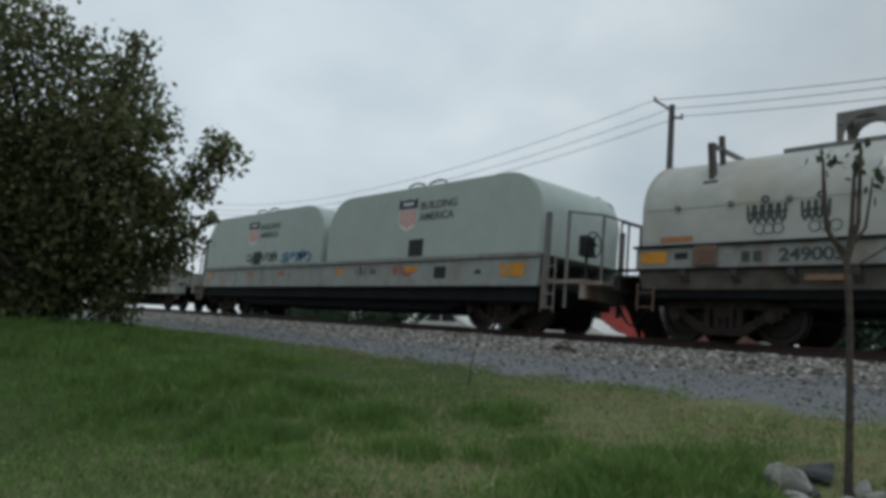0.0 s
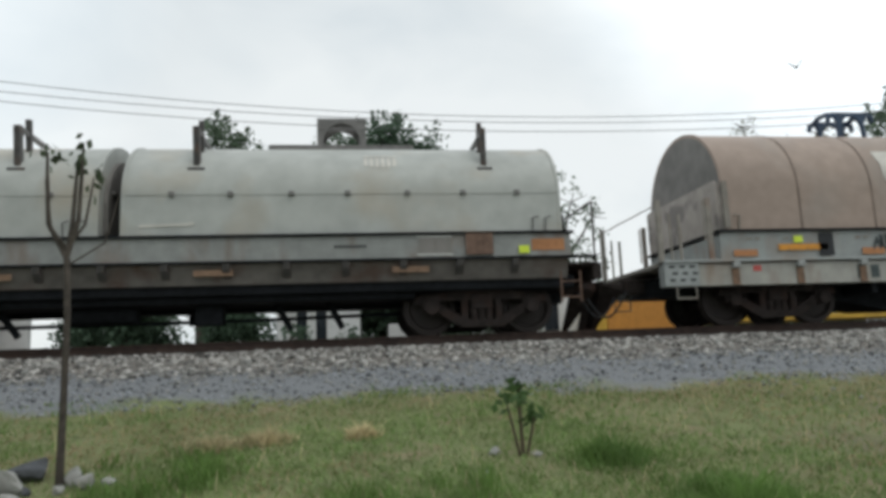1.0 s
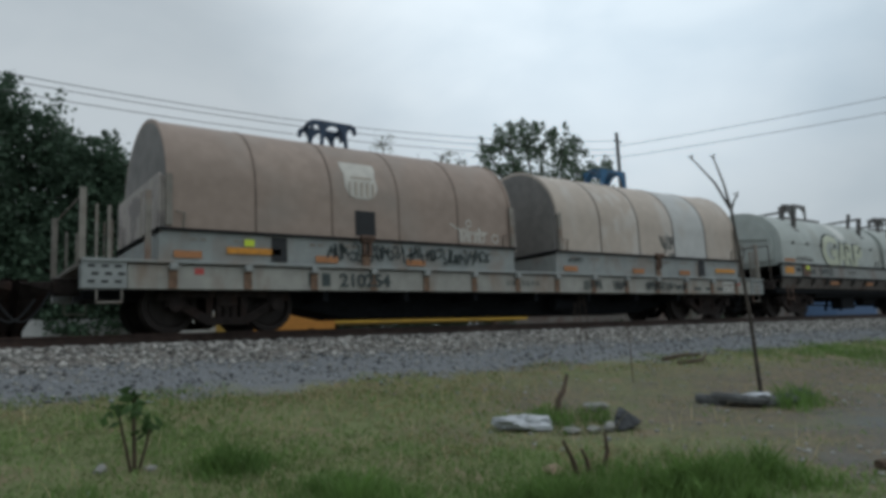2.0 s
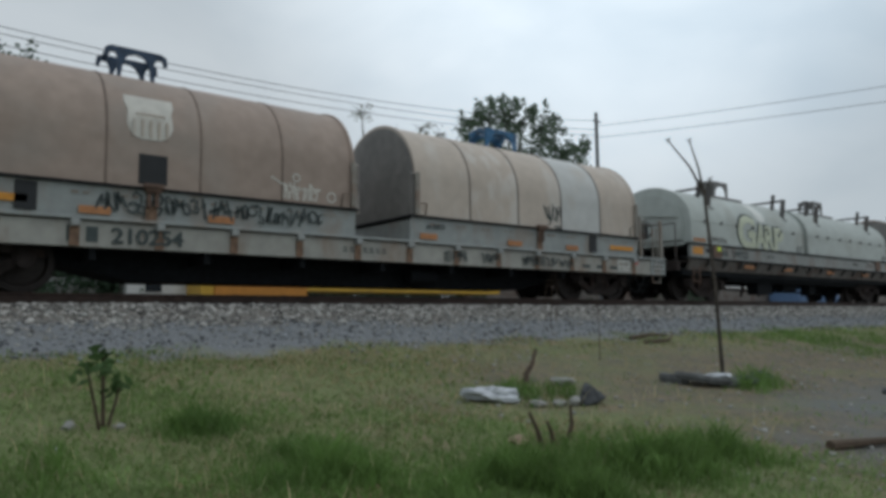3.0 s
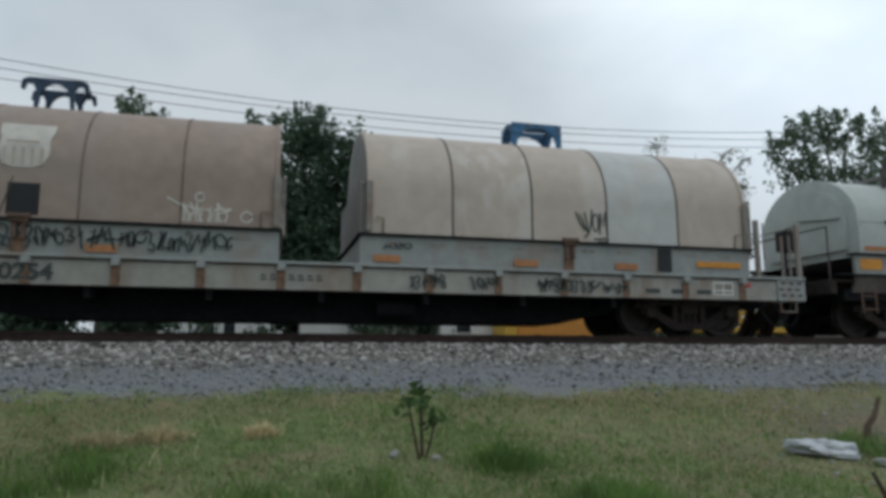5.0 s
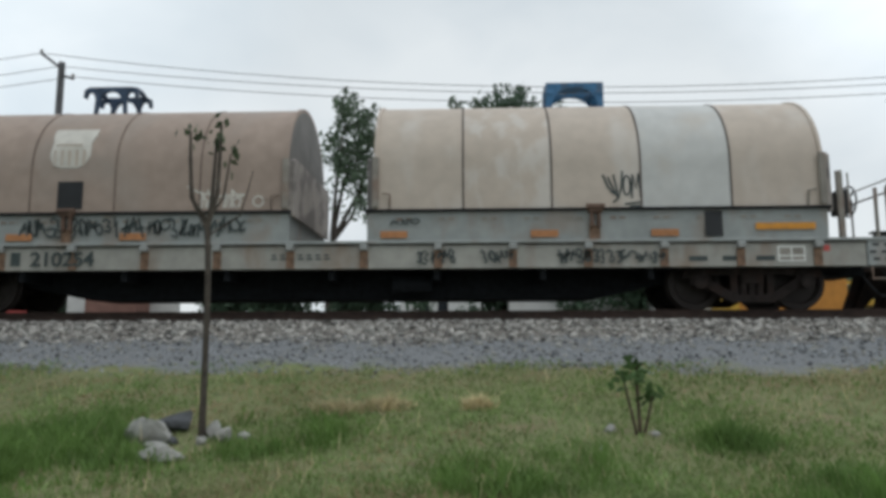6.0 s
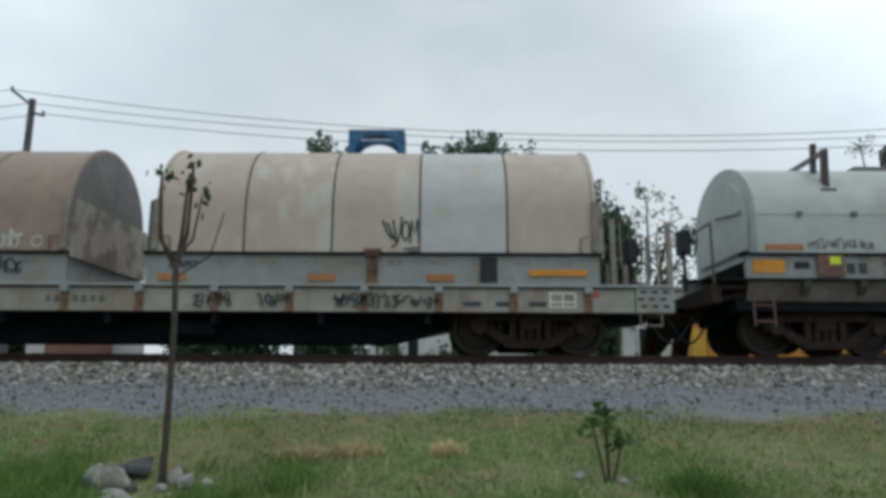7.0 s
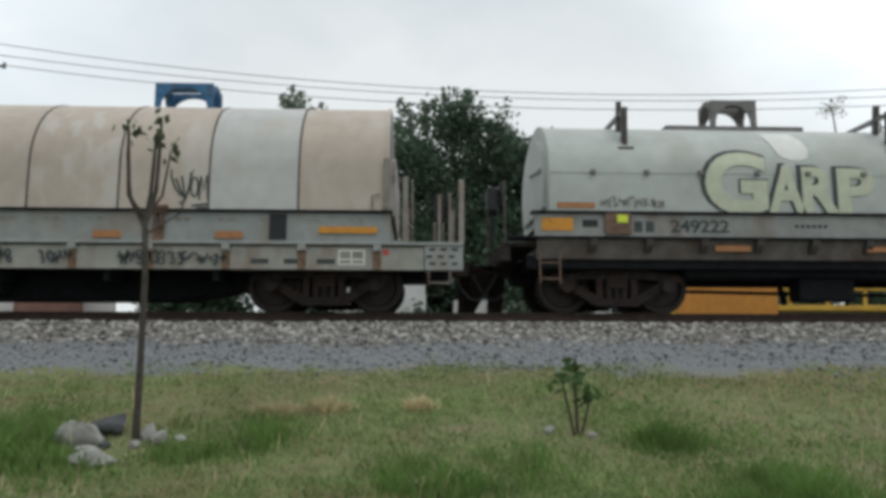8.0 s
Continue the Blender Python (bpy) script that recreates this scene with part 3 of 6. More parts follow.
def brake_wheel(car, x, y, z):
    bm = bmesh.new()
    n = 20
    pts = [(x, y + 0.28 * math.cos(2 * math.pi * k / n), z + 0.28 * math.sin(2 * math.pi * k / n)) for k in range(n + 1)]
    tube(bm, pts, [0.018] * (n + 1), 6)
    for k in range(5):
        bar(bm, (x, y, z), pts[4 * k], 0.013, 6)
    bar(bm, (x - 0.12, y, z), (x + 0.06, y, z), 0.04, 8)
    w = part("brake_wheel", bm, M_BLACK, car, "black hand brake wheel")
    bm = box(bmesh.new(), x - 0.26, x - 0.06, y - 0.2, y + 0.16, z - 0.26, z + 0.2, 0.03)
    bar(bm, (x - 0.16, y - 0.02, z - 0.25), (x - 0.16, y - 0.02, z - 0.95), 0.035, 8)
    part("gear_box", bm, M_BLACK, car, "black brake gear box on a post")
    return w


def ladder(car, x, y, z0, z1, w=0.36, rungs=4, mat=None):
    bm = bmesh.new()
    for s in (0, w):
        bar(bm, (x + s, y, z0), (x + s, y, z1), 0.016, 6)
    for k in range(rungs):
        z = z0 + (z1 - z0) * (k + 0.3) / rungs
        bar(bm, (x, y, z), (x + w, y, z), 0.013, 6)
    part("ladder", bm, mat or M_SILL_LOW, car)


def sign(car, name, x0, x1, z0, z1, y, mat, label=""):
    return part(name, plate(bmesh.new(), [(x0, z0), (x1, z0), (x1, z1), (x0, z1)], y, 0.006), mat, car, label)


def arch_outline(w, base, spring, top, n=22):
    pts = [(-w, base), (-w, spring)]
    pts += [(-w * math.cos(math.pi * k / n), spring + (top - spring) * math.sin(math.pi * k / n)) for k in range(1, n)]
    return pts + [(w, spring), (w, base)]


def saddle(hood, x, z, length, height, depth, mat, label):
    """The lifting bracket on a hood: side plates with an arched opening, and curled end plates."""
    bm = bmesh.new()
    h = length / 2
    for y in (-depth, depth):
        pts = [(x - h, z), (x - h, z + height), (x + h, z + height), (x + h, z), (x + h - 0.10, z)]
        pts += [(x + (h - 0.11) * math.cos(math.pi * k / 10), z + 0.06 + (height - 0.15) * math.sin(math.pi * k / 10)) for k in range(11)]
        pts += [(x - h + 0.10, z)]
        extrude(bm, pts, y - 0.02, y + 0.02, "y")
    for s in (-1, 1):
        n = 12
        out = [(depth * 1.12 * math.cos(math.pi * k / n), z + height - 0.22 + 0.26 * math.sin(math.pi * k / n)) for k in range(n + 1)]
        inn = [(depth * 0.8 * math.cos(math.pi * k / n), z + height - 0.24 + 0.18 * math.sin(math.pi * k / n)) for k in range(n, -1, -1)]
        lo, hi = sorted((x + s * h, x + s * (h - 0.14)))
        extrude(bm, out + inn, lo, hi, "x")
    box(bm, x - h, x + h, -depth * 0.5, depth * 0.5, z + height - 0.04, z + height, 0.01)
    return part("lifting_bracket", bm, mat, hood, label)


def claw_saddle(hood, x, z, mat, label):
    """A lifting bracket of two arched plates whose upper corners curl outwards into claws."""
    bm = bmesh.new()
    n = 10
    for y in (-0.30, 0.30):
        out = [(x - 0.32, z), (x - 0.30, z + 0.31), (x - 0.35, z + 0.43), (x - 0.45, z + 0.44), (x - 0.49, z + 0.31), (x - 0.54, z + 0.34), (x - 0.52, z + 0.49), (x - 0.42, z + 0.54),
               (x + 0.42, z + 0.54), (x + 0.52, z + 0.49), (x + 0.54, z + 0.34), (x + 0.49, z + 0.31), (x + 0.45, z + 0.44), (x + 0.35, z + 0.43), (x + 0.30, z + 0.31), (x + 0.32, z), (x + 0.26, z)]
        arch = [(x + 0.24 * math.cos(math.pi * k / n), z + 0.16 + 0.30 * math.sin(math.pi * k / n)) for k in range(n + 1)]
        extrude(bm, out + arch + [(x - 0.26, z)], y - 0.035, y + 0.035, "y")
    for a in (-0.4, 0.4):
        tube(bm, [(x + a, -0.30, z + 0.49), (x + a, -0.12, z + 0.56), (x + a, 0.12, z + 0.56), (x + a, 0.30, z + 0.49)], [0.05] * 4, 8)
    return part("lifting_bracket", bm, mat, hood, label, smooth=30)


def guide_posts(hood, x):
    """Stacking guides: leaning posts on both flanks of the hood and a bar across."""
    for s in (-1, 1):
        bm = beam(bmesh.new(), (x, s * 1.20, 2.86), (x - 0.01, s * 1.30, 3.64), 0.10, 0.12)
        box(bm, x - 0.14, x + 0.14, *sorted((s * 1.33, s * 1.08)), 2.85, 2.92, 0.01)
        part("guide_post", bm, M_POST, hood, "dark steel stacking guide")
        bm = beam(bmesh.new(), (x, s * 0.86, 3.30), (x, s * 0.95, 3.86), 0.08, 0.10)
        part("guide_post", bm, M_POST, hood, "dark steel stacking guide")
    part("cross_bar", beam(bmesh.new(), (x, -1.29, 3.60), (x, 1.29, 3.60), 0.06, 0.08), M_BRACKET, hood, "steel bar across the hood")


SHIELD = [(-0.5, 0.28), (-0.5, 0.5), (-0.25, 0.44), (0, 0.5), (0.25, 0.44), (0.5, 0.5), (0.5, 0.28), (0.44, 0.1), (0.47, -0.2), (0.36, -0.4), (0, -0.52), (-0.36, -0.4), (-0.47, -0.2), (-0.44, 0.1)]


def curved_patch(outline, cx, cz, sx, sz, w, spring, top, n=18):
    """A flat outline wrapped on the near side of an arch: s runs up along the curve from its spring line."""
    arc = [(-w * math.cos(a), spring + (top - spring) * math.sin(a)) for a in [math.pi / 2 * k / 60 for k in range(61)]]
    run = [0.0]
    for p, q in zip(arc, arc[1:]):
        run.append(run[-1] + math.dist(p, q))

    def at(x, s):
        y = np.interp(s, run, [p[0] for p in arc]) if s > 0 else -w
        z = np.interp(s, run, [p[1] for p in arc]) if s > 0 else spring + s
        return (x, float(y) - 0.008, float(z) + 0.006)
    bm = bmesh.new()
    zs = [cz + sz * (k / n - 0.5) * 1.04 for k in range(n + 1)]
    rows = []
    for z in zs:
        v = (z - cz) / sz
        xs = []
        for (x0, y0), (x1, y1) in zip(outline, outline[1:] + outline[:1]):
            if (y0 - v) * (y1 - v) < 0:
                xs.append(x0 + (x1 - x0) * (v - y0) / (y1 - y0))
        rows.append((min(xs), max(xs), z) if xs else None)
    for a, b in zip(rows, rows[1:]):
        if a and b:
            bm.faces.new([bm.verts.new(at(cx + sx * x, z)) for x, z in ((a[0], a[2]), (a[1], a[2]), (b[1], b[2]), (b[0], b[2]))])
    return bm


def coil_car(name, label, length, mats, at_u, number, hood_mark, posts, saddles, digits_x, tag_at, mark_at, strip, inset=0.0):
    """A coil steel car with two grey round hoods; x is along the track, z = 0 on the rails."""
    paint, sill = mats
    car = thing(name, label, "railway wagon", "wagons of the train")
    h = length / 2
    rng = random.Random(number)
    for s in (-1, 1):
        y = s * 1.6
        lo, hi = sorted((y, y - s * 0.08))
        sp = part("side_sill", box(bmesh.new(), -h - 0.1, h + 0.1, lo, hi, 1.26, 1.66, 0.01), sill, car, "light grey side sill with rust stains")
        part("ledge", box(bmesh.new(), -h - 0.55, h + 0.55, *sorted((y + s * 0.07, y - s * 0.1)), 1.225, 1.262, 0.008), M_DARK, sp, "dark sill ledge")
        part("top_rail", box(bmesh.new(), -h - 0.15, h + 0.15, *sorted((y + s * 0.05, y - s * 0.16)), 1.655, 1.70, 0.008), M_DARK, sp, "dark top rail")
        bm = extrude(bmesh.new(), [(y - s * 0.03, 1.228), (y - s * 0.17, 0.90), (y - s * 0.24, 0.90), (y - s * 0.10, 1.228)], -h - 0.05, h + 0.05, "x")
        part("lower_panel", bm, M_LOWER, car, "rust-streaked sloping lower panel")
        g = shared("gusset%d" % s, lambda: mesh_of(extrude(bmesh.new(), [(s * 1.66, 1.224), (s * 1.45, 1.224), (s * 1.45, 0.98), (s * 1.50, 1.0), (s * 1.63, 1.12)], -0.06, 0.06, "x"), M_POST))
        n = 15
        for k in range(n):
            part("gusset", g, parent=car, at=(-h + 0.9 + (length - 1.8) * k / (n - 1), 0, 0))
    bm = box(bmesh.new(), -h - 0.2, h + 0.2, -1.36, 1.36, 0.74, 0.96, 0.02)
    box(bm, -h - 0.3, h + 0.3, -0.2, 0.2, 0.55, 0.9)
    box(bm, -h + 2.6, h - 2.6, -1.2, 1.2, 0.62, 0.76, 0.03)
    part("underframe", bm, M_DARK, car, "black underframe")
    bm = bar(bmesh.new(), (-0.7, -0.75, 0.52), (0.35, -0.75, 0.52), 0.17, 14)
    part("brake_cylinder", bm, M_DARK, car, "black brake cylinder", smooth=40)
    part("air_reservoir", bar(bmesh.new(), (0.9, 0.6, 0.5), (1.5, 0.6, 0.5), 0.13, 12), M_DARK, car, "black air reservoir", smooth=40)
    part("brake_valve", box(bmesh.new(), 1.3, 1.75, -0.95, -0.6, 0.28, 0.7, 0.02), M_DARK, car)
    part("brake_pipe", tube(bmesh.new(), [(-h + 2.6, -0.5, 0.42), (-2.0, -0.52, 0.36), (2.2, -0.5, 0.37), (h - 2.6, -0.5, 0.42)], [0.035] * 4, 7), M_DARK, car)
    for rx in (-3.1, -1.9, 2.6, 3.5):
        part("brake_lever", beam(bmesh.new(), (rx, -0.7, 0.66), (rx + 0.25, -0.45, 0.2), 0.06, 0.10), M_DARK, car)
    part("tool_box", box(bmesh.new(), -2.9, -1.9, -1.1, -0.7, 0.22, 0.66, 0.03), M_DARK, car, "black equipment box")
    for side in (-1, 1):
        x0, x1 = (-h + inset, -0.13) if side < 0 else (0.22, h)
        hood = part("hood", extrude(bmesh.new(), arch_outline(1.45, 1.68, 2.41, 3.56, 28), x0, x1, "x"), paint, car, "weathered grey round hood", smooth=30)
        # flanged rims and slightly domed ends
        for e, w in ((x0, -1), (x1, 1)):
            bm = extrude(bmesh.new(), arch_outline(1.465, 1.68, 2.415, 3.58, 28), *sorted((e + w * 0.003, e - w * 0.05)), "x")
            part("rim", bm, paint, hood, smooth=30)
            bm = extrude(bmesh.new(), arch_outline(1.22, 1.78, 2.33, 3.32, 24), *sorted((e, e + w * 0.07)), "x")
            bmesh.ops.bevel(bm, geom=[ed for ed in bm.edges if all(abs(v.co.x - (e + w * 0.07)) < 1e-4 for v in ed.verts)], offset=0.06, segments=2, affect="EDGES")
            beam(bm, (e + w * 0.1, -1.05, 2.55), (e + w * 0.1, 0.1, 2.7), 0.05, 0.05)
            # inner ends: the gap's shade is put into a darker colour than the paint
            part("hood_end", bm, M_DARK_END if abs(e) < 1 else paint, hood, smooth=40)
        bm = bmesh.new()
        for s in (-1, 1):
            box(bm, x0 + 0.05, x1 - 0.05, *sorted((s * 1.44, s * 1.459)), 2.405, 2.425)
        part("crease_strip", bm, paint, hood)
        k_mesh = shared("knob", lambda: mesh_of(box(bmesh.new(), -0.045, 0.045, -0.05, 0.02, -0.04, 0.04, 0.012), M_BRACKET))
        for k in range(7):
            part("clamp", k_mesh, parent=hood, at=(x0 + 0.75 + (x1 - x0 - 1.5) * k / 6 + rng.uniform(-0.04, 0.04), -1.465, 2.42))
        c = (x0 + x1) / 2
        for px in posts:
            if x0 < px < x1:
                guide_posts(hood, px)
        c = min(saddles, key=lambda q: abs(q - c))
        part("bracket_beam", box(bmesh.new(), c - 1.35, c + 1.35, -0.32, 0.32, 3.50, 3.64, 0.01), M_BRACKET, hood)
        saddle(hood, c, 3.63, 0.92, 0.54, 0.26, M_BRACKET, "grey arched lifting bracket")
        for k in range(2):
            xx = x1 - 0.3 - 0.22 * k
            part("grab_iron", tube(bmesh.new(), [(xx, -1.46, 1.72), (xx, -1.50, 1.95), (xx + 0.1, -1.5, 1.98)], [0.014] * 3, 6), M_BRACKET, hood)
    for s in (-1, 1):
        bogie(car, s * (h - 1.42))
        coupler(car, s * (h + 0.25), s)
        bm = box(bmesh.new(), *sorted((s * (h + 0.02), s * (h + 0.62))), -1.5, 1.5, 1.10, 1.16, 0.01)
        box(bm, *sorted((s * (h + 0.5), s * (h + 0.66))), -1.5, 1.5, 0.86, 1.14, 0.01)
        part("end_platform", bm, M_TRUCK, car, "dark grimy end platform")
        lx = h - 0.12 if s > 0 else -h - 0.02
        ladder(car, lx, -1.62, 0.46, 1.0, 0.34, 2, M_RUSTY)
        bm = bmesh.new()
        for y in (-1.42, 1.42):
            bar(bm, (s * (h + 0.58), y, 1.14), (s * (h + 0.58), y, 2.25), 0.02, 6)
        bar(bm, (s * (h + 0.58), -1.42, 2.25), (s * (h + 0.58), 1.42, 2.25), 0.02, 6)
        part("end_rail", bm, M_POST, car, "dark end rail")
        brake_wheel(car, s * (h + 0.52), 0.3 * s, 2.15)
    # plates and numbers on the near side
    y = -1.604
    sign(car, "reflector", -h + 0.02, -h + 0.56, 1.36, 1.58, y, M_ORANGE, "orange reflector plate")
    sign(car, "reflector", h - 0.6, h - 0.02, 1.36, 1.56, y, M_RUST_ORANGE, "faded orange reflector plate")
    sign(car, "tag", tag_at[0], tag_at[0] + 0.18, tag_at[1], tag_at[1] + 0.13, y - 0.046, M_YELLOW, "bright yellow tag")
    sign(car, "plate_box", h - 1.75, h - 1.28, 1.30, 1.70, y - 0.04, M_RUSTY, "rusty plate box")
    sign(car, "plate_box", -h + 0.72, -h + 0.98, 1.43, 1.55, y, M_BLACK)
    sign(car, "plate_box", -h + 1.1, -h + 1.55, 1.30, 1.66, y - 0.04, M_RUSTY)
    sign(car, "data_panel", h - 2.55, h - 2.29, 1.33, 1.60, y, M_DARK_END)
    sign(car, "data_panel", h - 2.26, h - 2.0, 1.33, 1.60, y, M_DARK_END)
    bm = bmesh.new()
    for z in (1.31, 1.61):
        box(bm, h - 2.58, h - 1.98, y - 0.006, y, z, z + 0.02)
    part("data_panel_frame", bm, M_WHITE, car)
    bm = bmesh.new()
    for k in range(9):
        box(bm, h - 3.95 + 0.06 * k, h - 3.91 + 0.06 * k, y - 0.004, y, 1.45, 1.50)
    for k in range(6):
        box(bm, -h + 4.4 + 0.1 * k, -h + 4.46 + 0.1 * k, y - 0.004, y, 1.44, 1.49)
    tagged(part("small_print", bm, M_BLACK, car), kind="stuff")
    for x in (-h + 3.0, -h + 5.65, h - 6.2, h - 3.0):
        sign(car, "reflector", x, x + 0.62, 1.03, 1.13, -1.575, strip, "faded orange reflector strip")
    bm = bmesh.new()
    for dx in (0.0, 0.2):
        box(bm, digits_x - 0.62 + dx, digits_x - 0.48 + dx, y - 0.004, y, 1.35, 1.53)
    part("owner_mark", bm, M_INK, car)
    number_row(car, number, 0.21, 1.2, digits_x, y - 0.002, 1.35)
    sign(car, "reflector", -h + 0.32, -h + 0.98, 1.78, 1.88, -1.455, M_RUST_ORANGE, "faded orange reflector strip")
    part("worn_emblem", curved_patch(hood_mark, saddles[0] + mark_at[0], mark_at[1], mark_at[2], mark_at[3], 1.45, 2.41, 3.56), M_WHITE, car, "patch of white paint")
    CARS.append((car, at_u))
    return car


BLOT = [(-0.5, -0.3), (-0.45, 0.2), (-0.3, 0.46), (0.1, 0.5), (0.45, 0.46), (0.5, 0.1), (0.42, -0.25), (0.2, -0.5), (-0.2, -0.42)]
PATCH = [(-0.5, 0.42), (-0.2, 0.5), (0.28, 0.47), (0.42, 0.2), (0.5, -0.15), (0.42, -0.4), (0.1, -0.5), (-0.3, -0.36), (-0.4, 0.013)]
OVAL = [(0.5 * math.cos(2 * math.pi * k / 14), 0.5 * math.sin(2 * math.pi * k / 14)) for k in range(14)]

car_b = coil_car("coil_wagon", "weathered grey coil wagon with two round hoods", 15.19, (M_GREY_HOOD, M_SILL), -0.165, 249005, BLOT,
                 (-6.38, -1.47, 1.36, 6.30), (-4.15, 3.79), -5.0, (6.76, 1.31), (0.93, 0.70, 0.72, 0.98), M_FADED, -0.08)
y = -1.458
rng = random.Random(5)
for x0, step, n in ((-5.60, 0.135, 5), (-4.70, 0.11, 4)):
    painted(car_b, [[(x, 2.36), (x + 0.01, 2.12), (x + 0.05, 2.04), (x + 0.085, 2.10), (x + 0.095, 2.36)] for x in [x0 + step * k for k in range(n)]], 0.045, y, M_INK, "black sprayed graffiti")
    painted(car_b, [[(x0 - 0.02, 2.20), (x0 + n * step, 2.22)]], 0.03, y - 0.004, M_INK, "black sprayed line")
    painted(car_b, [[(x0 + 0.3 + 0.055 * math.cos(0.7 * k), 2.44 + 0.05 * math.sin(0.7 * k)) for k in range(10)]], 0.035, -1.466, M_INK, "black sprayed ring")
    painted(car_b, [[(x0 + 0.2 + 0.16 * q + 0.09 * math.cos(0.7 * k), 1.93 + 0.09 * math.sin(0.7 * k)) for k in range(10)] for q in range(3)], 0.014, y, M_INK, "thin sprayed loops")
bm = plate(bmesh.new(), [(0.50, 1.86), (1.36, 1.89), (1.37, 1.95), (1.30, 1.95), (1.28, 1.93), (0.52, 1.91)], y, 0.004)
part("chalk_mark", bm, M_CHALK, car_b, "thin white chalk line")
BLOCK = [(-0.5, -0.5), (-0.5, 0.5), (0.5, 0.5), (0.5, -0.5)]
part("worn_emblem", curved_patch(BLOCK, 4.45, 0.86, 0.56, 0.05, 1.45, 2.41, 3.56), M_CHALK, car_b, "worn white emblem band")
for k in range(6):
    part("worn_emblem", curved_patch(BLOCK, 4.20 + 0.10 * k, 0.66 + 0.008 * abs(k - 2.5), 0.066, 0.30 - 0.02 * abs(k - 2.5), 1.45, 2.41, 3.56), M_CHALK, car_b, "worn white emblem stripe")

car_d = coil_car("coil_wagon", "pale grey coil wagon with two round hoods and sprayed letters", 15.19, (M_PALE_HOOD, M_SILL), 37.23, 249222, PATCH,
                 (-6.0, -1.15, 1.5, 6.2), (-3.55, 3.9), -5.37, (-6.29, 1.50), (0.47, 0.66, 0.72, 0.86), M_RUST_ORANGE, 0.2)
for k, (c, hgt, sq) in enumerate((("G", 1.08, 1.12), ("A", 0.84, 0.76), ("R", 0.82, 0.95), ("P", 0.80, 1.25))):
    x = -4.70 + (0, 1.18, 1.70, 2.33)[k]
    part("graffiti_shadow", wrapped(lettering(c, hgt, M_INK, sq, 0.055), 1.45, 0.66, 1.81), parent=car_d, at=(x - 0.075, -1.462, 1.75))
    part("graffiti", wrapped(lettering(c, hgt * 0.94, M_CREAM, sq * 0.98, 0.055), 1.45, 0.65, 1.80), parent=car_d, at=(x + 0.01, -1.468, 1.76), label="cream sprayed letters")
sprayed(car_d, -6.55, -5.4, 1.78, 2.0, 14, 0.022, -1.458, random.Random(8), M_DARK_END, "faded dark scribble", "graffiti_tag")


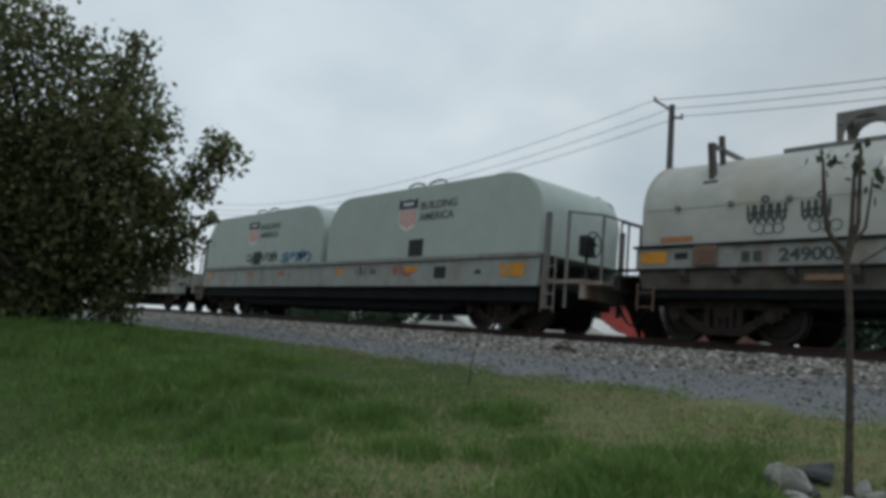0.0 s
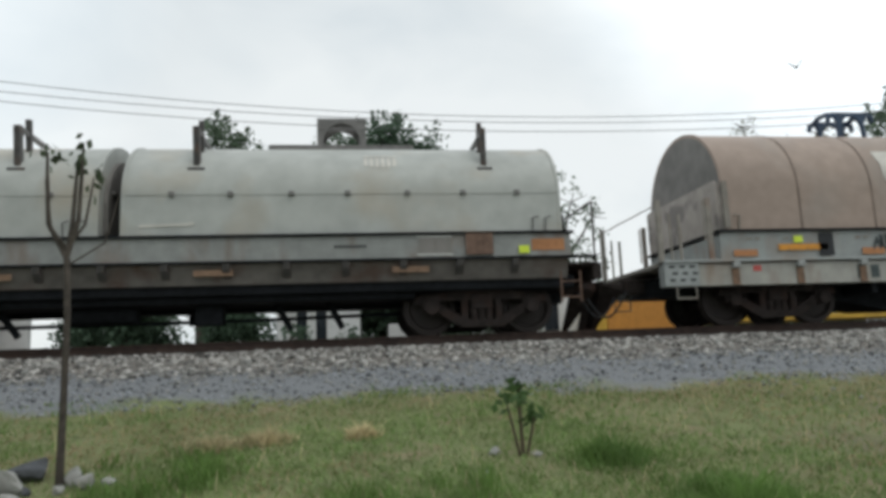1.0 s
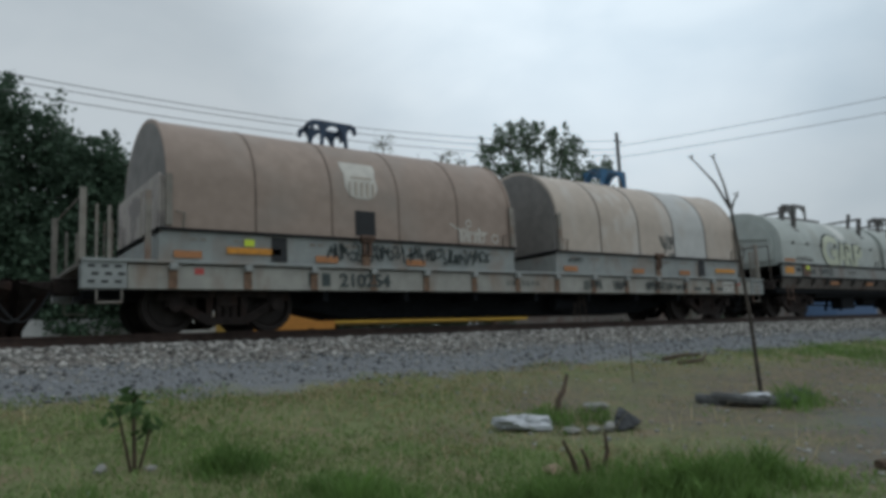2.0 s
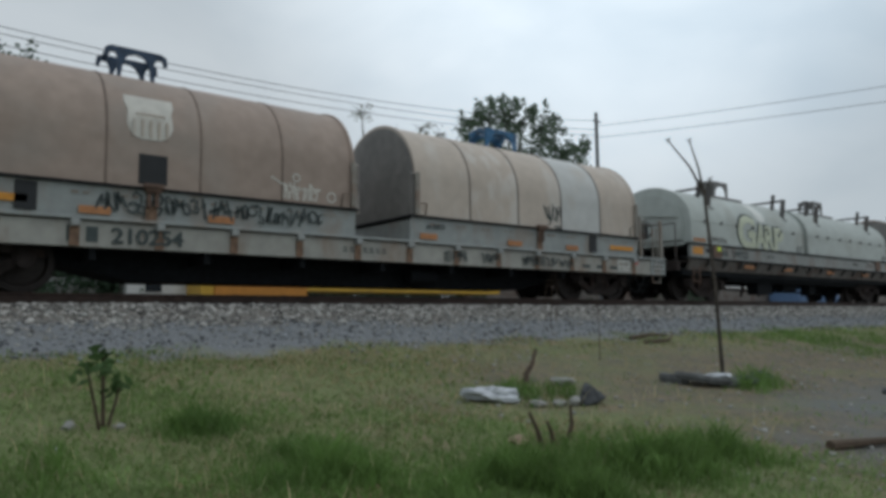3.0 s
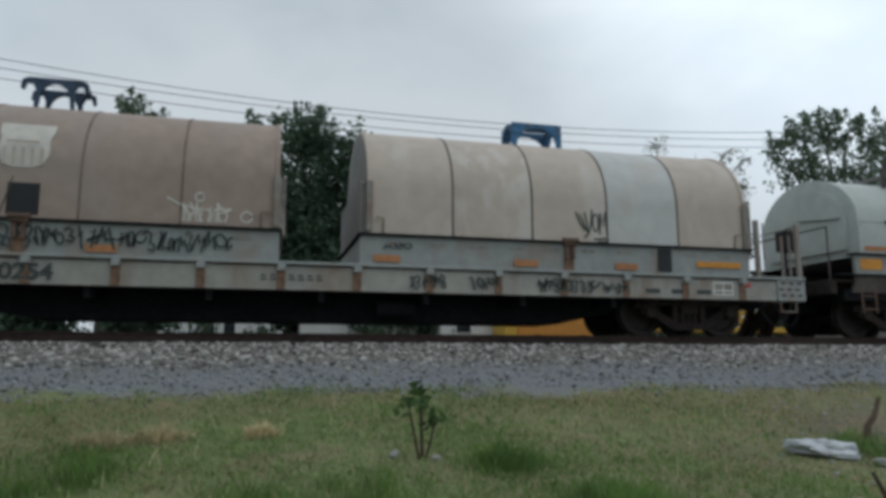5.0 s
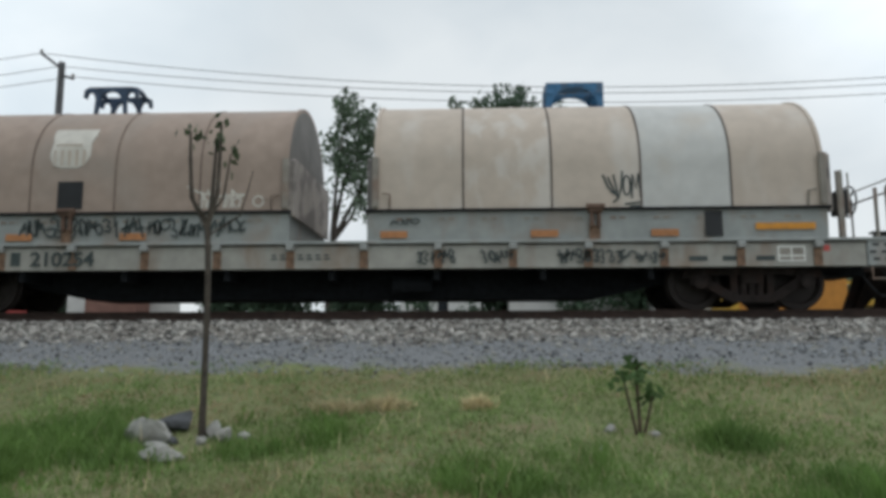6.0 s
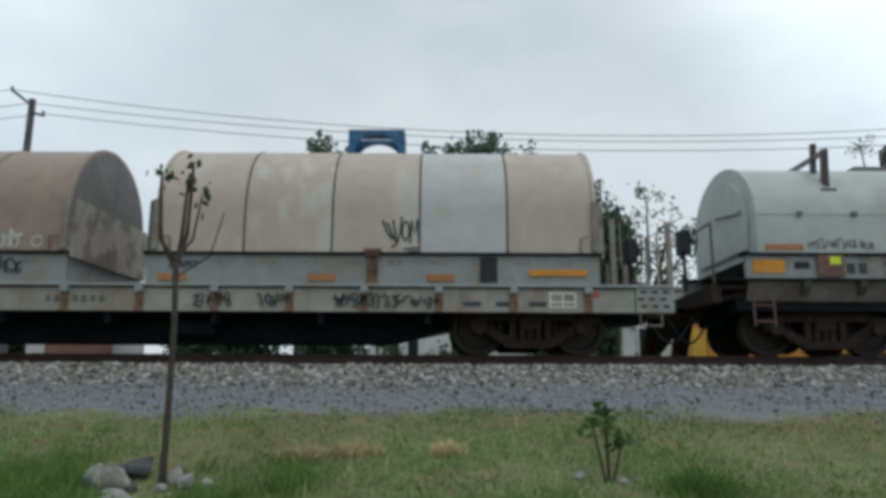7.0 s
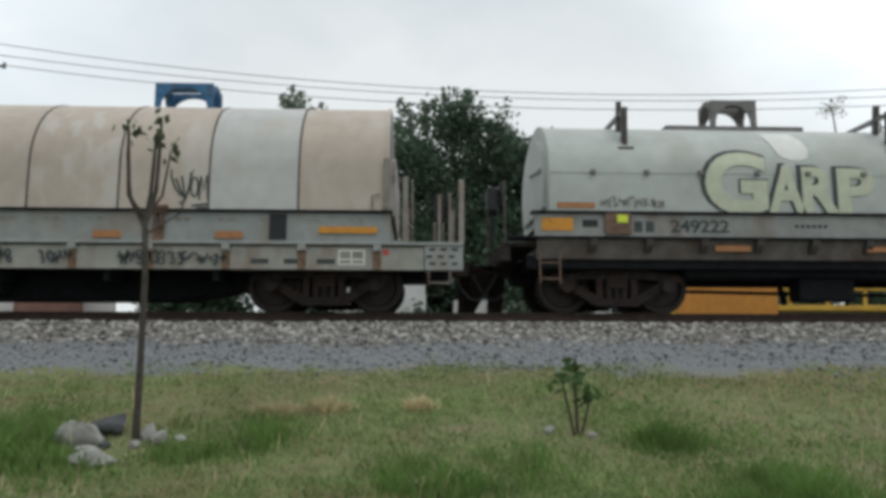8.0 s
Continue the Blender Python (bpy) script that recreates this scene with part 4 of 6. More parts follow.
def flat_coil_car(name, label, hood_mats, at_u, number, trays_only=False, hood_label=("", "")):
    """A flat wagon with stake pockets that carries two tall ribbed hoods on trays."""
    car = thing(name, label, "railway wagon", "wagons of the train")
    h = 9.55
    deck = part("deck", box(bmesh.new(), -h, h, -1.5, 1.5, 1.06, 1.14, 0.01), M_SILL_LOW, car, "grimy steel deck")
    for s in (-1, 1):
        sp = part("side_sill", box(bmesh.new(), -h + 0.66, h - 0.66, *sorted((s * 1.5, s * 1.44)), 0.68, 1.10, 0.01), M_DECK_SILL, car, "beige-grey side sill with rust streaks")
        bm = box(bmesh.new(), -h, h, *sorted((s * 1.40, s * 1.56)), 1.10, 1.15, 0.01)
        part("top_flange", bm, M_TRAY, sp)
        box_m = shared("stake_pocket%d" % s, lambda: mesh_of(box(bmesh.new(), -0.065, 0.065, *sorted((s * 1.502, s * 1.60)), 0.99, 1.095, 0.012), M_TRAY))
        rib_m = shared("sill_rib%d" % s, lambda: mesh_of(box(bmesh.new(), -0.07, 0.07, *sorted((s * 1.502, s * 1.525)), 0.69, 0.985, 0.006), M_STREAK))
        for k in range(14):
            part("stake_pocket", box_m, parent=sp, at=(-h + 1.35 + 1.254 * k, 0, 0))
            part("sill_rib", rib_m, parent=sp, at=(-h + 1.35 + 1.254 * k, 0, 0), label="rust-stained rib")
        for e in (-1, 1):
            bm = box(bmesh.new(), *sorted((e * (h - 0.65), e * h)), *sorted((s * 1.53, s * 1.30)), 0.68, 1.13, 0.015)
            b = part("end_box", bm, M_TRAY, car, "pale steel end box with slots")
            slot_mesh = shared("slot%d" % s, lambda: mesh_of(box(bmesh.new(), -0.05, 0.05, *sorted((s * 1.531, s * 1.537)), -0.02, 0.02), M_BLACK))
            for r in range(3):
                for q in range(3):
                    part("slot", slot_mesh, parent=b, at=(e * (h - 0.14 - 0.19 * q - 0.05 * (r % 2)), 0, 0.79 + 0.12 * r))
            bm = bmesh.new()
            x = e * (h - 0.4)
            tube(bm, [(x - 0.18, s * 1.5, 0.70), (x - 0.18, s * 1.5, 0.47), (x + 0.18, s * 1.5, 0.47), (x + 0.18, s * 1.5, 0.70)], [0.018] * 4, 6)
            part("step", bm, M_SILL_LOW, car)
    bm = extrude(bmesh.new(), [(-h + 0.2, 0.95), (-h + 0.2, 0.6), (-6.3, 0.58), (-4.6, 0.22), (4.6, 0.22), (6.3, 0.58), (h - 0.2, 0.6), (h - 0.2, 0.95)], -0.55, 0.55, "y")
    box(bm, -h + 0.7, h - 0.7, -1.40, 1.40, 0.70, 1.0, 0.02)
    part("underframe", bm, M_DARK, car, "black fish-belly underframe")
    bearer = shared("crossbearer", lambda: mesh_of(box(bmesh.new(), -0.05, 0.05, -1.38, 1.38, 0.50, 0.74), M_DARK))
    for k in range(7):
        part("crossbearer", bearer, parent=car, at=(-5.4 + 1.8 * k, 0, 0))
    part("brake_cylinder", bar(bmesh.new(), (1.0, -0.85, 0.45), (1.7, -0.85, 0.45), 0.16, 14), M_DARK, car, smooth=40)
    for s in (-1, 1):
        bogie(car, s * (h - 2.38))
        coupler(car, s * (h - 0.1), s)
        for y in (-1.42, 1.42):
            for x, t in ((h - 0.98, 2.30), (h - 0.02, 2.26)):
                part("end_stake", beam(bmesh.new(), (s * x, y, 1.12), (s * x, y, t), 0.09, 0.07), M_SILL_LOW, car, "grey steel end stake")
            part("end_rod", bar(bmesh.new(), (s * (h - 0.86), y - 0.05, 1.5), (s * (h - 0.86), y - 0.05, 2.25), 0.015, 6), M_SILL_LOW, car)
            part("end_rod", bar(bmesh.new(), (s * (h - 0.40), y, 1.12), (s * (h - 0.40), y, 2.0), 0.03, 6), M_SILL_LOW, car)
            part("end_rod", bar(bmesh.new(), (s * (h - 0.22), y, 1.12), (s * (h - 0.22), y, 2.02), 0.022, 6), M_SILL_LOW, car)
        part("end_rail", bar(bmesh.new(), (s * (h - 0.04), -1.4, 2.2), (s * (h - 0.04), 1.4, 2.2), 0.014, 6), M_SILL_LOW, car)
        if s > 0:
            brake_wheel(car, h - 0.2, -0.2, 2.0)
    for side, mats, hl in ((-1, hood_mats[0], hood_label[0]), (1, hood_mats[1], hood_label[1])):
        x0, x1 = (-8.42, -0.72) if side < 0 else (0.62, 8.32)
        tray = part("tray", extrude(bmesh.new(), [(-1.47, 1.14), (-1.50, 1.66), (1.50, 1.66), (1.47, 1.14)], x0, x1, "x"), M_TRAY, car, "light grey hood tray")
        bm = bmesh.new()
        for s in (-1, 1):
            box(bm, x0 - 0.04, x1 + 0.04, *sorted((s * 1.44, s * 1.56)), 1.645, 1.69, 0.008)
        for e in (x0 - 0.04, x1 - 0.02):
            box(bm, e, e + 0.06, -1.44, 1.44, 1.645, 1.688, 0.008)
        part("tray_rail", bm, M_DARK, tray)
        y = -1.503
        for f in (0.03, 0.36, 0.62):
            sign(tray, "reflector", x0 + 7.7 * f, x0 + 7.7 * f + 0.46, 1.20, 1.32, y, M_RUST_ORANGE, "faded orange reflector strip")
        f = 0.17 if side < 0 else 0.87
        sign(tray, "reflector", x0 + 7.7 * f - 0.2, x0 + 7.7 * f + 0.78, 1.30, 1.41, y, M_ORANGE, "orange reflector strip")
        v = x0 + (1.92 if side < 0 else 5.67)
        sign(tray, "opening", v, v + 0.29, 1.19, 1.62, y, M_BLACK, "black opening")
        c = (x0 + x1) / 2
        bm = box(bmesh.new(), c - 0.13, c + 0.13, -1.60, -1.50, 1.60, 1.73, 0.03)
        bar(bm, (c - 0.15, -1.58, 1.70), (c + 0.15, -1.58, 1.70), 0.05, 10)
        box(bm, c - 0.09, c - 0.03, -1.57, -1.50, 1.36, 1.61, 0.01)
        box(bm, c + 0.03, c + 0.09, -1.57, -1.50, 1.36, 1.61, 0.01)
        part("latch", bm, M_RUSTY, tray, "rusty forked hood latch")
        sign(tray, "rust_streak", c - 0.10, c + 0.08, 1.16, 1.40, -1.508, M_STREAK, "brown rust streak below the latch")
        if side < 0:
            sign(tray, "tag", x0 + 1.42, x0 + 1.6, 1.44, 1.56, y, M_YELLOW, "bright yellow tag")
        bm = bmesh.new()
        for k in range(10):
            xx = x0 + 0.5 + 0.72 * k
            box(bm, xx, xx + 0.1, y - 0.004, y, 1.50, 1.54)
            box(bm, xx + 0.16, xx + 0.26, y - 0.004, y, 1.50, 1.54)
        tagged(part("small_print", bm, M_SILL_LOW, tray), kind="stuff")
        if trays_only:
            continue
        hood = part("hood", box(bmesh.new(), x0 + 0.08, x1 - 0.08, -1.40, 1.40, 1.67, 1.74), M_DARK, car, hl)
        cuts = [x0 + 0.14 + (x1 - x0 - 0.2) * k / 5 for k in range(6)]
        for k in range(5):
            part("panel", extrude(bmesh.new(), arch_outline(1.49, 1.67, 2.46, 3.87, 30), cuts[k], cuts[k + 1], "x"), mats[k], hood, smooth=30)
        for k in range(1, 5):
            part("rib", extrude(bmesh.new(), arch_outline(1.50, 1.67, 2.46, 3.882, 30), cuts[k] - 0.017, cuts[k] + 0.017, "x"), M_RIB if side > 0 else M_RIB_BROWN, hood, smooth=30)
        for e, w in ((cuts[0], -1), (cuts[5], 1)):
            part("rim", extrude(bmesh.new(), arch_outline(1.515, 1.67, 2.46, 3.90, 30), *sorted((e + w * 0.03, e - w * 0.03)), "x"), mats[0], hood, smooth=30)
            part("hood_end", extrude(bmesh.new(), arch_outline(1.46, 1.69, 2.45, 3.83, 30), *sorted((e + w * 0.028, e + w * 0.036)), "x"), M_DARK_END, hood, "grimy flat hood end")
            bm = extrude(bmesh.new(), [(-1.50, 1.60), (-1.50, 2.56), (-1.42, 2.62), (1.42, 2.62), (1.50, 2.56), (1.50, 1.60)], *sorted((e + w * 0.10, e + w * 0.14)), "x")
            for yy in (-1.50, 1.47):
                box(bm, *sorted((e + w * 0.02, e + w * 0.11)), yy, yy + 0.03, 1.70, 2.56)
            # the apron inside the gap has that shade in its darker colour
            part("end_apron", bm, M_DARK_END if side > 0 and w < 0 else M_APRON, hood, "grimy tan-grey end apron")
            for yy in (-1.54, 1.54):
                part("grab_iron", tube(bmesh.new(), [(e - w * 0.25, yy * 0.97, 1.7), (e - w * 0.25, yy, 1.95), (e - w * 0.12, yy, 1.97)], [0.016] * 3, 6), M_SILL_LOW, hood)
                bm = box(bmesh.new(), *sorted((e + w * 0.05, e - w * 0.06)), yy - 0.02, yy + 0.02, 1.72, 2.6, 0.01)
                part("corner_bar", bm, M_SILL_LOW, hood)
        c = (x0 + x1) / 2
        if side < 0:
            claw_saddle(hood, c + 0.0, 3.84, M_BLUE_DARK, "dark blue clawed lifting bracket")
        else:
            saddle(hood, c - 0.1, 3.83, 1.08, 0.50, 0.3, M_BLUE, "blue arched lifting bracket")
    bm = bmesh.new()
    x, y = -h + 3.75, -1.503
    for dx in (0.0, 0.27):
        box(bm, x + dx, x + dx + 0.17, y - 0.004, y, 0.76, 1.0)
    part("owner_mark", bm, M_INK, car)
    number_row(car, number, 0.24, 1.15, x + 0.62, y - 0.024, 0.76)
    bm = bmesh.new()
    for k in range(7):
        box(bm, 0.0 - 1.0 + 0.15 * k, -0.9 + 0.15 * k, y - 0.004, y, 0.84, 0.87)
        box(bm, 0.0 - 1.0 + 0.15 * k, -0.92 + 0.15 * k, y - 0.004, y, 0.90, 0.93)
    for k in range(3):
        box(bm, 6.0 + 0.55 * k, 6.3 + 0.55 * k, y - 0.004, y, 0.78, 0.86)
    tagged(part("small_print", bm, M_INK, car), kind="stuff")
    sign(car, "data_panel", 7.45, 7.9, 0.76, 1.02, y, M_WHITE)
    bm = bmesh.new()
    for a, b in ((7.48, 7.66), (7.69, 7.87)):
        box(bm, a, b, y - 0.01, y - 0.006, 0.87, 0.99)
        box(bm, a, b, y - 0.01, y - 0.006, 0.79, 0.84)
    tagged(part("data_print", bm, M_SILL_LOW, car), kind="stuff")
    sign(car, "red_tag", 8.2, 8.3, 0.93, 1.03, y, M_RED)
    sign(car, "red_tag", -7.85, -7.7, 0.93, 1.03, y, M_RED)
    CARS.append((car, at_u))
    return car


car_c = flat_coil_car("flat_coil_wagon", "grey flat wagon with one brown and one tan ribbed hood",
                      ([M_BROWN_HOOD] * 5, [M_TAN_HOOD, M_TAN_PATCHED, M_TAN_HOOD, M_WHITE_PANEL, M_TAN_HOOD]), 18.78, 210254,
                      hood_label=("rusted brown ribbed hood", "tan ribbed hood with one white panel"))
rng = random.Random(3)
sprayed(car_c, -5.4, -1.45, 1.24, 1.60, 27, 0.042, -1.506, rng, M_INK, "dark sprayed graffiti", "graffiti")
sprayed(car_c, 1.0, 1.5, 1.42, 1.56, 3, 0.03, -1.506, rng, M_INK, "dark sprayed scribble", "graffiti")
for x0, x1, n in ((1.47, 2.14, 6), (2.57, 3.11, 5), (3.8, 5.6, 15)):
    sprayed(car_c, x0, x1, 0.75, 1.0, n, 0.040, -1.53, rng, M_INK, "dark sprayed graffiti", "graffiti")
lines = []
for k in range(13):
    fx = -2.3 + 0.06 * k + rng.uniform(-0.03, 0.03)
    top = fx + rng.uniform(-0.16, 0.2)
    lines.append([(fx, 1.75), (fx + rng.uniform(-0.08, 0.08), 1.88), (top, 1.98 + rng.uniform(-0.06, 0.14))])
lines.append([(-2.5, 2.13), (-2.3, 2.02), (-1.95, 1.95), (-1.5, 1.98)])
lines.append([(-2.0 + 0.07 * math.cos(0.6 * k), 2.16 + 0.07 * math.sin(0.6 * k)) for k in range(12)])
painted(car_c, lines, 0.03, -1.495, M_CHALK, "white sprayed starburst graffiti")
bm = stroke(bmesh.new(), [(-1.26 + 0.09 * math.cos(a), 1.86 + 0.09 * math.sin(a)) for a in [k * 0.6 for k in range(12)]], 0.03, -1.495)
part("graffiti", bm, M_CHALK, car_c, "white sprayed ring")
for pts in ([(4.62, 2.26), (4.70, 2.05), (4.80, 1.92)], [(4.70, 2.22), (4.78, 2.03), (4.84, 1.90)], [(4.80, 2.26), (4.84, 2.05), (4.86, 1.86)], [(4.95, 2.32), (4.93, 2.05), (4.87, 1.84), (4.78, 1.78)],
            [(5.02 + 0.06 * math.cos(0.6 * k), 2.07 + 0.17 * math.sin(0.6 * k)) for k in range(12)], [(5.10, 1.85), (5.12, 2.26), (5.17, 2.0), (5.22, 2.28), (5.25, 1.86)], [(4.98, 1.75), (5.24, 1.78)], [(5.06, 1.71), (5.25, 1.72)]):
    part("graffiti", stroke(bmesh.new(), pts, 0.034, -1.495), M_INK, car_c, "dark sprayed scribble")
part("emblem", curved_patch(SHIELD, -4.62, 0.42, 0.78, 0.88, 1.49, 2.46, 3.87), M_CHALK, car_c, "worn white shield emblem")
bm = bmesh.new()
for k in range(5):
    box(bm, -4.90 + 0.13 * k, -4.86 + 0.13 * k, -1.508, -1.49, 2.52, 2.80)
box(bm, -4.86, -4.40, -1.508, -1.490, 2.88, 2.91)
part("emblem_stripes", bm, M_TAN_HOOD, car_c)
sign(car_c, "opening", -4.79, -4.34, 1.75, 2.24, -1.494, M_BLACK, "black square opening")


def white_car(at_u):
    """A pale coil wagon whose hoods have flat sides and rounded ends."""
    car = thing("white_coil_wagon", "pale grey-green coil wagon with two flat-sided hoods and a shield emblem", "railway wagon", "wagons of the train")
    h = 8.87
    for s in (-1, 1):
        part("side_sill", box(bmesh.new(), -h, h, *sorted((s * 1.52, s * 1.42)), 0.96, 1.62, 0.015), M_TRAY, car, "grey side sill with stains")
        part("top_rail", box(bmesh.new(), -h - 0.02, h + 0.02, *sorted((s * 1.40, s * 1.58)), 1.62, 1.71, 0.01), M_SILL, car)
        for k in range(9):
            x = -h + 0.9 + (2 * h - 1.8) * k / 8
            part("stiffener", box(bmesh.new(), x - 0.03, x + 0.03, *sorted((s * 1.52, s * 1.545)), 0.97, 1.62), M_TRAY, car)
    bm = box(bmesh.new(), -h + 0.1, h - 0.1, -1.40, 1.40, 0.62, 1.02, 0.02)
    extrude(bm, [(-6.6, 0.7), (-5.6, 0.38), (5.6, 0.38), (6.6, 0.7)], -1.2, 1.2, "y")
    box(bm, -h - 0.1, h + 0.1, -0.2, 0.2, 0.5, 0.9)
    part("underframe", bm, M_DARK, car, "black underframe")
    for x0, x1 in ((-h + 0.02, -0.16), (0.16, h - 0.02)):
        n, rx, rz = 9, 1.15, 0.92
        top, base = 3.66, 1.70
        pts = [(x0, base)]
        pts += [(x0 + rx - rx * math.cos(math.pi / 2 * k / n) + 0.12 * 0, top - rz + rz * math.sin(math.pi / 2 * k / n)) for k in range(n + 1)]
        pts += [(x1 - rx + rx * math.sin(math.pi / 2 * k / n), top - rz + rz * math.cos(math.pi / 2 * k / n)) for k in range(n + 1)]
        pts += [(x1, base)]
        bm = extrude(bmesh.new(), pts, -1.49, 1.49, "y")
        bmesh.ops.bevel(bm, geom=[e for e in bm.edges if abs(e.verts[0].co.y - e.verts[1].co.y) < 1e-5], offset=0.035, segments=2, affect="EDGES")
        hood = part("hood", bm, M_GREEN_HOOD, car, "smooth pale flat-sided hood", smooth=40)
        c = (x0 + x1) / 2
        bm = bmesh.new()
        for q in (-0.45, 0.45):
            tube(bm, [(c + q - 0.35, -1.25, top), (c + q - 0.3, -1.25, top + 0.14), (c + q, -1.25, top + 0.2), (c + q + 0.3, -1.25, top + 0.14), (c + q + 0.35, -1.25, top)], [0.03] * 5, 6)
            tube(bm, [(c + q - 0.35, 0.5, top), (c + q - 0.3, 0.5, top + 0.2), (c + q, 0.5, top + 0.28), (c + q + 0.3, 0.5, top + 0.2), (c + q + 0.35, 0.5, top)], [0.03] * 5, 6)
        part("lifting_loop", bm, M_BRACKET, hood, "dark steel lifting loops", smooth=40)
        y = -1.492
        ex = c - 0.43
        bm = plate(bmesh.new(), [(ex + 0.80 * p, 2.92 + 0.88 * q) for p, q in SHIELD], y, 0.004)
        part("emblem", bm, M_WHITE, hood, "white shield emblem")
        bm = plate(bmesh.new(), [(ex - 0.4, 3.08), (ex - 0.4, 3.36), (ex - 0.2, 3.31), (ex, 3.36), (ex + 0.2, 3.31), (ex + 0.4, 3.36), (ex + 0.4, 3.08)], y - 0.005, 0.003)
        part("emblem_band", bm, M_NAVY, hood)
        bm = box(bmesh.new(), ex - 0.22, ex + 0.22, y - 0.012, y - 0.009, 3.18, 3.25)
        part("emblem_bar", bm, M_WHITE, hood)
        bm = bmesh.new()
        for k in range(5):
            xx = ex - 0.30 + 0.14 * k
            box(bm, xx, xx + 0.065, y - 0.008, y - 0.005, 2.54 + 0.09 * abs(k - 2) * 0.6, 3.06)
        part("emblem_stripe", bm, M_RED, hood)
        part("slogan", lettering("BUILDING", 0.20, M_INK, 1.12), parent=hood, at=(ex + 0.52, y - 0.003, 3.02))
        part("slogan", lettering("AMERICA", 0.20, M_INK, 1.12), parent=hood, at=(ex + 0.52, y - 0.003, 2.72))
        sign(hood, "opening", ex + 0.16, ex + 0.76, 1.76, 2.22, y, M_BLACK, "black square opening")
    y = -1.524
    for x, w, m in ((-8.5, 0.5, M_ORANGE), (-5.0, 0.4, M_RUST_ORANGE), (-2.7, 0.4, M_RUST_ORANGE), (0.8, 0.45, M_ORANGE), (4.2, 0.5, M_ORANGE), (7.75, 0.72, M_ORANGE)):
        sign(car, "reflector", x, x + w, 1.32 if w < 0.7 else 1.18, 1.48 if w < 0.7 else 1.48, y, m, "orange reflector plate")
    sign(car, "data_panel", 5.4, 5.85, 1.16, 1.46, y, M_BLACK, "dark data panel")
    sign(car, "data_panel", 6.9, 7.1, 1.25, 1.35, y, M_INK)
    sign(car, "stain_panel", 7.1, 7.6, 0.97, 1.61, -1.50, M_SILL_LOW)
    sprayed(car, 1.9, 2.9, 1.25, 1.52, 5, 0.05, y, random.Random(4), M_INK, "dark sprayed scribble", "graffiti")
    sprayed(car, 3.6, 4.6, 1.2, 1.5, 6, 0.04, y, random.Random(6), M_RED, "faded red scribble", "graffiti")
    sprayed(car, -5.2, -3.0, 1.78, 2.25, 7, 0.09, -1.496, random.Random(7), M_INK, "black sprayed graffiti", "graffiti")
    sprayed(car, -2.7, -0.8, 1.78, 2.15, 6, 0.12, -1.496, random.Random(9), M_INK_BLUE, "blue sprayed graffiti", "graffiti")
    for s in (-1, 1):
        bogie(car, s * (h - 1.5))
        coupler(car, s * (h + 0.9), s)
        bm = box(bmesh.new(), *sorted((s * h, s * (h + 1.25))), -1.45, 1.45, 1.02, 1.10, 0.01)
        box(bm, *sorted((s * (h + 1.1), s * (h + 1.25))), -1.45, 1.45, 0.7, 1.05, 0.01)
        part("end_platform", bm, M_SILL_LOW, car, "grimy end platform")
        for y in (-1.40, 1.40):
            part("corner_post", beam(bmesh.new(), (s * (h + 0.18), y - 0.05, 0.5), (s * (h + 0.18), y - 0.05, 2.6), 0.12, 0.08), M_BRACKET, car, "grey corner post")
            part("end_post", bar(bmesh.new(), (s * (h + 0.7), y, 0.5), (s * (h + 0.7), y, 2.6), 0.035, 8), M_BRACKET, car)
            part("end_post", bar(bmesh.new(), (s * (h + 1.6), y, 1.0), (s * (h + 1.6), y, 2.45), 0.03, 8), M_BRACKET, car)
            part("hand_rail", bar(bmesh.new(), (s * (h + 0.7), y, 2.58), (s * (h + 1.6), y, 2.43), 0.025, 8), M_BRACKET, car)
        part("hand_rail", bar(bmesh.new(), (s * (h + 1.6), -1.4, 2.43), (s * (h + 1.6), 1.4, 2.43), 0.025, 8), M_BRACKET, car)
        part("end_post", bar(bmesh.new(), (s * (h + 1.6), -0.5, 1.0), (s * (h + 1.6), -0.5, 2.43), 0.025, 8), M_BRACKET, car)
        bm = box(bmesh.new(), *sorted((s * (h + 1.2), s * (h + 1.65))), -1.45, 1.45, 0.98, 1.06, 0.01)
        part("end_step", bm, M_SILL_LOW, car)
        brake_wheel(car, s * (h + 0.85), -0.7, 1.95)
        ladder(car, s * (h + 0.3) - 0.17, -1.5, 0.4, 1.6, 0.34, 4)
    CARS.append((car, at_u))
    return car


white_car(-19.26)
flat_coil_car("flat_wagon", "dark empty flat wagon with hood trays", (None, None), -39.9, 210118, trays_only=True)
flat_coil_car("flat_coil_wagon", "grey flat wagon with brown ribbed hoods", ([M_BROWN_HOOD] * 5, [M_BROWN_HOOD] * 5), 55.4, 210337,
              hood_label=("rusted brown ribbed hood", "rusted brown ribbed hood"))


# ---- stones, rocks and grass ----
ICO = [(0, 0.53, 0.85), (0, -0.53, 0.85), (0, 0.53, -0.85), (0, -0.53, -0.85), (0.53, 0.85, 0), (-0.53, 0.85, 0), (0.53, -0.85, 0), (-0.53, -0.85, 0),
       (0.85, 0, 0.53), (0.85, 0, -0.53), (-0.85, 0, 0.53), (-0.85, 0, -0.53)]
ICO_F = [(0, 1, 8), (0, 10, 1), (0, 8, 4), (0, 4, 5), (0, 5, 10), (1, 10, 7), (1, 7, 6), (1, 6, 8), (2, 9, 3), (2, 4, 9),
         (2, 5, 4), (2, 11, 5), (2, 3, 11), (3, 9, 6), (3, 6, 7), (3, 7, 11), (4, 8, 9), (5, 11, 10), (6, 9, 8), (7, 10, 11)]


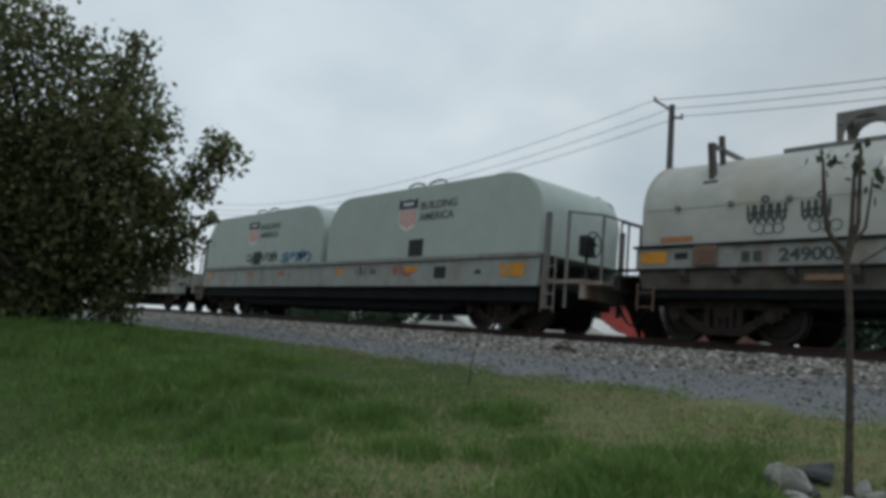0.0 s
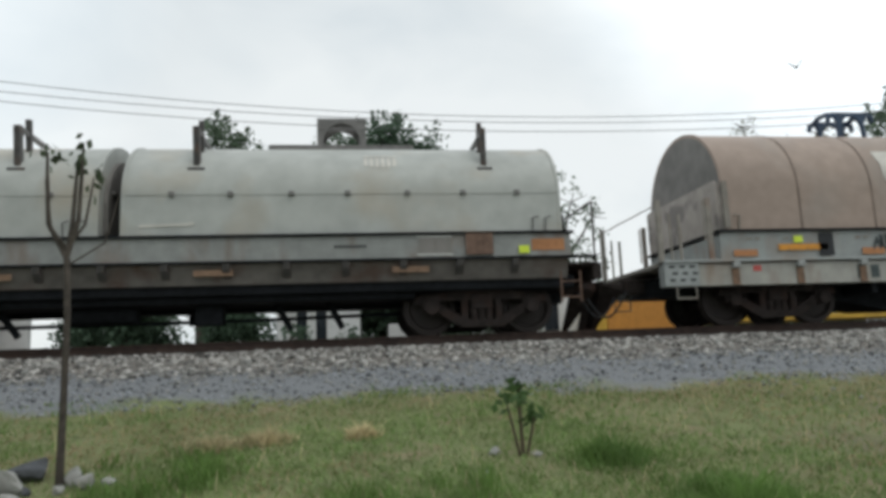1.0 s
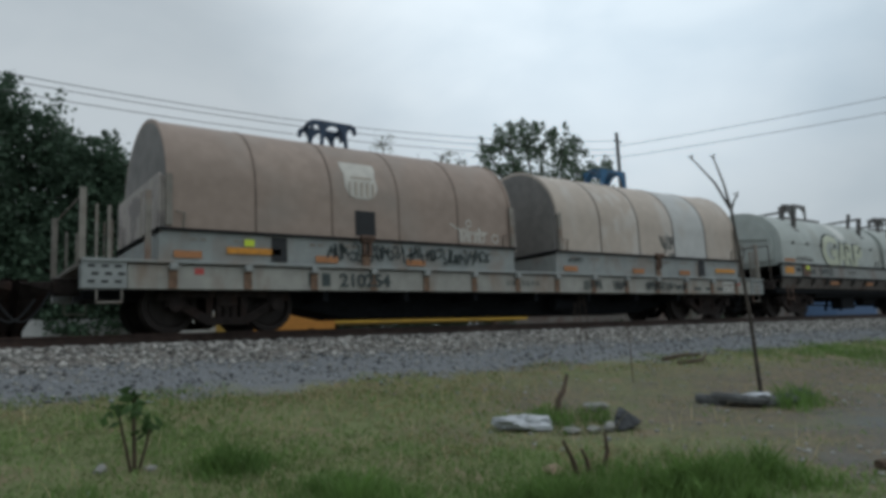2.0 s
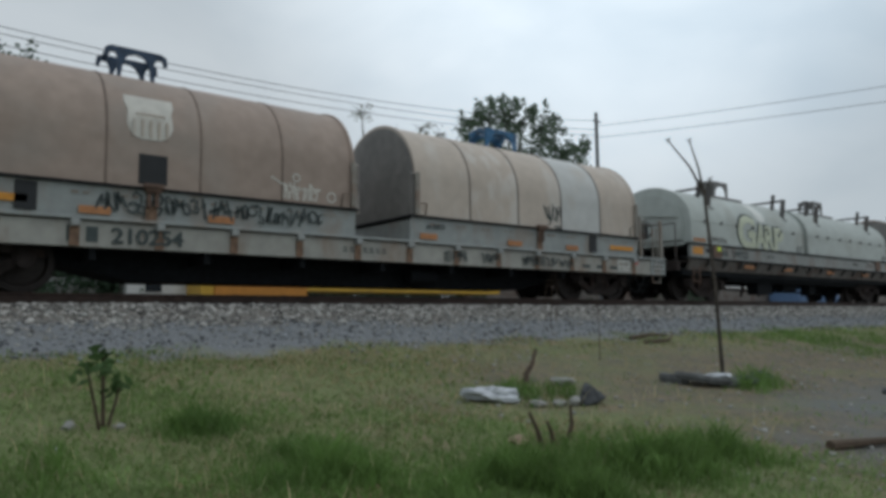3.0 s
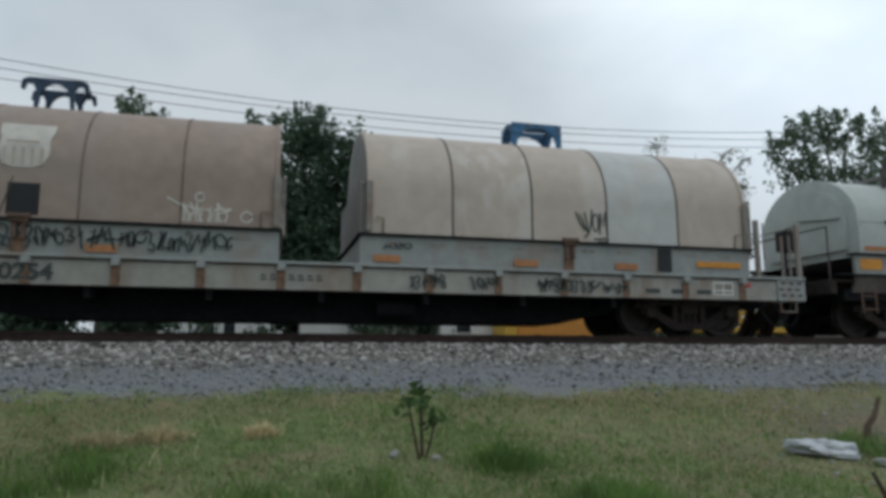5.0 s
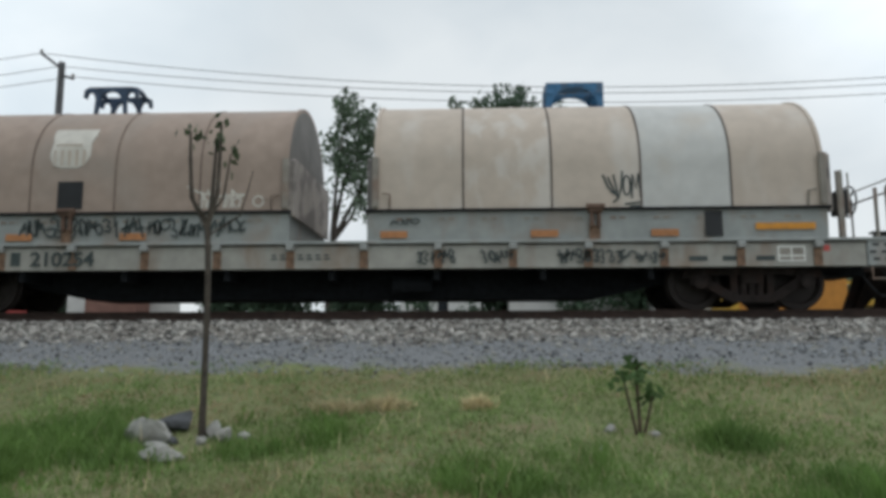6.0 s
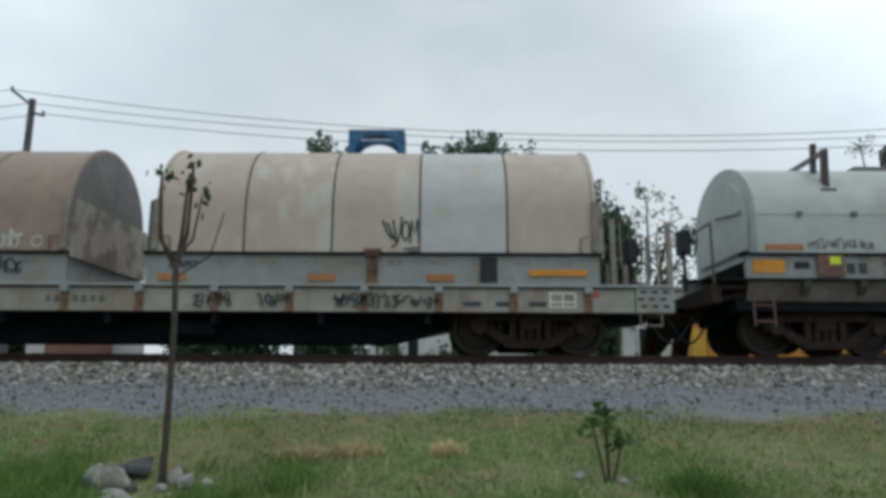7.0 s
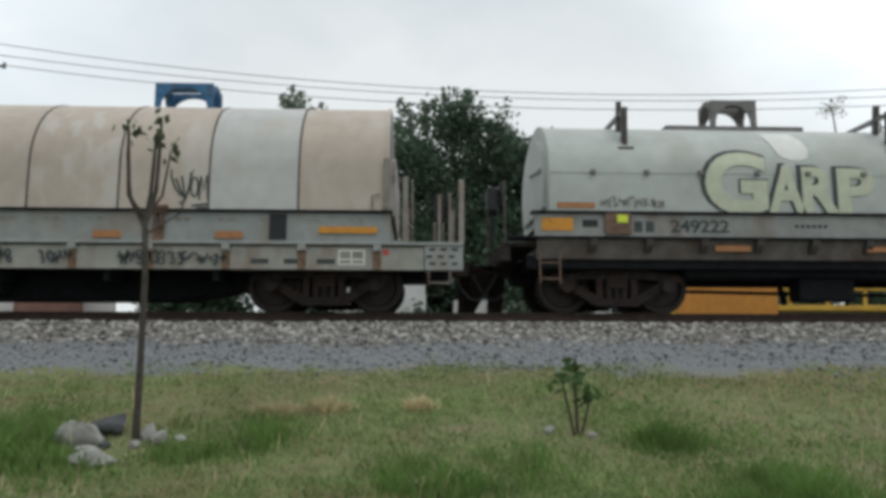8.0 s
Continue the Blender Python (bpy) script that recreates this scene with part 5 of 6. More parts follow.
def stones(name, label, count, x0, x1, y0, y1, smin, smax, mat, seed, ragged=0.0):
    rng = np.random.default_rng(seed)
    x = rng.uniform(x0, x1, count)
    y = rng.uniform(y0, y1, count)
    if ragged:
        y = np.where(y < y0 + 0.6, y + rng.uniform(-ragged, ragged, count), y)
    s = smin + (smax - smin) * rng.random(count) ** 2
    base = np.array(ICO)
    v = base[None] * (1 + rng.uniform(-0.35, 0.35, (count, 12, 1)))
    v = v * (s[:, None, None] / 2) * rng.uniform(0.65, 1.3, (count, 1, 3))
    a = rng.uniform(0, 6.28, count)
    c, n = np.cos(a)[:, None], np.sin(a)[:, None]
    vx, vy = v[..., 0] * c - v[..., 1] * n, v[..., 0] * n + v[..., 1] * c
    z = ground_z(x, y) + s * 0.15
    v = np.stack([vx + x[:, None], vy + y[:, None], v[..., 2] * 0.75 + z[:, None]], -1)
    f = (np.array(ICO_F)[None] + 12 * np.arange(count)[:, None, None]).reshape(-1, 3)
    tagged(new(name, joined(name, v.reshape(-1, 3), f, [mat])), label, "gravel", kind="stuff")


stones("ballast_stones", "grey and brown crushed stone ballast beside the rails", 31000, -34, 40, 10.25, 12.45, 0.04, 0.10, M_STONE, 1, 0.3)
stones("ballast_pale_stones", "pale crushed stones among the ballast", 2200, -34, 40, 9.9, 12.3, 0.05, 0.12, M_ROCK, 5, 0.3)
stones("gravel", "fine blue-grey gravel at the foot of the ballast", 16000, -30, 32, 8.75, 10.5, 0.02, 0.06, M_PEBBLE, 2, 0.3)
stones("gravel_chips", "pale chips scattered over the fine gravel", 2600, -30, 32, 8.8, 10.5, 0.025, 0.075, M_ROCK, 6, 0.3)
stones("gravel_dark_stones", "dark stones scattered over gravel and ballast", 1100, -30, 32, 9.0, 12.3, 0.02, 0.07, M_ROCK_DARK, 7, 0.3)
stones("loose_pebbles", "scattered pale pebbles on bare earth", 900, 5, 18, 2.0, 8.5, 0.02, 0.07, M_ROCK, 3)


def grass_blades(name, label, mat, xs, ys, height, width, seed, lean=0.5):
    rng = np.random.default_rng(seed)
    n = len(xs)
    h = height * rng.uniform(0.5, 1.25, n)
    a, b = rng.uniform(0, 6.283, n), rng.uniform(0, 6.283, n)
    w = width * rng.uniform(0.7, 1.3, n) / 2
    l = h * lean * rng.uniform(0.2, 1.3, n)
    z = ground_z(xs, ys) - 0.01
    ux, uy, lx, ly = np.cos(a) * w, np.sin(a) * w, np.cos(b) * l, np.sin(b) * l
    v = np.empty((n, 5, 3))
    v[:, 0] = np.stack([xs - ux, ys - uy, z], 1)
    v[:, 1] = np.stack([xs + ux, ys + uy, z], 1)
    v[:, 2] = np.stack([xs + ux * 0.8 + lx * 0.35, ys + uy * 0.8 + ly * 0.35, z + h * 0.6], 1)
    v[:, 3] = np.stack([xs - ux * 0.8 + lx * 0.35, ys - uy * 0.8 + ly * 0.35, z + h * 0.6], 1)
    v[:, 4] = np.stack([xs + lx, ys + ly, z + h], 1)
    i = 5 * np.arange(n)
    f = np.concatenate([np.stack([i, i + 1, i + 2], 1), np.stack([i, i + 2, i + 3], 1), np.stack([i + 3, i + 2, i + 4], 1)])
    return tagged(new(name, joined(name, v.reshape(-1, 3), f, [mat])), label, "grass", kind="stuff")


def field(x, y, s, seed):
    """A smooth patchy field between about -1 and 1."""
    rng = np.random.default_rng(seed)
    out = np.zeros_like(x)
    for k in range(7):
        a, p = rng.uniform(0, 6.28), rng.uniform(0, 6.28)
        q = s * rng.uniform(0.6, 2.2)
        out += np.sin((x * math.cos(a) + y * math.sin(a)) * q + p)
    return out / 3.2


def build_grass():
    rng = np.random.default_rng(11)
    n = 860000
    r = 0.5 + 3.6 * np.abs(rng.normal(0, 1, n)) * (rng.random(n) < 0.1) + 31 * rng.random(n) ** 1.3
    r = np.maximum(r, rng.uniform(0.4, 5.0, n))
    a = rng.normal(0, 1, n) * 0.16 + rng.uniform(radians(-84), radians(80), n)
    m = 240000
    q = 27 * rng.random(m) ** 0.6
    b = rng.uniform(0, 2 * math.pi, m)
    x = np.concatenate([r * np.sin(a), q * np.sin(b) * 1.3])
    y = np.concatenate([r * np.cos(a), q * np.cos(b) * 0.75])
    wide = np.concatenate([np.zeros(n), np.ones(m)])
    edge = 8.9 + 0.3 * field(x, y, 1.5, 4) + rng.normal(0, 0.12, n + m) + 0.9 * np.clip((-20 - x) / 12, 0, 1)
    keep = y < edge
    x, y, wide = x[keep], y[keep], wide[keep]
    n = len(x)
    bare = np.clip((x - 4.4 + 1.4 * field(x, y, 0.9, 8)) / 2.4, 0, 1) * np.clip((8.7 - y) / 1.2, 0, 1)
    dry = 0.25 + 0.42 * field(x, y, 0.8, 2) + 0.34 * field(x, y, 3.6, 9) + 0.16 * np.clip((y - 6.6) / 2, 0, 1) + 0.3 * bare
    lush = np.zeros(n)
    for cx, cy, cr in ((-3.25, 5.95, 0.7), (-1.6, 6.15, 0.6), (-2.6, 5.2, 0.4), (4.95, 3.5, 0.6), (3.6, 3.5, 0.6), (5.7, 3.2, 0.45), (2.6, 4.5, 0.45), (1.0, 5.35, 0.4), (2.2, 5.9, 0.3), (0.2, 5.0, 0.4), (9.3, 5.0, 0.3), (6.35, 5.75, 0.35), (6.1, 5.9, 0.5), (-7.2, 5.2, 0.6), (-4.9, 5.3, 0.5), (-9.2, 5.4, 0.7), (-6.2, 6.5, 0.5),
                       (9.9, 5.15, 0.45), (-3.4, 4.9, 0.6), (17.5, 8.2, 2.5), (-12, 6, 0.8), (20, 6.5, 2.5), (-17.5, 4.2, 2.6), (-14.5, 3.8, 1.3), (-5.6, 4.5, 0.4), (-8.2, 4.4, 0.5), (-10.5, 4.0, 1.3), (-8.6, 3.3, 0.9), (-12.5, 2.6, 1.6), (-6.6, 3.5, 0.6)):
        lush = np.maximum(lush, np.exp(-((x - cx) ** 2 + (y - cy) ** 2) / (cr * cr)))
    lush *= np.clip(0.75 + 0.65 * field(x, y, 3.2, 31) + 0.3 * field(x, y, 10, 32), 0.1, 1.15)
    west = np.clip((-4.5 - x + 1.2 * field(x, y, 0.9, 33)) / 5, 0, 1) * np.clip((8.2 - y) / 1.5, 0.2, 1)
    dry -= 0.3 * west
    dry += 0.45 * np.clip((x - 2.0) / 3, 0, 1) * np.clip((y - 5.9) / 1, 0, 1) * np.clip((15 - x) / 3, 0, 1)
    # trodden soil round the stones and the sapling
    worn = np.exp(-((x + 2.35) ** 2 + (y - 6.12) ** 2) / 0.16)
    lush *= 1 - worn
    u = rng.random(n)
    keep = u < (1 - 0.92 * bare * (1 - lush)) * (1 - 0.75 * worn) * (0.66 + 0.3 * np.clip(field(x, y, 1.6, 6), -1, 1) + lush)
    x, y, dry, lush, wide, west = x[keep], y[keep], dry[keep], lush[keep], wide[keep], west[keep]
    u = rng.random(len(x))
    k_l = u < lush * 0.85 + 0.06 + 0.95 * west + 0.30 * np.clip(field(x, y, 1.1, 15), 0, 1)
    k_d = ~k_l & (rng.random(len(x)) < np.clip(0.3 + 2.1 * (dry - 0.3), 0.03, 0.92))
    k_g = ~k_l & ~k_d
    grass_blades("green_grass", "short green grass of a rough plot", M_GRASS, x[k_g], y[k_g], 0.052, 0.013 + 0.012 * wide[k_g], 21, 1.3)
    grass_blades("dry_grass", "dry straw-coloured grass", M_GRASS_DRY, x[k_d], y[k_d], 0.042, 0.011 + 0.012 * wide[k_d], 22, 1.6)
    grass_blades("lush_grass", "taller lush green grass tufts", M_GRASS_LUSH, x[k_l], y[k_l], 0.07 + 0.24 * lush[k_l] ** 1.2 * np.clip((16 - x[k_l]) / 4, 0.12, 1), 0.012 + 0.012 * wide[k_l], 23, 0.75)
    # single pale stalks above the turf
    n = 900
    sx, sy = rng.uniform(-9, 8, n), rng.uniform(3.4, 8.4, n)
    grass_blades("seed_stalks", "single pale dry grass stalks", M_STRAW, sx, sy, 0.2, 0.007, 24, 0.6)


build_grass()


def rock(name, x, y, r, squash, mat, label, seed, sink=0.0):
    bm = bmesh.new()
    bmesh.ops.create_icosphere(bm, subdivisions=3, radius=1)
    rng = random.Random(seed * 3 + 1)
    cuts = [(Vector((rng.gauss(0, 1), rng.gauss(0, 1), rng.gauss(0, 1))).normalized(), rng.uniform(0.5, 0.86)) for k in range(16)]
    for v in bm.verts:
        # broken facets with a little roughness
        k = min([1.15] + [d / v.co.dot(n) for n, d in cuts if v.co.dot(n) > 0.2])
        c = v.co * k * (1 + 0.06 * noise.noise(v.co * 3.5 + Vector((0, seed * 3.3, 0))))
        v.co = Vector((c.x * r, c.y * r * 0.8, c.z * r * squash))
    ob = part(name, bm, mat, None, at=(x, y, gz(x, y) + r * squash * (1 - sink) * 0.6), smooth=18)
    return tagged(ob, label, "rock", "stones on the plot")


for i, (x, y, r, q, m, l) in enumerate((
        (-2.62, 6.08, 0.22, 0.62, M_ROCK, "pale grey flat stone at a sapling's foot"), (-2.60, 6.45, 0.21, 0.6, M_ROCK_DARK, "dark grey stone at a sapling's foot"),
        (-2.18, 6.3, 0.10, 1.0, M_ROCK, "small pale upright stone"), (-2.05, 6.2, 0.10, 0.8, M_ROCK, "small pale stone beside a sapling"),
        (-2.45, 6.05, 0.07, 0.7, M_ROCK_DARK, "small dark stone at a sapling's foot"), (-2.22, 6.08, 0.06, 0.8, M_ROCK, "small pale stone at a sapling's foot"), (-1.9, 6.25, 0.08, 0.6, M_ROCK, "pale stone shard beside a sapling"), (-2.52, 5.9, 0.09, 0.6, M_ROCK, "pale stone shard at a sapling's foot"),
        (-2.32, 5.48, 0.19, 0.6, M_ROCK, "pale grey stone half sunk in grass"), (6.4, 5.3, 0.24, 0.62, M_ROCK_DARK, "dark blue-grey rock beside rubbish"),
        (6.9, 6.15, 0.17, 0.55, M_ROCK, "pale rock beside rubbish"), (5.95, 5.35, 0.11, 0.6, M_ROCK, "small pale rock on bare earth"), (6.15, 5.3, 0.10, 0.7, M_ROCK, "small pale rock on bare earth"), (5.75, 5.5, 0.12, 0.5, M_ROCK, "small grey rock on bare earth"),
        (9.65, 5.15, 0.22, 0.4, M_ROCK_DARK, "dark rock under a thin sapling"), (10.2, 5.3, 0.26, 0.4, M_ROCK_DARK, "dark mossy rock under a thin sapling"), (9.2, 5.7, 0.09, 0.8, M_ROCK, "small pale rock on bare earth"),
        (1.3, 6.4, 0.07, 0.6, M_ROCK, "pale stone at a plant's foot"), (1.66, 6.3, 0.06, 0.6, M_ROCK, "small stone at a plant's foot"), (1.1, 5.75, 0.04, 0.7, M_ROCK, "small white pebble in the grass"),
        (11.2, 4.0, 0.09, 0.7, M_ROCK_DARK, "dark clod on bare earth"), (4.35, 4.35, 0.11, 0.6, M_CLOD, "tan clod in the grass"))):
    rock("rock", x, y, r, q, m, l, i)


def straw_patch(x, y, r, seed):
    rng = np.random.default_rng(seed)
    n = 380
    a, q = rng.uniform(0, 6.28, n), np.sqrt(rng.random(n)) * r
    k = q / r * (1 + 0.4 * np.sin(3 * a + seed))
    return grass_blades("straw_heap", "small heap of dry pale straw", M_STRAW, x + q * np.cos(a) * 1.3, y + q * np.sin(a) * 0.8, 0.03 + 0.15 * np.clip(1 - k * k, 0, 1), 0.012, seed, 1.3)


for i, (x, y, r) in enumerate(((-1.2, 7.0, 0.22), (-0.74, 7.15, 0.22), (0.15, 7.1, 0.14))):
    straw_patch(x, y, r, 40 + i)


def plastic_bag():
    bm = bmesh.new()
    bmesh.ops.create_icosphere(bm, subdivisions=4, radius=1)
    for v in bm.verts:
        k = 1 + 0.5 * noise.noise(v.co * 1.6) + 0.22 * noise.noise(v.co * 5)
        v.co = Vector((v.co.x * 0.34 * k, v.co.y * 0.15 * k, max(-0.05, v.co.z * 0.10 * k)))
    ob = part("plastic_bag", bm, M_PLASTIC, at=pose(5.55, 5.95, gz(5.55, 5.95) + 0.06, 0, 6, -28), smooth=25)
    tagged(ob, "crumpled white plastic bag lying on grass", "plastic bag")


plastic_bag()


def broken_slab(label, x, y, lift, tilt, turn, size, thick, seed):
    """A flat piece of broken concrete with an irregular outline and chipped edges."""
    rng = random.Random(seed)
    bm = bmesh.new()
    n = 11
    ring = [(size * rng.uniform(0.7, 1.1) * math.cos(2 * math.pi * k / n), 0.55 * size * rng.uniform(0.65, 1.1) * math.sin(2 * math.pi * k / n)) for k in range(n)]
    lows = [bm.verts.new((px * 0.92, py * 0.92, 0)) for px, py in ring]
    mids = [bm.verts.new((px, py, thick * rng.uniform(0.45, 0.7))) for px, py in ring]
    tops = [bm.verts.new((px * rng.uniform(0.86, 0.96), py * rng.uniform(0.86, 0.96), thick * rng.uniform(0.9, 1.15))) for px, py in ring]
    for a, b in ((lows, mids), (mids, tops)):
        for k in range(n):
            bm.faces.new((a[k], a[(k + 1) % n], b[(k + 1) % n], b[k]))
    bm.faces.new(lows[::-1])
    bm.faces.new(tops)
    ob = part("concrete_slab", bm, M_SLAB, at=pose(x, y, gz(x, y) + lift, 3, tilt, turn), smooth=20)
    tagged(ob, label, "slab", "broken slabs")


M_SLAB = material("dirty_grey_concrete", (0.12, 0.124, 0.125), 0.9, grain=9, amount=0.3, stain=(0.07, 0.072, 0.07), stain_amount=0.7, stain_scale=4, bump=0.5, bump_scale=18)
broken_slab("broken grey concrete slab tilted under a thin sapling", 9.05, 5.48, 0.05, 7, -34, 0.42, 0.09, 3)
broken_slab("smaller broken slab piece beside a thin sapling", 9.50, 5.28, 0.0, -5, 10, 0.28, 0.08, 5)
broken_slab("dark broken slab piece beside a thin sapling", 8.80, 5.80, 0.0, 4, -60, 0.26, 0.11, 8)


def slab_sheet():
    bm = bmesh.new()
    bmesh.ops.create_icosphere(bm, subdivisions=3, radius=1)
    for v in bm.verts:
        k = 1 + 0.4 * noise.noise(v.co * 2.1 + Vector((4, 0, 0)))
        v.co = Vector((v.co.x * 0.20 * k, v.co.y * 0.10 * k, max(-0.03, v.co.z * 0.03 * k)))
    ob = part("plastic_sheet", bm, M_PLASTIC, at=pose(9.2, 5.38, gz(9.2, 5.38) + 0.14, 0, 0, -30), smooth=25)
    tagged(ob, "crumpled pale plastic sheet on a broken slab", "plastic sheet")


slab_sheet()


def stick(name, label, pts, r):
    bm = tube(bmesh.new(), pts, [r * (1 - 0.5 * k / (len(pts) - 1)) for k in range(len(pts))], 7)
    tagged(part(name, bm, M_TWIG, smooth=40), label, "branch")


def on_ground(pts, lift=0.02):
    return [(x, y, gz(x, y) + z + lift) for x, y, z in pts]


stick("stump_stick", "broken dark stick standing in the grass", on_ground([(6.28, 6.2, 0), (6.34, 6.25, 0.16), (6.5, 6.3, 0.26), (6.62, 6.35, 0.42)]), 0.045)
stick("stump_stick", "short dark stump stick in a grass tuft", on_ground([(4.50, 4.25, 0), (4.46, 4.26, 0.13), (4.38, 4.27, 0.28)]), 0.025)
stick("stump_stick", "short dark stump stick in a grass tuft", on_ground([(4.80, 4.22, 0), (4.85, 4.22, 0.14), (4.86, 4.24, 0.29)]), 0.025)
stick("stump_stick", "short dark stump stick in a grass tuft", on_ground([(4.62, 4.23, 0), (4.61, 4.24, 0.1), (4.57, 4.25, 0.19)]), 0.022)
stick("fallen_branch", "dark fallen branch on the grass", on_ground([(11.6, 8.6, 0.02), (12.1, 8.5, 0.08), (12.8, 8.6, 0.04)]), 0.04)
stick("fallen_branch", "dark fallen branch on the grass", on_ground([(11.5, 8.2, 0.0), (12.2, 8.15, 0.04), (12.7, 8.4, 0.1)]), 0.035)
stick("fallen_branch", "dark fallen branch on bare earth", on_ground([(6.9, 2.95, 0.02), (7.4, 2.8, 0.03), (8.4, 2.5, 0.03)]), 0.05)
stick("fallen_branch", "dark weathered wood on the ballast", on_ground([(-8.9, 10.7, 0.02), (-8.6, 10.55, 0.1), (-8.25, 10.5, 0.05)]), 0.05)
stick("dry_stalk", "thin dry weed stalk standing in the grass", on_ground([(-8.03, 7.65, 0), (-8.0, 7.65, 0.35), (-7.9, 7.65, 0.8), (-7.55, 7.65, 1.1)]), 0.012)
stick("dry_stalk", "thin dry weed stalk standing in the grass", on_ground([(9.05, 7.3, 0), (9.05, 7.3, 0.6), (9.0, 7.3, 1.1)]), 0.008)
for k in range(3):
    stick("dry_stalk", "bent dry weed stalk by the ballast", on_ground([(10.7 + 0.15 * k, 10.0, 0), (10.7 + 0.2 * k, 10.0, 0.5), (10.8 + 0.1 * k, 10.0, 0.9 + 0.1 * k)]), 0.008)


# ---- leaves, saplings and trees ----
def leaf_cloud(points, size, seed, droop=0.0):
    """Small folded leaves round the given points: verts and faces."""
    rng = np.random.default_rng(seed)
    n = len(points)
    d = rng.normal(size=(n, 3))
    d[:, 2] -= droop
    d /= np.linalg.norm(d, axis=1)[:, None]
    q = np.cross(d, rng.normal(size=(n, 3)))
    q /= np.linalg.norm(q, axis=1)[:, None] + 1e-9
    s = size * rng.uniform(0.6, 1.4, n)[:, None]
    p = np.asarray(points)
    v = np.stack([p - d * s * 0.5, p + q * s * 0.3, p + d * s * 0.5, p - q * s * 0.3], 1)
    i = 4 * np.arange(n)
    return v.reshape(-1, 3), np.stack([i, i + 1, i + 2, i + 3], 1)


def blob_points(blobs, per, seed, clump=14, spread=0.16):
    """Points in clumps filling uneven balls, denser to the outside."""
    rng = np.random.default_rng(seed)
    out = []
    for x, y, z, r in blobs:
        n = max(3, int(per * r ** 2.2 / clump))
        d = rng.normal(size=(n, 3))
        d /= np.linalg.norm(d, axis=1)[:, None]
        c = np.array((x, y, z)) + d * (r * rng.random(n) ** 0.42 * rng.uniform(0.75, 1.12, n))[:, None]
        out.append((c[:, None] + rng.normal(size=(n, clump, 3)) * spread * (0.5 + 0.5 * r)).reshape(-1, 3))
    return np.concatenate(out)


def tree(label, x, y, blobs, trunk_r, mat, seed, per, size, group="", name="tree", clump=14, spread=0.16, base=None, open_top=None, sprays=0):
    z0 = (gz(x, y) if base is None else base) - 0.05
    t = thing(name, label, "tree", group)
    rng = random.Random(seed)
    bm = bmesh.new()
    low = min(b[2] - b[3] * 0.4 for b in blobs)
    fork = Vector((x, y, z0 + max(0.5, (low - z0) * 0.7)))
    mid = (Vector((x, y, z0)) + fork) / 2 + Vector((rng.uniform(-0.1, 0.1), rng.uniform(-0.1, 0.1), 0))
    tube(bm, [(x, y, z0), mid, fork], [trunk_r * 1.25, trunk_r, trunk_r * 0.85], 10)
    part("trunk", bm, M_BARK, t, "grey-brown trunk", smooth=50)
    bm = bmesh.new()
    for bx, by, bz, br in blobs:
        p = Vector((bx, by, bz))
        q = fork.lerp(p, 0.5) + Vector((rng.uniform(-0.3, 0.3), rng.uniform(-0.3, 0.3), rng.uniform(-0.2, 0.4)))
        tube(bm, [fork, q, p], [trunk_r * 0.55, trunk_r * 0.35, trunk_r * 0.14], 6)
        for k in range(4):
            d = Vector((rng.gauss(0, 1), rng.gauss(0, 1), rng.gauss(0.4, 0.8))).normalized() * br * 0.85
            tube(bm, [p, p + d * 0.5 + Vector((0, 0, 0.05)), p + d], [trunk_r * 0.14, trunk_r * 0.09, trunk_r * 0.04], 5)
    part("branchwork", bm, M_BARK, t, "forking limbs", smooth=50)
    pts = blob_points(blobs, per, seed, clump, spread)
    if open_top:
        # sprays of leaves with sky between them towards the top
        n = len(pts) // clump
        thin = np.interp(pts.reshape(n, clump, 3)[:, :, 2].mean(1), open_top[0], open_top[1])
        pts = pts.reshape(n, clump, 3)[np.random.default_rng(seed + 1).random(n) < thin].reshape(-1, 3)
    if sprays:
        # upright leafy shoots that stand out of the crown
        g = np.random.default_rng(seed + 2)
        for bx, by, bz, br in blobs:
            for k in range(sprays):
                d = g.normal(size=3) * (0.8, 0.8, 0.35) + (0, 0, 0.75)
                d /= np.linalg.norm(d)
                u = g.random(34)[:, None]
                p = np.array((bx, by, bz)) + d * br * 0.75 + (d * 0.35 + (0, 0, 0.65)) * u * br * g.uniform(0.5, 0.95)
                pts = np.concatenate([pts, p + g.normal(size=(34, 3)) * (0.05 + 0.16 * br * (1 - u))])
    v, f = leaf_cloud(pts, size, seed)
    part("crown", joined("crown", v, f, [mat]), parent=t, label="uneven leafy crown")
    return t


BIG_TREE = [(-18.4, 2.2, 8.0, 1.14), (-18.0, 2.8, 7.5, 1.21), (-17.4, 3.7, 7.2, 1.09), (-16.9, 4.6, 6.6, 0.96), (-16.5, 4.9, 7.5, 0.46), (-16.5, 4.5, 7.5, 0.38),
            (-18.0, 3.2, 5.5, 1.58), (-16.7, 4.3, 5.4, 1.43), (-16.4, 5.1, 5.6, 0.87), (-15.9, 6.7, 5.4, 0.61), (-16.2, 6.3, 4.7, 0.53), (-17.7, 3.4, 3.5, 1.43),
            (-16.9, 4.5, 3.8, 1.38), (-16.6, 5.5, 4.0, 0.97), (-16.9, 6.4, 3.5, 0.54), (-17.7, 4.1, 2.5, 0.95), (-17.3, 5.4, 2.7, 0.92), (-18.5, 1.3, 6.4, 1.81),
            (-19.0, 1.7, 4.0, 1.85), (-17.0, 6.3, 2.9, 0.48), (-16.3, 6.8, 3.9, 0.21), (-17.9, 3.4, 2.2, 0.74)]
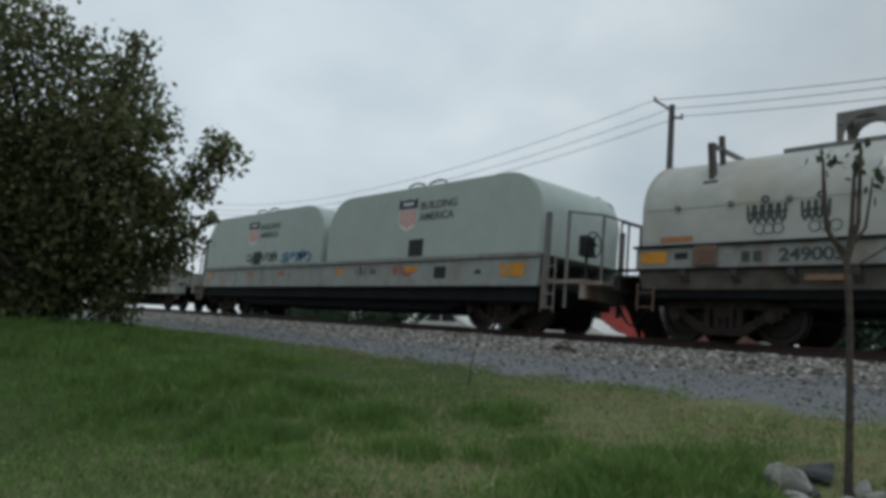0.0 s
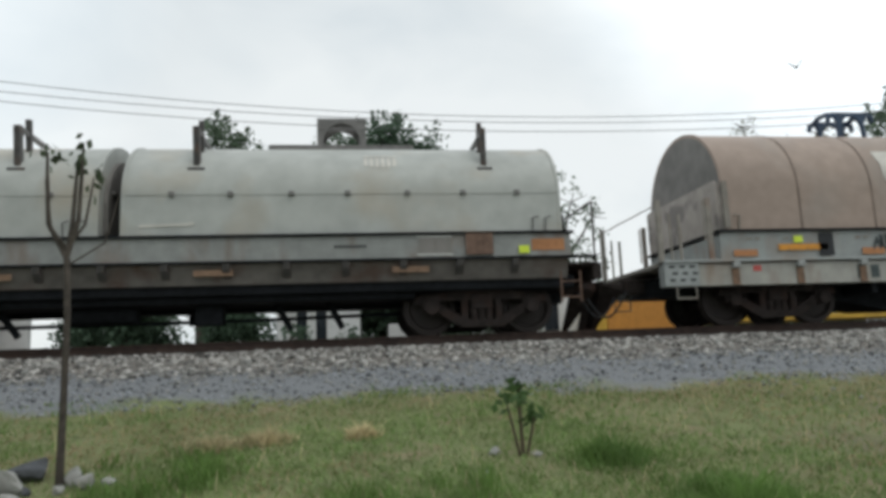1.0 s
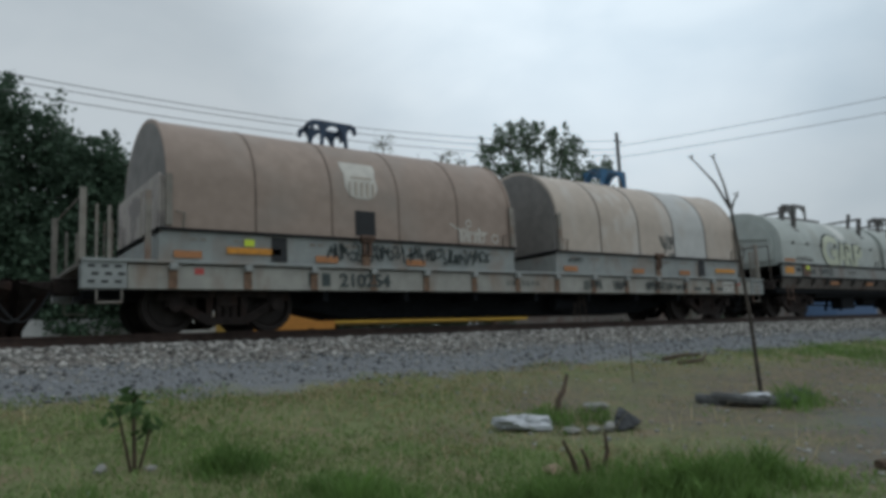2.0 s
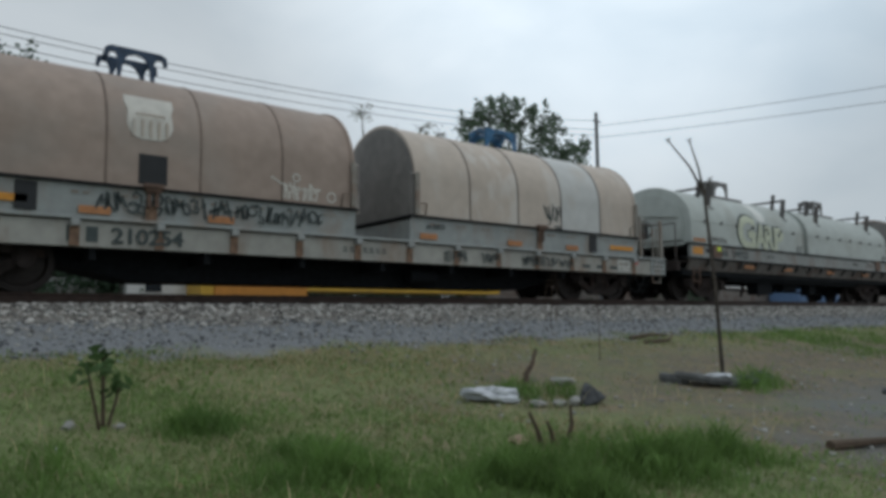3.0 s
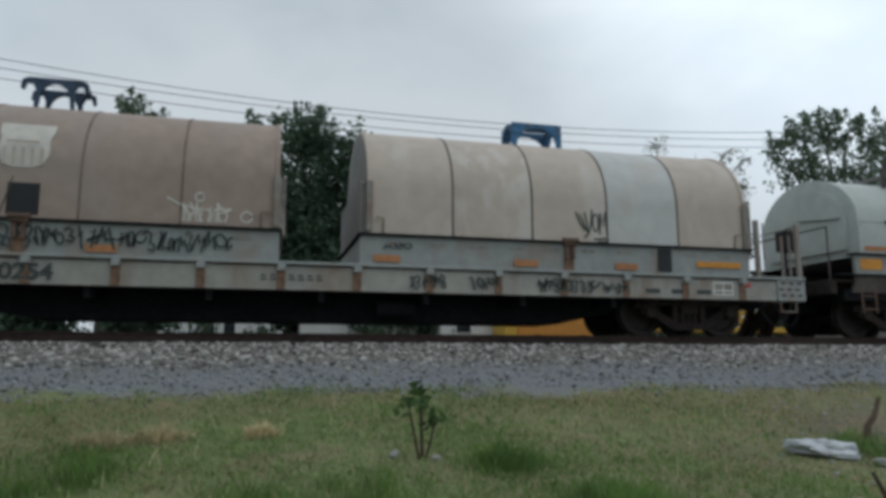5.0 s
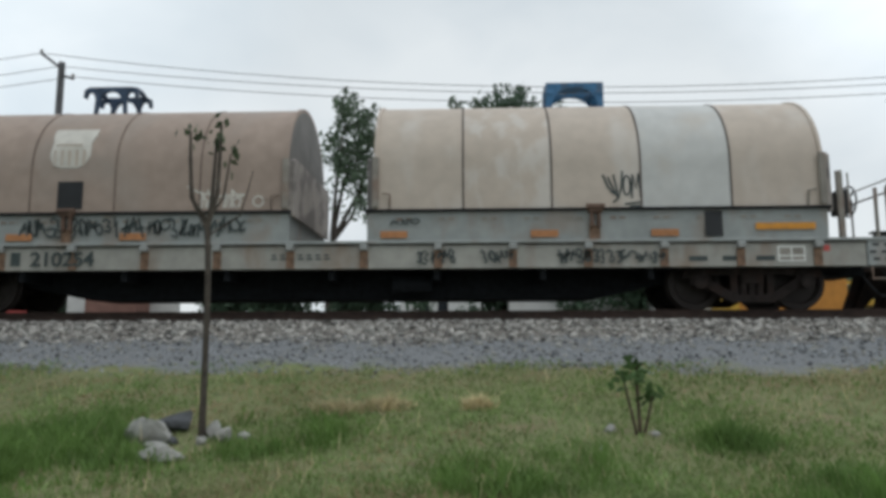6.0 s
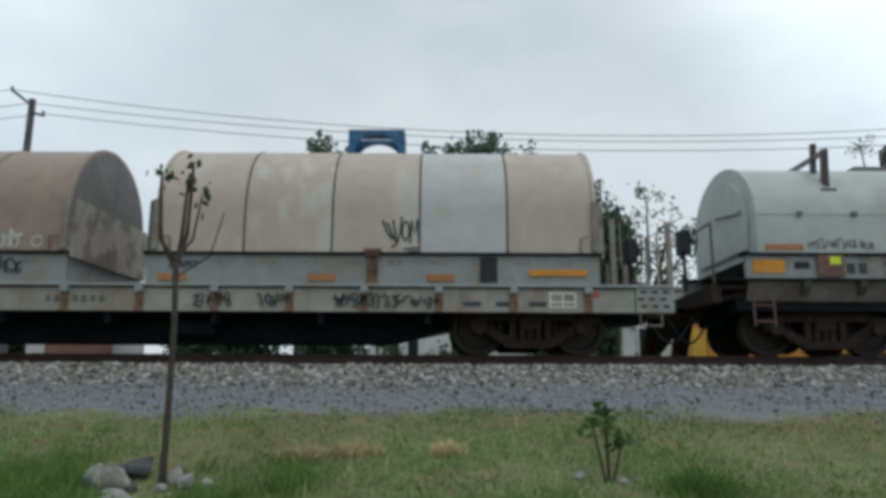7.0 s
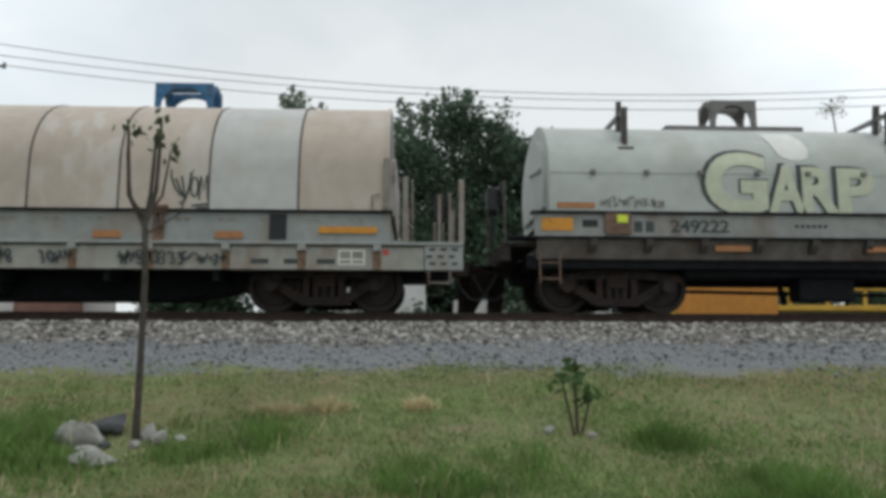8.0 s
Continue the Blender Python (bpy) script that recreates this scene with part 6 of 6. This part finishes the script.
# low skirts and backing foliage, plus unseen southern crown added to shade the grass
BIG_TREE += [(-19.5, -0.8, 5.0, 2.2), (-20.5, 0.6, 7.2, 2.2), (-20.2, 2.6, 4.6, 2.2), (-18.9, 2.4, 2.4, 1.2), (-19.4, 0.6, 2.2, 1.4), (-19.5, 4.4, 3.0, 1.4), (-13.5, -1.6, 5.6, 2.0), (-15.6, -1.6, 6.0, 2.4), (-16.8, 0.4, 4.2, 1.9), (-12.2, -3.4, 5.0, 2.0), (-17.9, 4.1, 1.7, 0.7), (-17.3, 5.2, 1.9, 0.65), (-18.4, 3.2, 1.6, 0.8), (-18.9, 2.1, 1.6, 0.9), (-17.5, 3.3, 1.6, 0.6)]
tree("large dense olive-green tree on the plot beside the track", -18.3, 4.2, BIG_TREE, 0.22, M_LEAF_OLIVE, 31, 1900, 0.15, spread=0.15, open_top=((4.5, 6.0, 8.0), (1.0, 0.6, 0.22)))

# beyond the track
BASE = 1.55
tree("slender dark green tree behind the track", -8.0, 41, [(-7.2, 41, 15.2, 1.17), (-6.4, 41, 13.8, 1.44), (-5.4, 41, 13.2, 1.35), (-7.5, 41, 12.5, 1.62), (-6.2, 41, 10.5, 2.16)], 0.3, M_LEAF_MID, 41, 240, 0.28, "trees behind the track", base=BASE, sprays=3)
tree("grey-green tree behind the track", -1.5, 40, [(-2.5, 40, 12.9, 0.97), (-0.9, 40, 13.9, 1.06), (0.5, 40, 14.3, 1.06), (1.9, 40, 13.3, 1.06), (-0.3, 40, 11.7, 1.94), (1.3, 40, 11.3, 1.76)], 0.3, M_LEAF_MID, 42, 220, 0.28, "trees behind the track", base=BASE, sprays=3)
tree("broad dark green tree behind the track", 1.8, 30, [(-0.2, 30, 9.0, 1.5), (1.7, 30, 10.9, 1.4), (3.3, 30, 9.9, 1.6), (4.7, 30, 8.5, 1.6), (0.9, 30, 7.7, 2), (3.1, 30, 7.3, 2.2), (1.7, 30, 5.1, 2.6), (4.3, 30, 5.3, 2.2), (-0.1, 30, 4.9, 2), (2.7, 30, 3.3, 2.2)], 0.35, M_LEAF_DARK, 43, 900, 0.22, "trees behind the track", base=BASE, sprays=7)
tree("dark green tree behind the track", 5.4, 28, [(6.9, 28.5, 6.6, 1.2), (7.4, 28.5, 4.6, 1.4), (4.0, 28, 4.6, 1.6), (6.2, 28, 3.2, 1.4), (4.2, 28, 2.8, 1.3), (5.0, 28, 8.5, 1.3), (6.2, 28, 7.9, 1.4), (6.9, 28, 6.6, 1.3), (5.6, 28, 6.0, 2), (6.2, 28, 3.9, 1.8)], 0.3, M_LEAF_DARK, 44, 950, 0.22, "trees behind the track", base=BASE, sprays=7)
tree("bushy dark green tree behind the track", -8.6, 29, [(-8.8, 29, 7.0, 1.1), (-8.0, 29, 6.2, 1.2), (-9.3, 29, 5.4, 1.4), (-7.9, 29, 4.4, 1.5), (-8.8, 29, 3.2, 1.5)], 0.2, M_LEAF_DARK, 50, 700, 0.22, "trees behind the track", base=BASE, sprays=5)
tree("half-bare grey-green tree behind the track", 9.0, 31, [(8.6, 31, 8.5, 0.9), (9.4, 31, 9.5, 0.9), (10.4, 31, 8.6, 1), (11.4, 31, 7.9, 0.9), (9.8, 31, 6.5, 1.6), (10.9, 31, 5.7, 1.5), (8.9, 31, 4.9, 1.4)], 0.22, M_LEAF_MID, 45, 130, 0.2, "trees behind the track", base=BASE)
tree("nearly bare yellowish tree behind the track", 22.0, 34, [(21.3, 34, 13.3, 0.9), (23.8, 34, 12.3, 0.9), (25.6, 34, 13.1, 0.8), (27.0, 34, 12.9, 0.8), (22.4, 34, 11.0, 1.2), (25.9, 34, 11.2, 1.4)], 0.2, M_LEAF_DRY, 46, 100, 0.18, "trees behind the track", base=BASE)
tree("tall grey-green tree behind the track", 40, 40, [(34.9, 40, 15.5, 1.5), (36.6, 40, 16.9, 1.4), (38.4, 40, 17.7, 1.3), (40.2, 40, 17.1, 1.5), (42.8, 40, 17.3, 1.4), (44.6, 40, 15.9, 1.4), (46.9, 40, 15.3, 1.4), (37.2, 40, 14.2, 2.4), (41.2, 40, 14.3, 2.4), (45.1, 40, 13.5, 2.2), (40.2, 40, 11.2, 3.4)], 0.4, M_LEAF_MID, 47, 150, 0.30, "trees behind the track", base=BASE, sprays=7)
tree("yellowish half-bare tree behind the track", 31.0, 42, [(29.8, 42, 12.5, 1.5), (31.8, 42, 12.1, 1.6), (30.5, 42, 10.3, 2.2)], 0.25, M_LEAF_DRY, 48, 200, 0.26, "trees behind the track", base=BASE)
tree("small green tree behind the track", -20.5, 33, [(-20.2, 33, 6.3, 1.2), (-19.1, 33, 6.7, 1.2), (-19.6, 33, 5.1, 1.6)], 0.2, M_LEAF_MID, 49, 260, 0.24, "trees behind the track", base=BASE)


def bushes():
    rng = random.Random(12)
    for k in range(50):
        x = -60 + 2.5 * k + rng.uniform(-0.8, 0.8)
        if 8.5 < x < 12.5 or -16.5 < x < -11 or x > 46:
            continue
        y = 29 + rng.uniform(-0.5, 2.5)
        if -3.2 < x < 1.2:
            y = 25.0
        bl = [(x + rng.uniform(-1.2, 1.2), y, 2.9 + rng.uniform(-0.7, 1.0), rng.uniform(0.8, 1.25)) for j in range(6)]
        if y == 25.0:
            bl = [(x + rng.uniform(-0.5, 0.5), y, 2.2 + rng.uniform(-0.2, 0.3), 0.55) for j in range(2)]
        tree("dark green bush behind the track", x, y, bl, 0.08, M_LEAF_DARK, 100 + k, 620, 0.2, "bushes behind the track", "bush", base=BASE)


bushes()


def sapling_leafy():
    x, y, z = -2.26, 6.22, gz(-2.26, 6.22)
    t = thing("sapling", "thin leafy sapling with four upright shoots among stones", "sapling")
    f = Vector((-2.31, 6.3, 2.45))
    bm = tube(bmesh.new(), [(x, y, z - 0.03), (x + 0.005, y, z + 0.7), (x - 0.01, y + 0.03, z + 1.4), f], [0.034, 0.028, 0.026, 0.028], 9)
    part("trunk", bm, M_BARK, t, smooth=50)
    tips = []
    for dx, dy, low, tz, r in ((-0.22, 0.05, 0.0, 3.40, 0.023), (-0.17, -0.08, 0.08, 3.12, 0.016), (0.03, 0.06, 0.05, 3.32, 0.022), (0.11, -0.05, 0.02, 3.43, 0.022), (0.16, 0.08, 0.10, 3.18, 0.014), (0.37, 0.10, -0.06, 3.02, 0.009)):
        top = Vector((f.x + dx, f.y + dy, tz))
        st = f + Vector((0, 0, low))
        bend = st.lerp(top, 0.35) + Vector((dx * 0.42, 0, -0.02))
        high = st.lerp(top, 0.72) + Vector((dx * 0.20, 0, 0))
        part("shoot", tube(bmesh.new(), [st, bend, high, top], [r, r * 0.9, r * 0.75, r * 0.5], 7), M_BARK, t, smooth=50)
        tips.append(top)
    # wilted leaves that hang from the tips
    rng = np.random.default_rng(3)
    pts = [np.array(tips[k])[None] + rng.normal(size=(c, 3)) * sd + (ox, 0, oz) for k, c, sd, ox, oz in
           ((0, 9, (0.06, 0.05, 0.025), -0.01, 0.0), (0, 5, (0.03, 0.03, 0.05), 0.11, -0.10), (2, 10, (0.05, 0.05, 0.08), 0.03, -0.06), (3, 8, (0.04, 0.04, 0.05), 0.0, -0.02), (4, 7, (0.03, 0.03, 0.09), 0.03, 0.0))]
    v, faces = leaf_cloud(np.concatenate(pts), 0.10, 4, 1.2)
    part("leaves", joined("leaves", v, faces, [M_LEAF_WILT]), parent=t, label="small drooping green leaves")


sapling_leafy()


def sapling_bare():
    x, y = 10.13, 5.84
    z = gz(x, y)
    t = thing("sapling", "thin bare sapling forking into two shoots beside a slab", "sapling")
    f = Vector((10.03, 5.95, 3.37))
    part("trunk", tube(bmesh.new(), [(x, y, z - 0.03), (x - 0.03, y + 0.03, z + 1.2), f], [0.032, 0.027, 0.022], 8), M_BARK, t, smooth=50)
    for a, h in ((0.50, 0.90), (0.18, 0.86), (-0.10, 0.22)):
        top = f + Vector((-0.5 * a, 0.86 * a, h))
        part("shoot", tube(bmesh.new(), [f, f.lerp(top, 0.5) + Vector((0.06 * a, -0.1 * a, 0)), top], [0.022, 0.016, 0.010], 6), M_BARK, t, smooth=50)
        bm = bmesh.new()
        for dx, dy, dz in ((-0.05, 0.03, 0.05), (0.03, -0.02, 0.08), (0.05, 0.04, 0.02), (-0.02, -0.04, 0.07)):
            d = Vector((dx, dy, dz))
            tube(bm, [top - d * 0.3, top + d * 0.6, top + d - Vector((0, 0, 0.03))], [0.011, 0.009, 0.006], 5)
        part("twig", bm, M_BARK, t)


sapling_bare()


def leafy_plant():
    x, y, z = 1.55, 6.33, gz(1.55, 6.33)
    t = thing("leafy_plant", "young broad-leaved plant with three stems", "plant")
    tips = []
    for dx, dy, h in ((-0.14, 0.0, 0.52), (0.0, 0.05, 0.60), (0.11, -0.03, 0.36), (-0.04, -0.05, 0.48)):
        top = Vector((x + dx, y + dy, z + h))
        part("stem", tube(bmesh.new(), [(x + dx * 0.2, y, z - 0.02), (x + dx * 0.7, y + dy, z + h * 0.6), top], [0.014, 0.011, 0.007], 6), M_TWIG, t, smooth=50)
        tips.append(top)
    rng = np.random.default_rng(7)
    pts = np.concatenate([np.array(p)[None] + rng.normal(size=(12, 3)) * (0.06, 0.05, 0.05) for p in tips])
    v, f = leaf_cloud(pts, 0.12, 6, 0.4)
    part("leaves", joined("leaves", v, f, [M_LEAF_FRESH]), parent=t, label="broad green leaves")


leafy_plant()


# ---- poles, wires and what stands beyond the track ----
M_POLE = material("weathered_grey_pole_wood", (0.11, 0.11, 0.115), 0.85, grain=8, amount=0.25, bump=0.3)
M_WIRE = material("dark_wire", (0.10, 0.105, 0.11), 0.6, bump=0.0)
M_WALL = material("white_rendered_wall", (0.62, 0.63, 0.62), 0.85, grain=3, amount=0.08, stain=(0.4, 0.39, 0.36), stain_amount=0.4, stain_scale=0.8, streak=2, bump=0.1)
M_BRICKRED = material("red_brown_rendered_wall", (0.20, 0.11, 0.09), 0.85, grain=3, amount=0.15, bump=0.15)
M_MACHINE = material("yellow_machine_paint", (0.58, 0.36, 0.05), 0.5, grain=4, amount=0.1, stain=(0.25, 0.15, 0.05), stain_amount=0.4, stain_scale=2, bump=0.05)
M_AMBER = material("orange_machine_paint", (0.50, 0.22, 0.04), 0.5, grain=4, amount=0.12, bump=0.05)
M_GLASS = material("dark_window_glass", (0.02, 0.025, 0.03), 0.1, bump=0.0)
M_ROOF = material("dull_grey_metal_roof", (0.22, 0.22, 0.22), 0.6, grain=4, amount=0.15, bump=0.1)
M_BLUEBOX = material("blue_container_paint", (0.10, 0.17, 0.30), 0.6, grain=3, amount=0.12, bump=0.1)


def pole_west():
    x, y, top = -16.5, 27.1, 12.75
    p = thing("utility_pole", "wooden utility pole with slanted cross arms", "utility pole", "utility poles")
    part("shaft", bar(bmesh.new(), (x, y, BASE), (x, y, top), 0.17, 12, 0.13), M_POLE, p, smooth=40)
    bm = beam(bmesh.new(), (x - 0.85, y - 0.05, top + 0.38), (x, y - 0.1, top - 0.25), 0.08, 0.1)
    part("cross_arm", bm, M_POLE, p)
    part("cross_arm", beam(bmesh.new(), (x, y - 0.1, top - 0.55), (x + 0.6, y - 0.1, top - 0.75), 0.07, 0.09), M_POLE, p)
    for q in ((x - 0.85, y - 0.05, top + 0.38), (x + 0.55, y - 0.1, top - 0.7)):
        part("insulator", bar(bmesh.new(), q, (q[0], q[1], q[2] + 0.16), 0.06, 8), M_DARK_END, p)


def pole_east():
    x, y = 33.4, 26.8
    p = thing("utility_pole", "slender grey utility pole", "utility pole", "utility poles")
    part("shaft", bar(bmesh.new(), (x, y, BASE), (x, y, 13.75), 0.14, 10, 0.10), M_POLE, p, smooth=40)
    part("cross_arm", beam(bmesh.new(), (x - 0.35, y - 0.06, 13.2), (x + 0.35, y - 0.06, 13.2), 0.06, 0.08), M_POLE, p)


def wire(a, b, sag, r=0.016):
    a, b = Vector(a), Vector(b)
    pts = [a.lerp(b, k / 24) - Vector((0, 0, 4 * sag * (k / 24) * (1 - k / 24))) for k in range(25)]
    tagged(part("overhead_wire", tube(bmesh.new(), pts, [r] * 25, 5), M_WIRE), "thin dark overhead wire between poles", "wire", "overhead wires")


pole_west()
pole_east()
wire((-17.35, 27.05, 13.15), (33.1, 26.8, 13.2), 1.9)
wire((-16.5, 27.0, 12.55), (33.4, 26.8, 12.7), 1.6)
wire((-15.95, 27.0, 12.1), (33.7, 26.8, 12.4), 1.6)
wire((-17.35, 27.05, 13.15), (-66, 27.2, 12.8), 1.7)
wire((-16.5, 27.0, 12.55), (-66, 27.2, 12.3), 1.7)
wire((-15.95, 27.0, 12.1), (-66, 27.2, 11.9), 1.7)
wire((33.4, 26.7, 12.9), (44, -8, 13.0), 0.5)
wire((33.4, 26.7, 12.2), (44, -8, 11.9), 0.4)


def house(name, label, x0, x1, y0, y1, h, wall, windows=(), roof=True):
    b = thing(name, label, "building", "buildings behind the track")
    part("wall", box(bmesh.new(), x0, x1, y0, y1, BASE - 0.1, BASE + h, 0.02), wall, b)
    if roof:
        part("roof", box(bmesh.new(), x0 - 0.25, x1 + 0.25, y0 - 0.25, y1 + 0.25, BASE + h, BASE + h + 0.15, 0.02), M_ROOF, b)
    for x, z, w, t in windows:
        win = part("window", box(bmesh.new(), x, x + w, y0 - 0.03, y0 + 0.02, BASE + z, BASE + z + t), M_GLASS, b)
        bm = bmesh.new()
        for q in (x - 0.05, x + w):
            box(bm, q, q + 0.05, y0 - 0.06, y0 - 0.01, BASE + z, BASE + z + t)
        box(bm, x - 0.05, x + w + 0.05, y0 - 0.06, y0 - 0.01, BASE + z + t, BASE + z + t + 0.05)
        part("frame", bm, M_WHITE, win)
    return b


house("white_house", "low white rendered house with dark windows", -2.5, 0.5, 26.2, 32, 2.6, M_WALL, ((-1.8, 0.9, 0.4, 1.2), (-1.1, 0.9, 0.4, 1.2)))
house("white_house", "white rendered house with a flat roof", 6.9, 9.5, 26.5, 31, 3.4, M_WALL, ((7.5, 1.0, 0.6, 1.0),))
house("garden_wall", "low white rendered garden wall", -15.7, -11.3, 27.2, 27.5, 2.5, M_WALL, (), False)
house("red_shed", "red-brown rendered shed behind the track", -14.1, -12.2, 25.6, 26.8, 2.4, M_BRICKRED, ())
house("garden_wall", "low white rendered garden wall", 1.6, 6.2, 27.4, 27.7, 1.5, M_WALL, (), False)
house("garden_wall", "dull grey-brown low wall behind the track", 24.0, 90.0, 28.0, 28.3, 2.0, M_LOWER, (), False)


def yellow_trailer():
    t = thing("yellow_trailer", "yellow and orange flatbed trailer with a rail frame", "trailer")
    part("body", box(bmesh.new(), 9.5, 13.2, 25.0, 27.0, BASE + 0.6, BASE + 2.15, 0.04), M_AMBER, t, "orange box body")
    part("panel", box(bmesh.new(), 9.0, 9.5, 25.05, 27.0, BASE + 0.5, BASE + 1.9, 0.03), M_MACHINE, t)
    part("bed", box(bmesh.new(), 13.2, 23.5, 25.0, 27.0, BASE + 1.05, BASE + 1.25, 0.02), M_MACHINE, t, "yellow flat bed")
    for k in range(8):
        x = 13.6 + 1.4 * k
        part("post", box(bmesh.new(), x, x + 0.1, 25.0, 25.1, BASE + 1.25, BASE + 1.85), M_MACHINE, t)
    part("rail", box(bmesh.new(), 13.2, 23.5, 25.0, 25.1, BASE + 1.78, BASE + 1.9, 0.01), M_MACHINE, t)
    for x in (10.3, 12.2, 20.5, 22.0):
        part("wheel", bar(bmesh.new(), (x, 25.0, BASE + 0.45), (x, 25.3, BASE + 0.45), 0.45, 18), M_BLACK, t)


yellow_trailer()


def parked_car(x, y, mat, label):
    c = thing("parked_car", label, "car", "parked cars", at=(x, y, BASE))
    bm = extrude(bmesh.new(), [(-2.1, 0.35), (-2.15, 0.75), (-1.3, 0.95), (-0.75, 1.42), (0.75, 1.46), (1.45, 1.0), (2.1, 0.85), (2.15, 0.35)], -0.82, 0.82, "y")
    bmesh.ops.bevel(bm, geom=bm.edges[:], offset=0.06, segments=2, affect="EDGES")
    part("body", bm, mat, c, smooth=40)
    bm = extrude(bmesh.new(), [(-1.15, 0.98), (-0.7, 1.36), (-0.05, 1.38), (-0.05, 0.98)], -0.835, 0.835, "y")
    extrude(bm, [(0.05, 0.98), (0.05, 1.38), (0.7, 1.38), (1.2, 1.0)], -0.835, 0.835, "y")
    part("window", bm, M_GLASS, c)
    for q in (-1.35, 1.35):
        for s in (-1, 1):
            part("wheel", bar(bmesh.new(), (q, s * 0.84, 0.32), (q, s * 0.62, 0.32), 0.32, 18), M_BLACK, c)


parked_car(-18.6, 23.8, M_WHITE, "white parked car behind the track")
parked_car(5.2, 33.0, M_WHITE, "white parked car behind the track")
parked_car(-26.5, 24.2, M_WALL, "pale parked car behind the track")
house("red_stall", "small red painted stall", -19.3, -17.6, 26.6, 28.2, 2.2, M_RED, ())


def container(x0, x1, y0, mat, label):
    c = thing("container", label, "container")
    part("body", box(bmesh.new(), x0, x1, y0, y0 + 2.4, BASE, BASE + 2.5, 0.03), mat, c)
    me = mesh_of(box(bmesh.new(), -0.12, 0.12, -0.04, 0.01, 0.1, 2.4), mat)
    for k in range(int((x1 - x0) / 0.5) - 1):
        part("rib", me, parent=c, at=(x0 + 0.4 + 0.5 * k, y0, BASE))


container(55.5, 62.5, 25.5, M_BLUEBOX, "blue corrugated container behind the track")


def street_lamp():
    t = thing("street_lamp", "street lamp with a curved arm behind the track", "street lamp")
    x, y = -24.0, 34
    part("pole", bar(bmesh.new(), (x, y, BASE), (x, y, 9.6), 0.09, 8, 0.06), M_POLE, t)
    part("arm", tube(bmesh.new(), [(x, y, 9.6), (x - 0.3, y, 10.2), (x - 1.0, y, 10.6), (x - 1.3, y, 10.7)], [0.05] * 4, 6), M_POLE, t)
    part("lamp_head", box(bmesh.new(), x - 1.8, x - 1.2, y - 0.12, y + 0.12, 10.65, 10.8, 0.03), M_BRACKET, t)


street_lamp()


# ---- a bird over the train ----
def build_bird():
    b = thing("bird", "small dark bird in flight", "bird")
    bm = bmesh.new()
    tube(bm, [(-0.15, 0, 0), (-0.07, 0, 0.0), (0, 0, 0.01), (0.09, 0, 0.02), (0.14, 0, 0.03), (0.17, 0, 0.025)], [0.01, 0.035, 0.045, 0.038, 0.024, 0.005], 8)
    part("body", bm, M_BLACK, b, smooth=60)
    wings = []
    for s in (-1, 1):
        bm = bmesh.new()
        pts = [(0.07, 0), (0.08, s * 0.13), (0.02, s * 0.28), (-0.04, s * 0.25), (-0.06, s * 0.1), (-0.05, 0)]
        top = [bm.verts.new((p, q, 0.008)) for p, q in pts]
        low = [bm.verts.new((p, q, -0.004)) for p, q in pts]
        bm.faces.new(top)
        bm.faces.new(low[::-1])
        for k in range(6):
            bm.faces.new((top[k], low[k], low[(k + 1) % 6], top[(k + 1) % 6]))
        wings.append((part("wing", bm, M_BLACK, b, at=(0, s * 0.04, 0.03)), s))
    part("tail", extrude(bmesh.new(), [(-0.13, -0.005), (-0.25, -0.01), (-0.25, 0.0), (-0.13, 0.008)], -0.04, 0.04, "y"), M_BLACK, b)
    return b, wings


BIRD, WINGS = build_bird()
BIRD_FAR, WINGS_FAR = build_bird()


def bird_motions():
    rows = [(0.0, 17.0, 6.5), (0.9, 14.9, 8.72), (1.1, 14.5, 9.32), (1.3, 14.55, 10.07), (1.4, 14.7, 10.58), (1.5, 15.2, 11.18), (1.8, 17.1, 13.41), (2.2, 19.7, 16.8), (3.3, 27.0, 26.0), (8.0, 60.0, 60.0)]
    walk(BIRD, [(t, pose(x, 20, z + EYE_Z, 0, -25, 40)) for t, x, z in rows])
    rows = [(0.0, 20.0, 4.0), (3.3, 29.0, 10.2), (4.3, 34.2, 11.8), (4.5, 36.2, 12.45), (4.7, 37.0, 13.05), (4.9, 37.6, 13.7), (5.2, 39.0, 15.5), (8.0, 60.0, 40.0)]
    walk(BIRD_FAR, [(t, pose(x, 30, z + EYE_Z, 0, -20, 30)) for t, x, z in rows])
    for w, s in WINGS + WINGS_FAR:
        walk(w, [(0.1 * k, pose(0, s * 0.04, 0.03, s * (25 + 35 * math.sin(0.1 * k * 2 * math.pi * 3.1)), 0, 0)) for k in range(81)])


def motions():
    times = [0.25 * k for k in range(33)]
    for car, u in CARS:
        walk(car, [(t, pose(u + gone(t), TRACK_Y, RAIL_Z)) for t in times])
    spin = [0.125 * k for k in range(65)]
    for w, x in WHEELSETS:
        walk(w, [(t, pose(x, 0, WHEEL_R, 0, math.degrees(gone(t) / WHEEL_R), 0)) for t in spin])
    bird_motions()


motions()
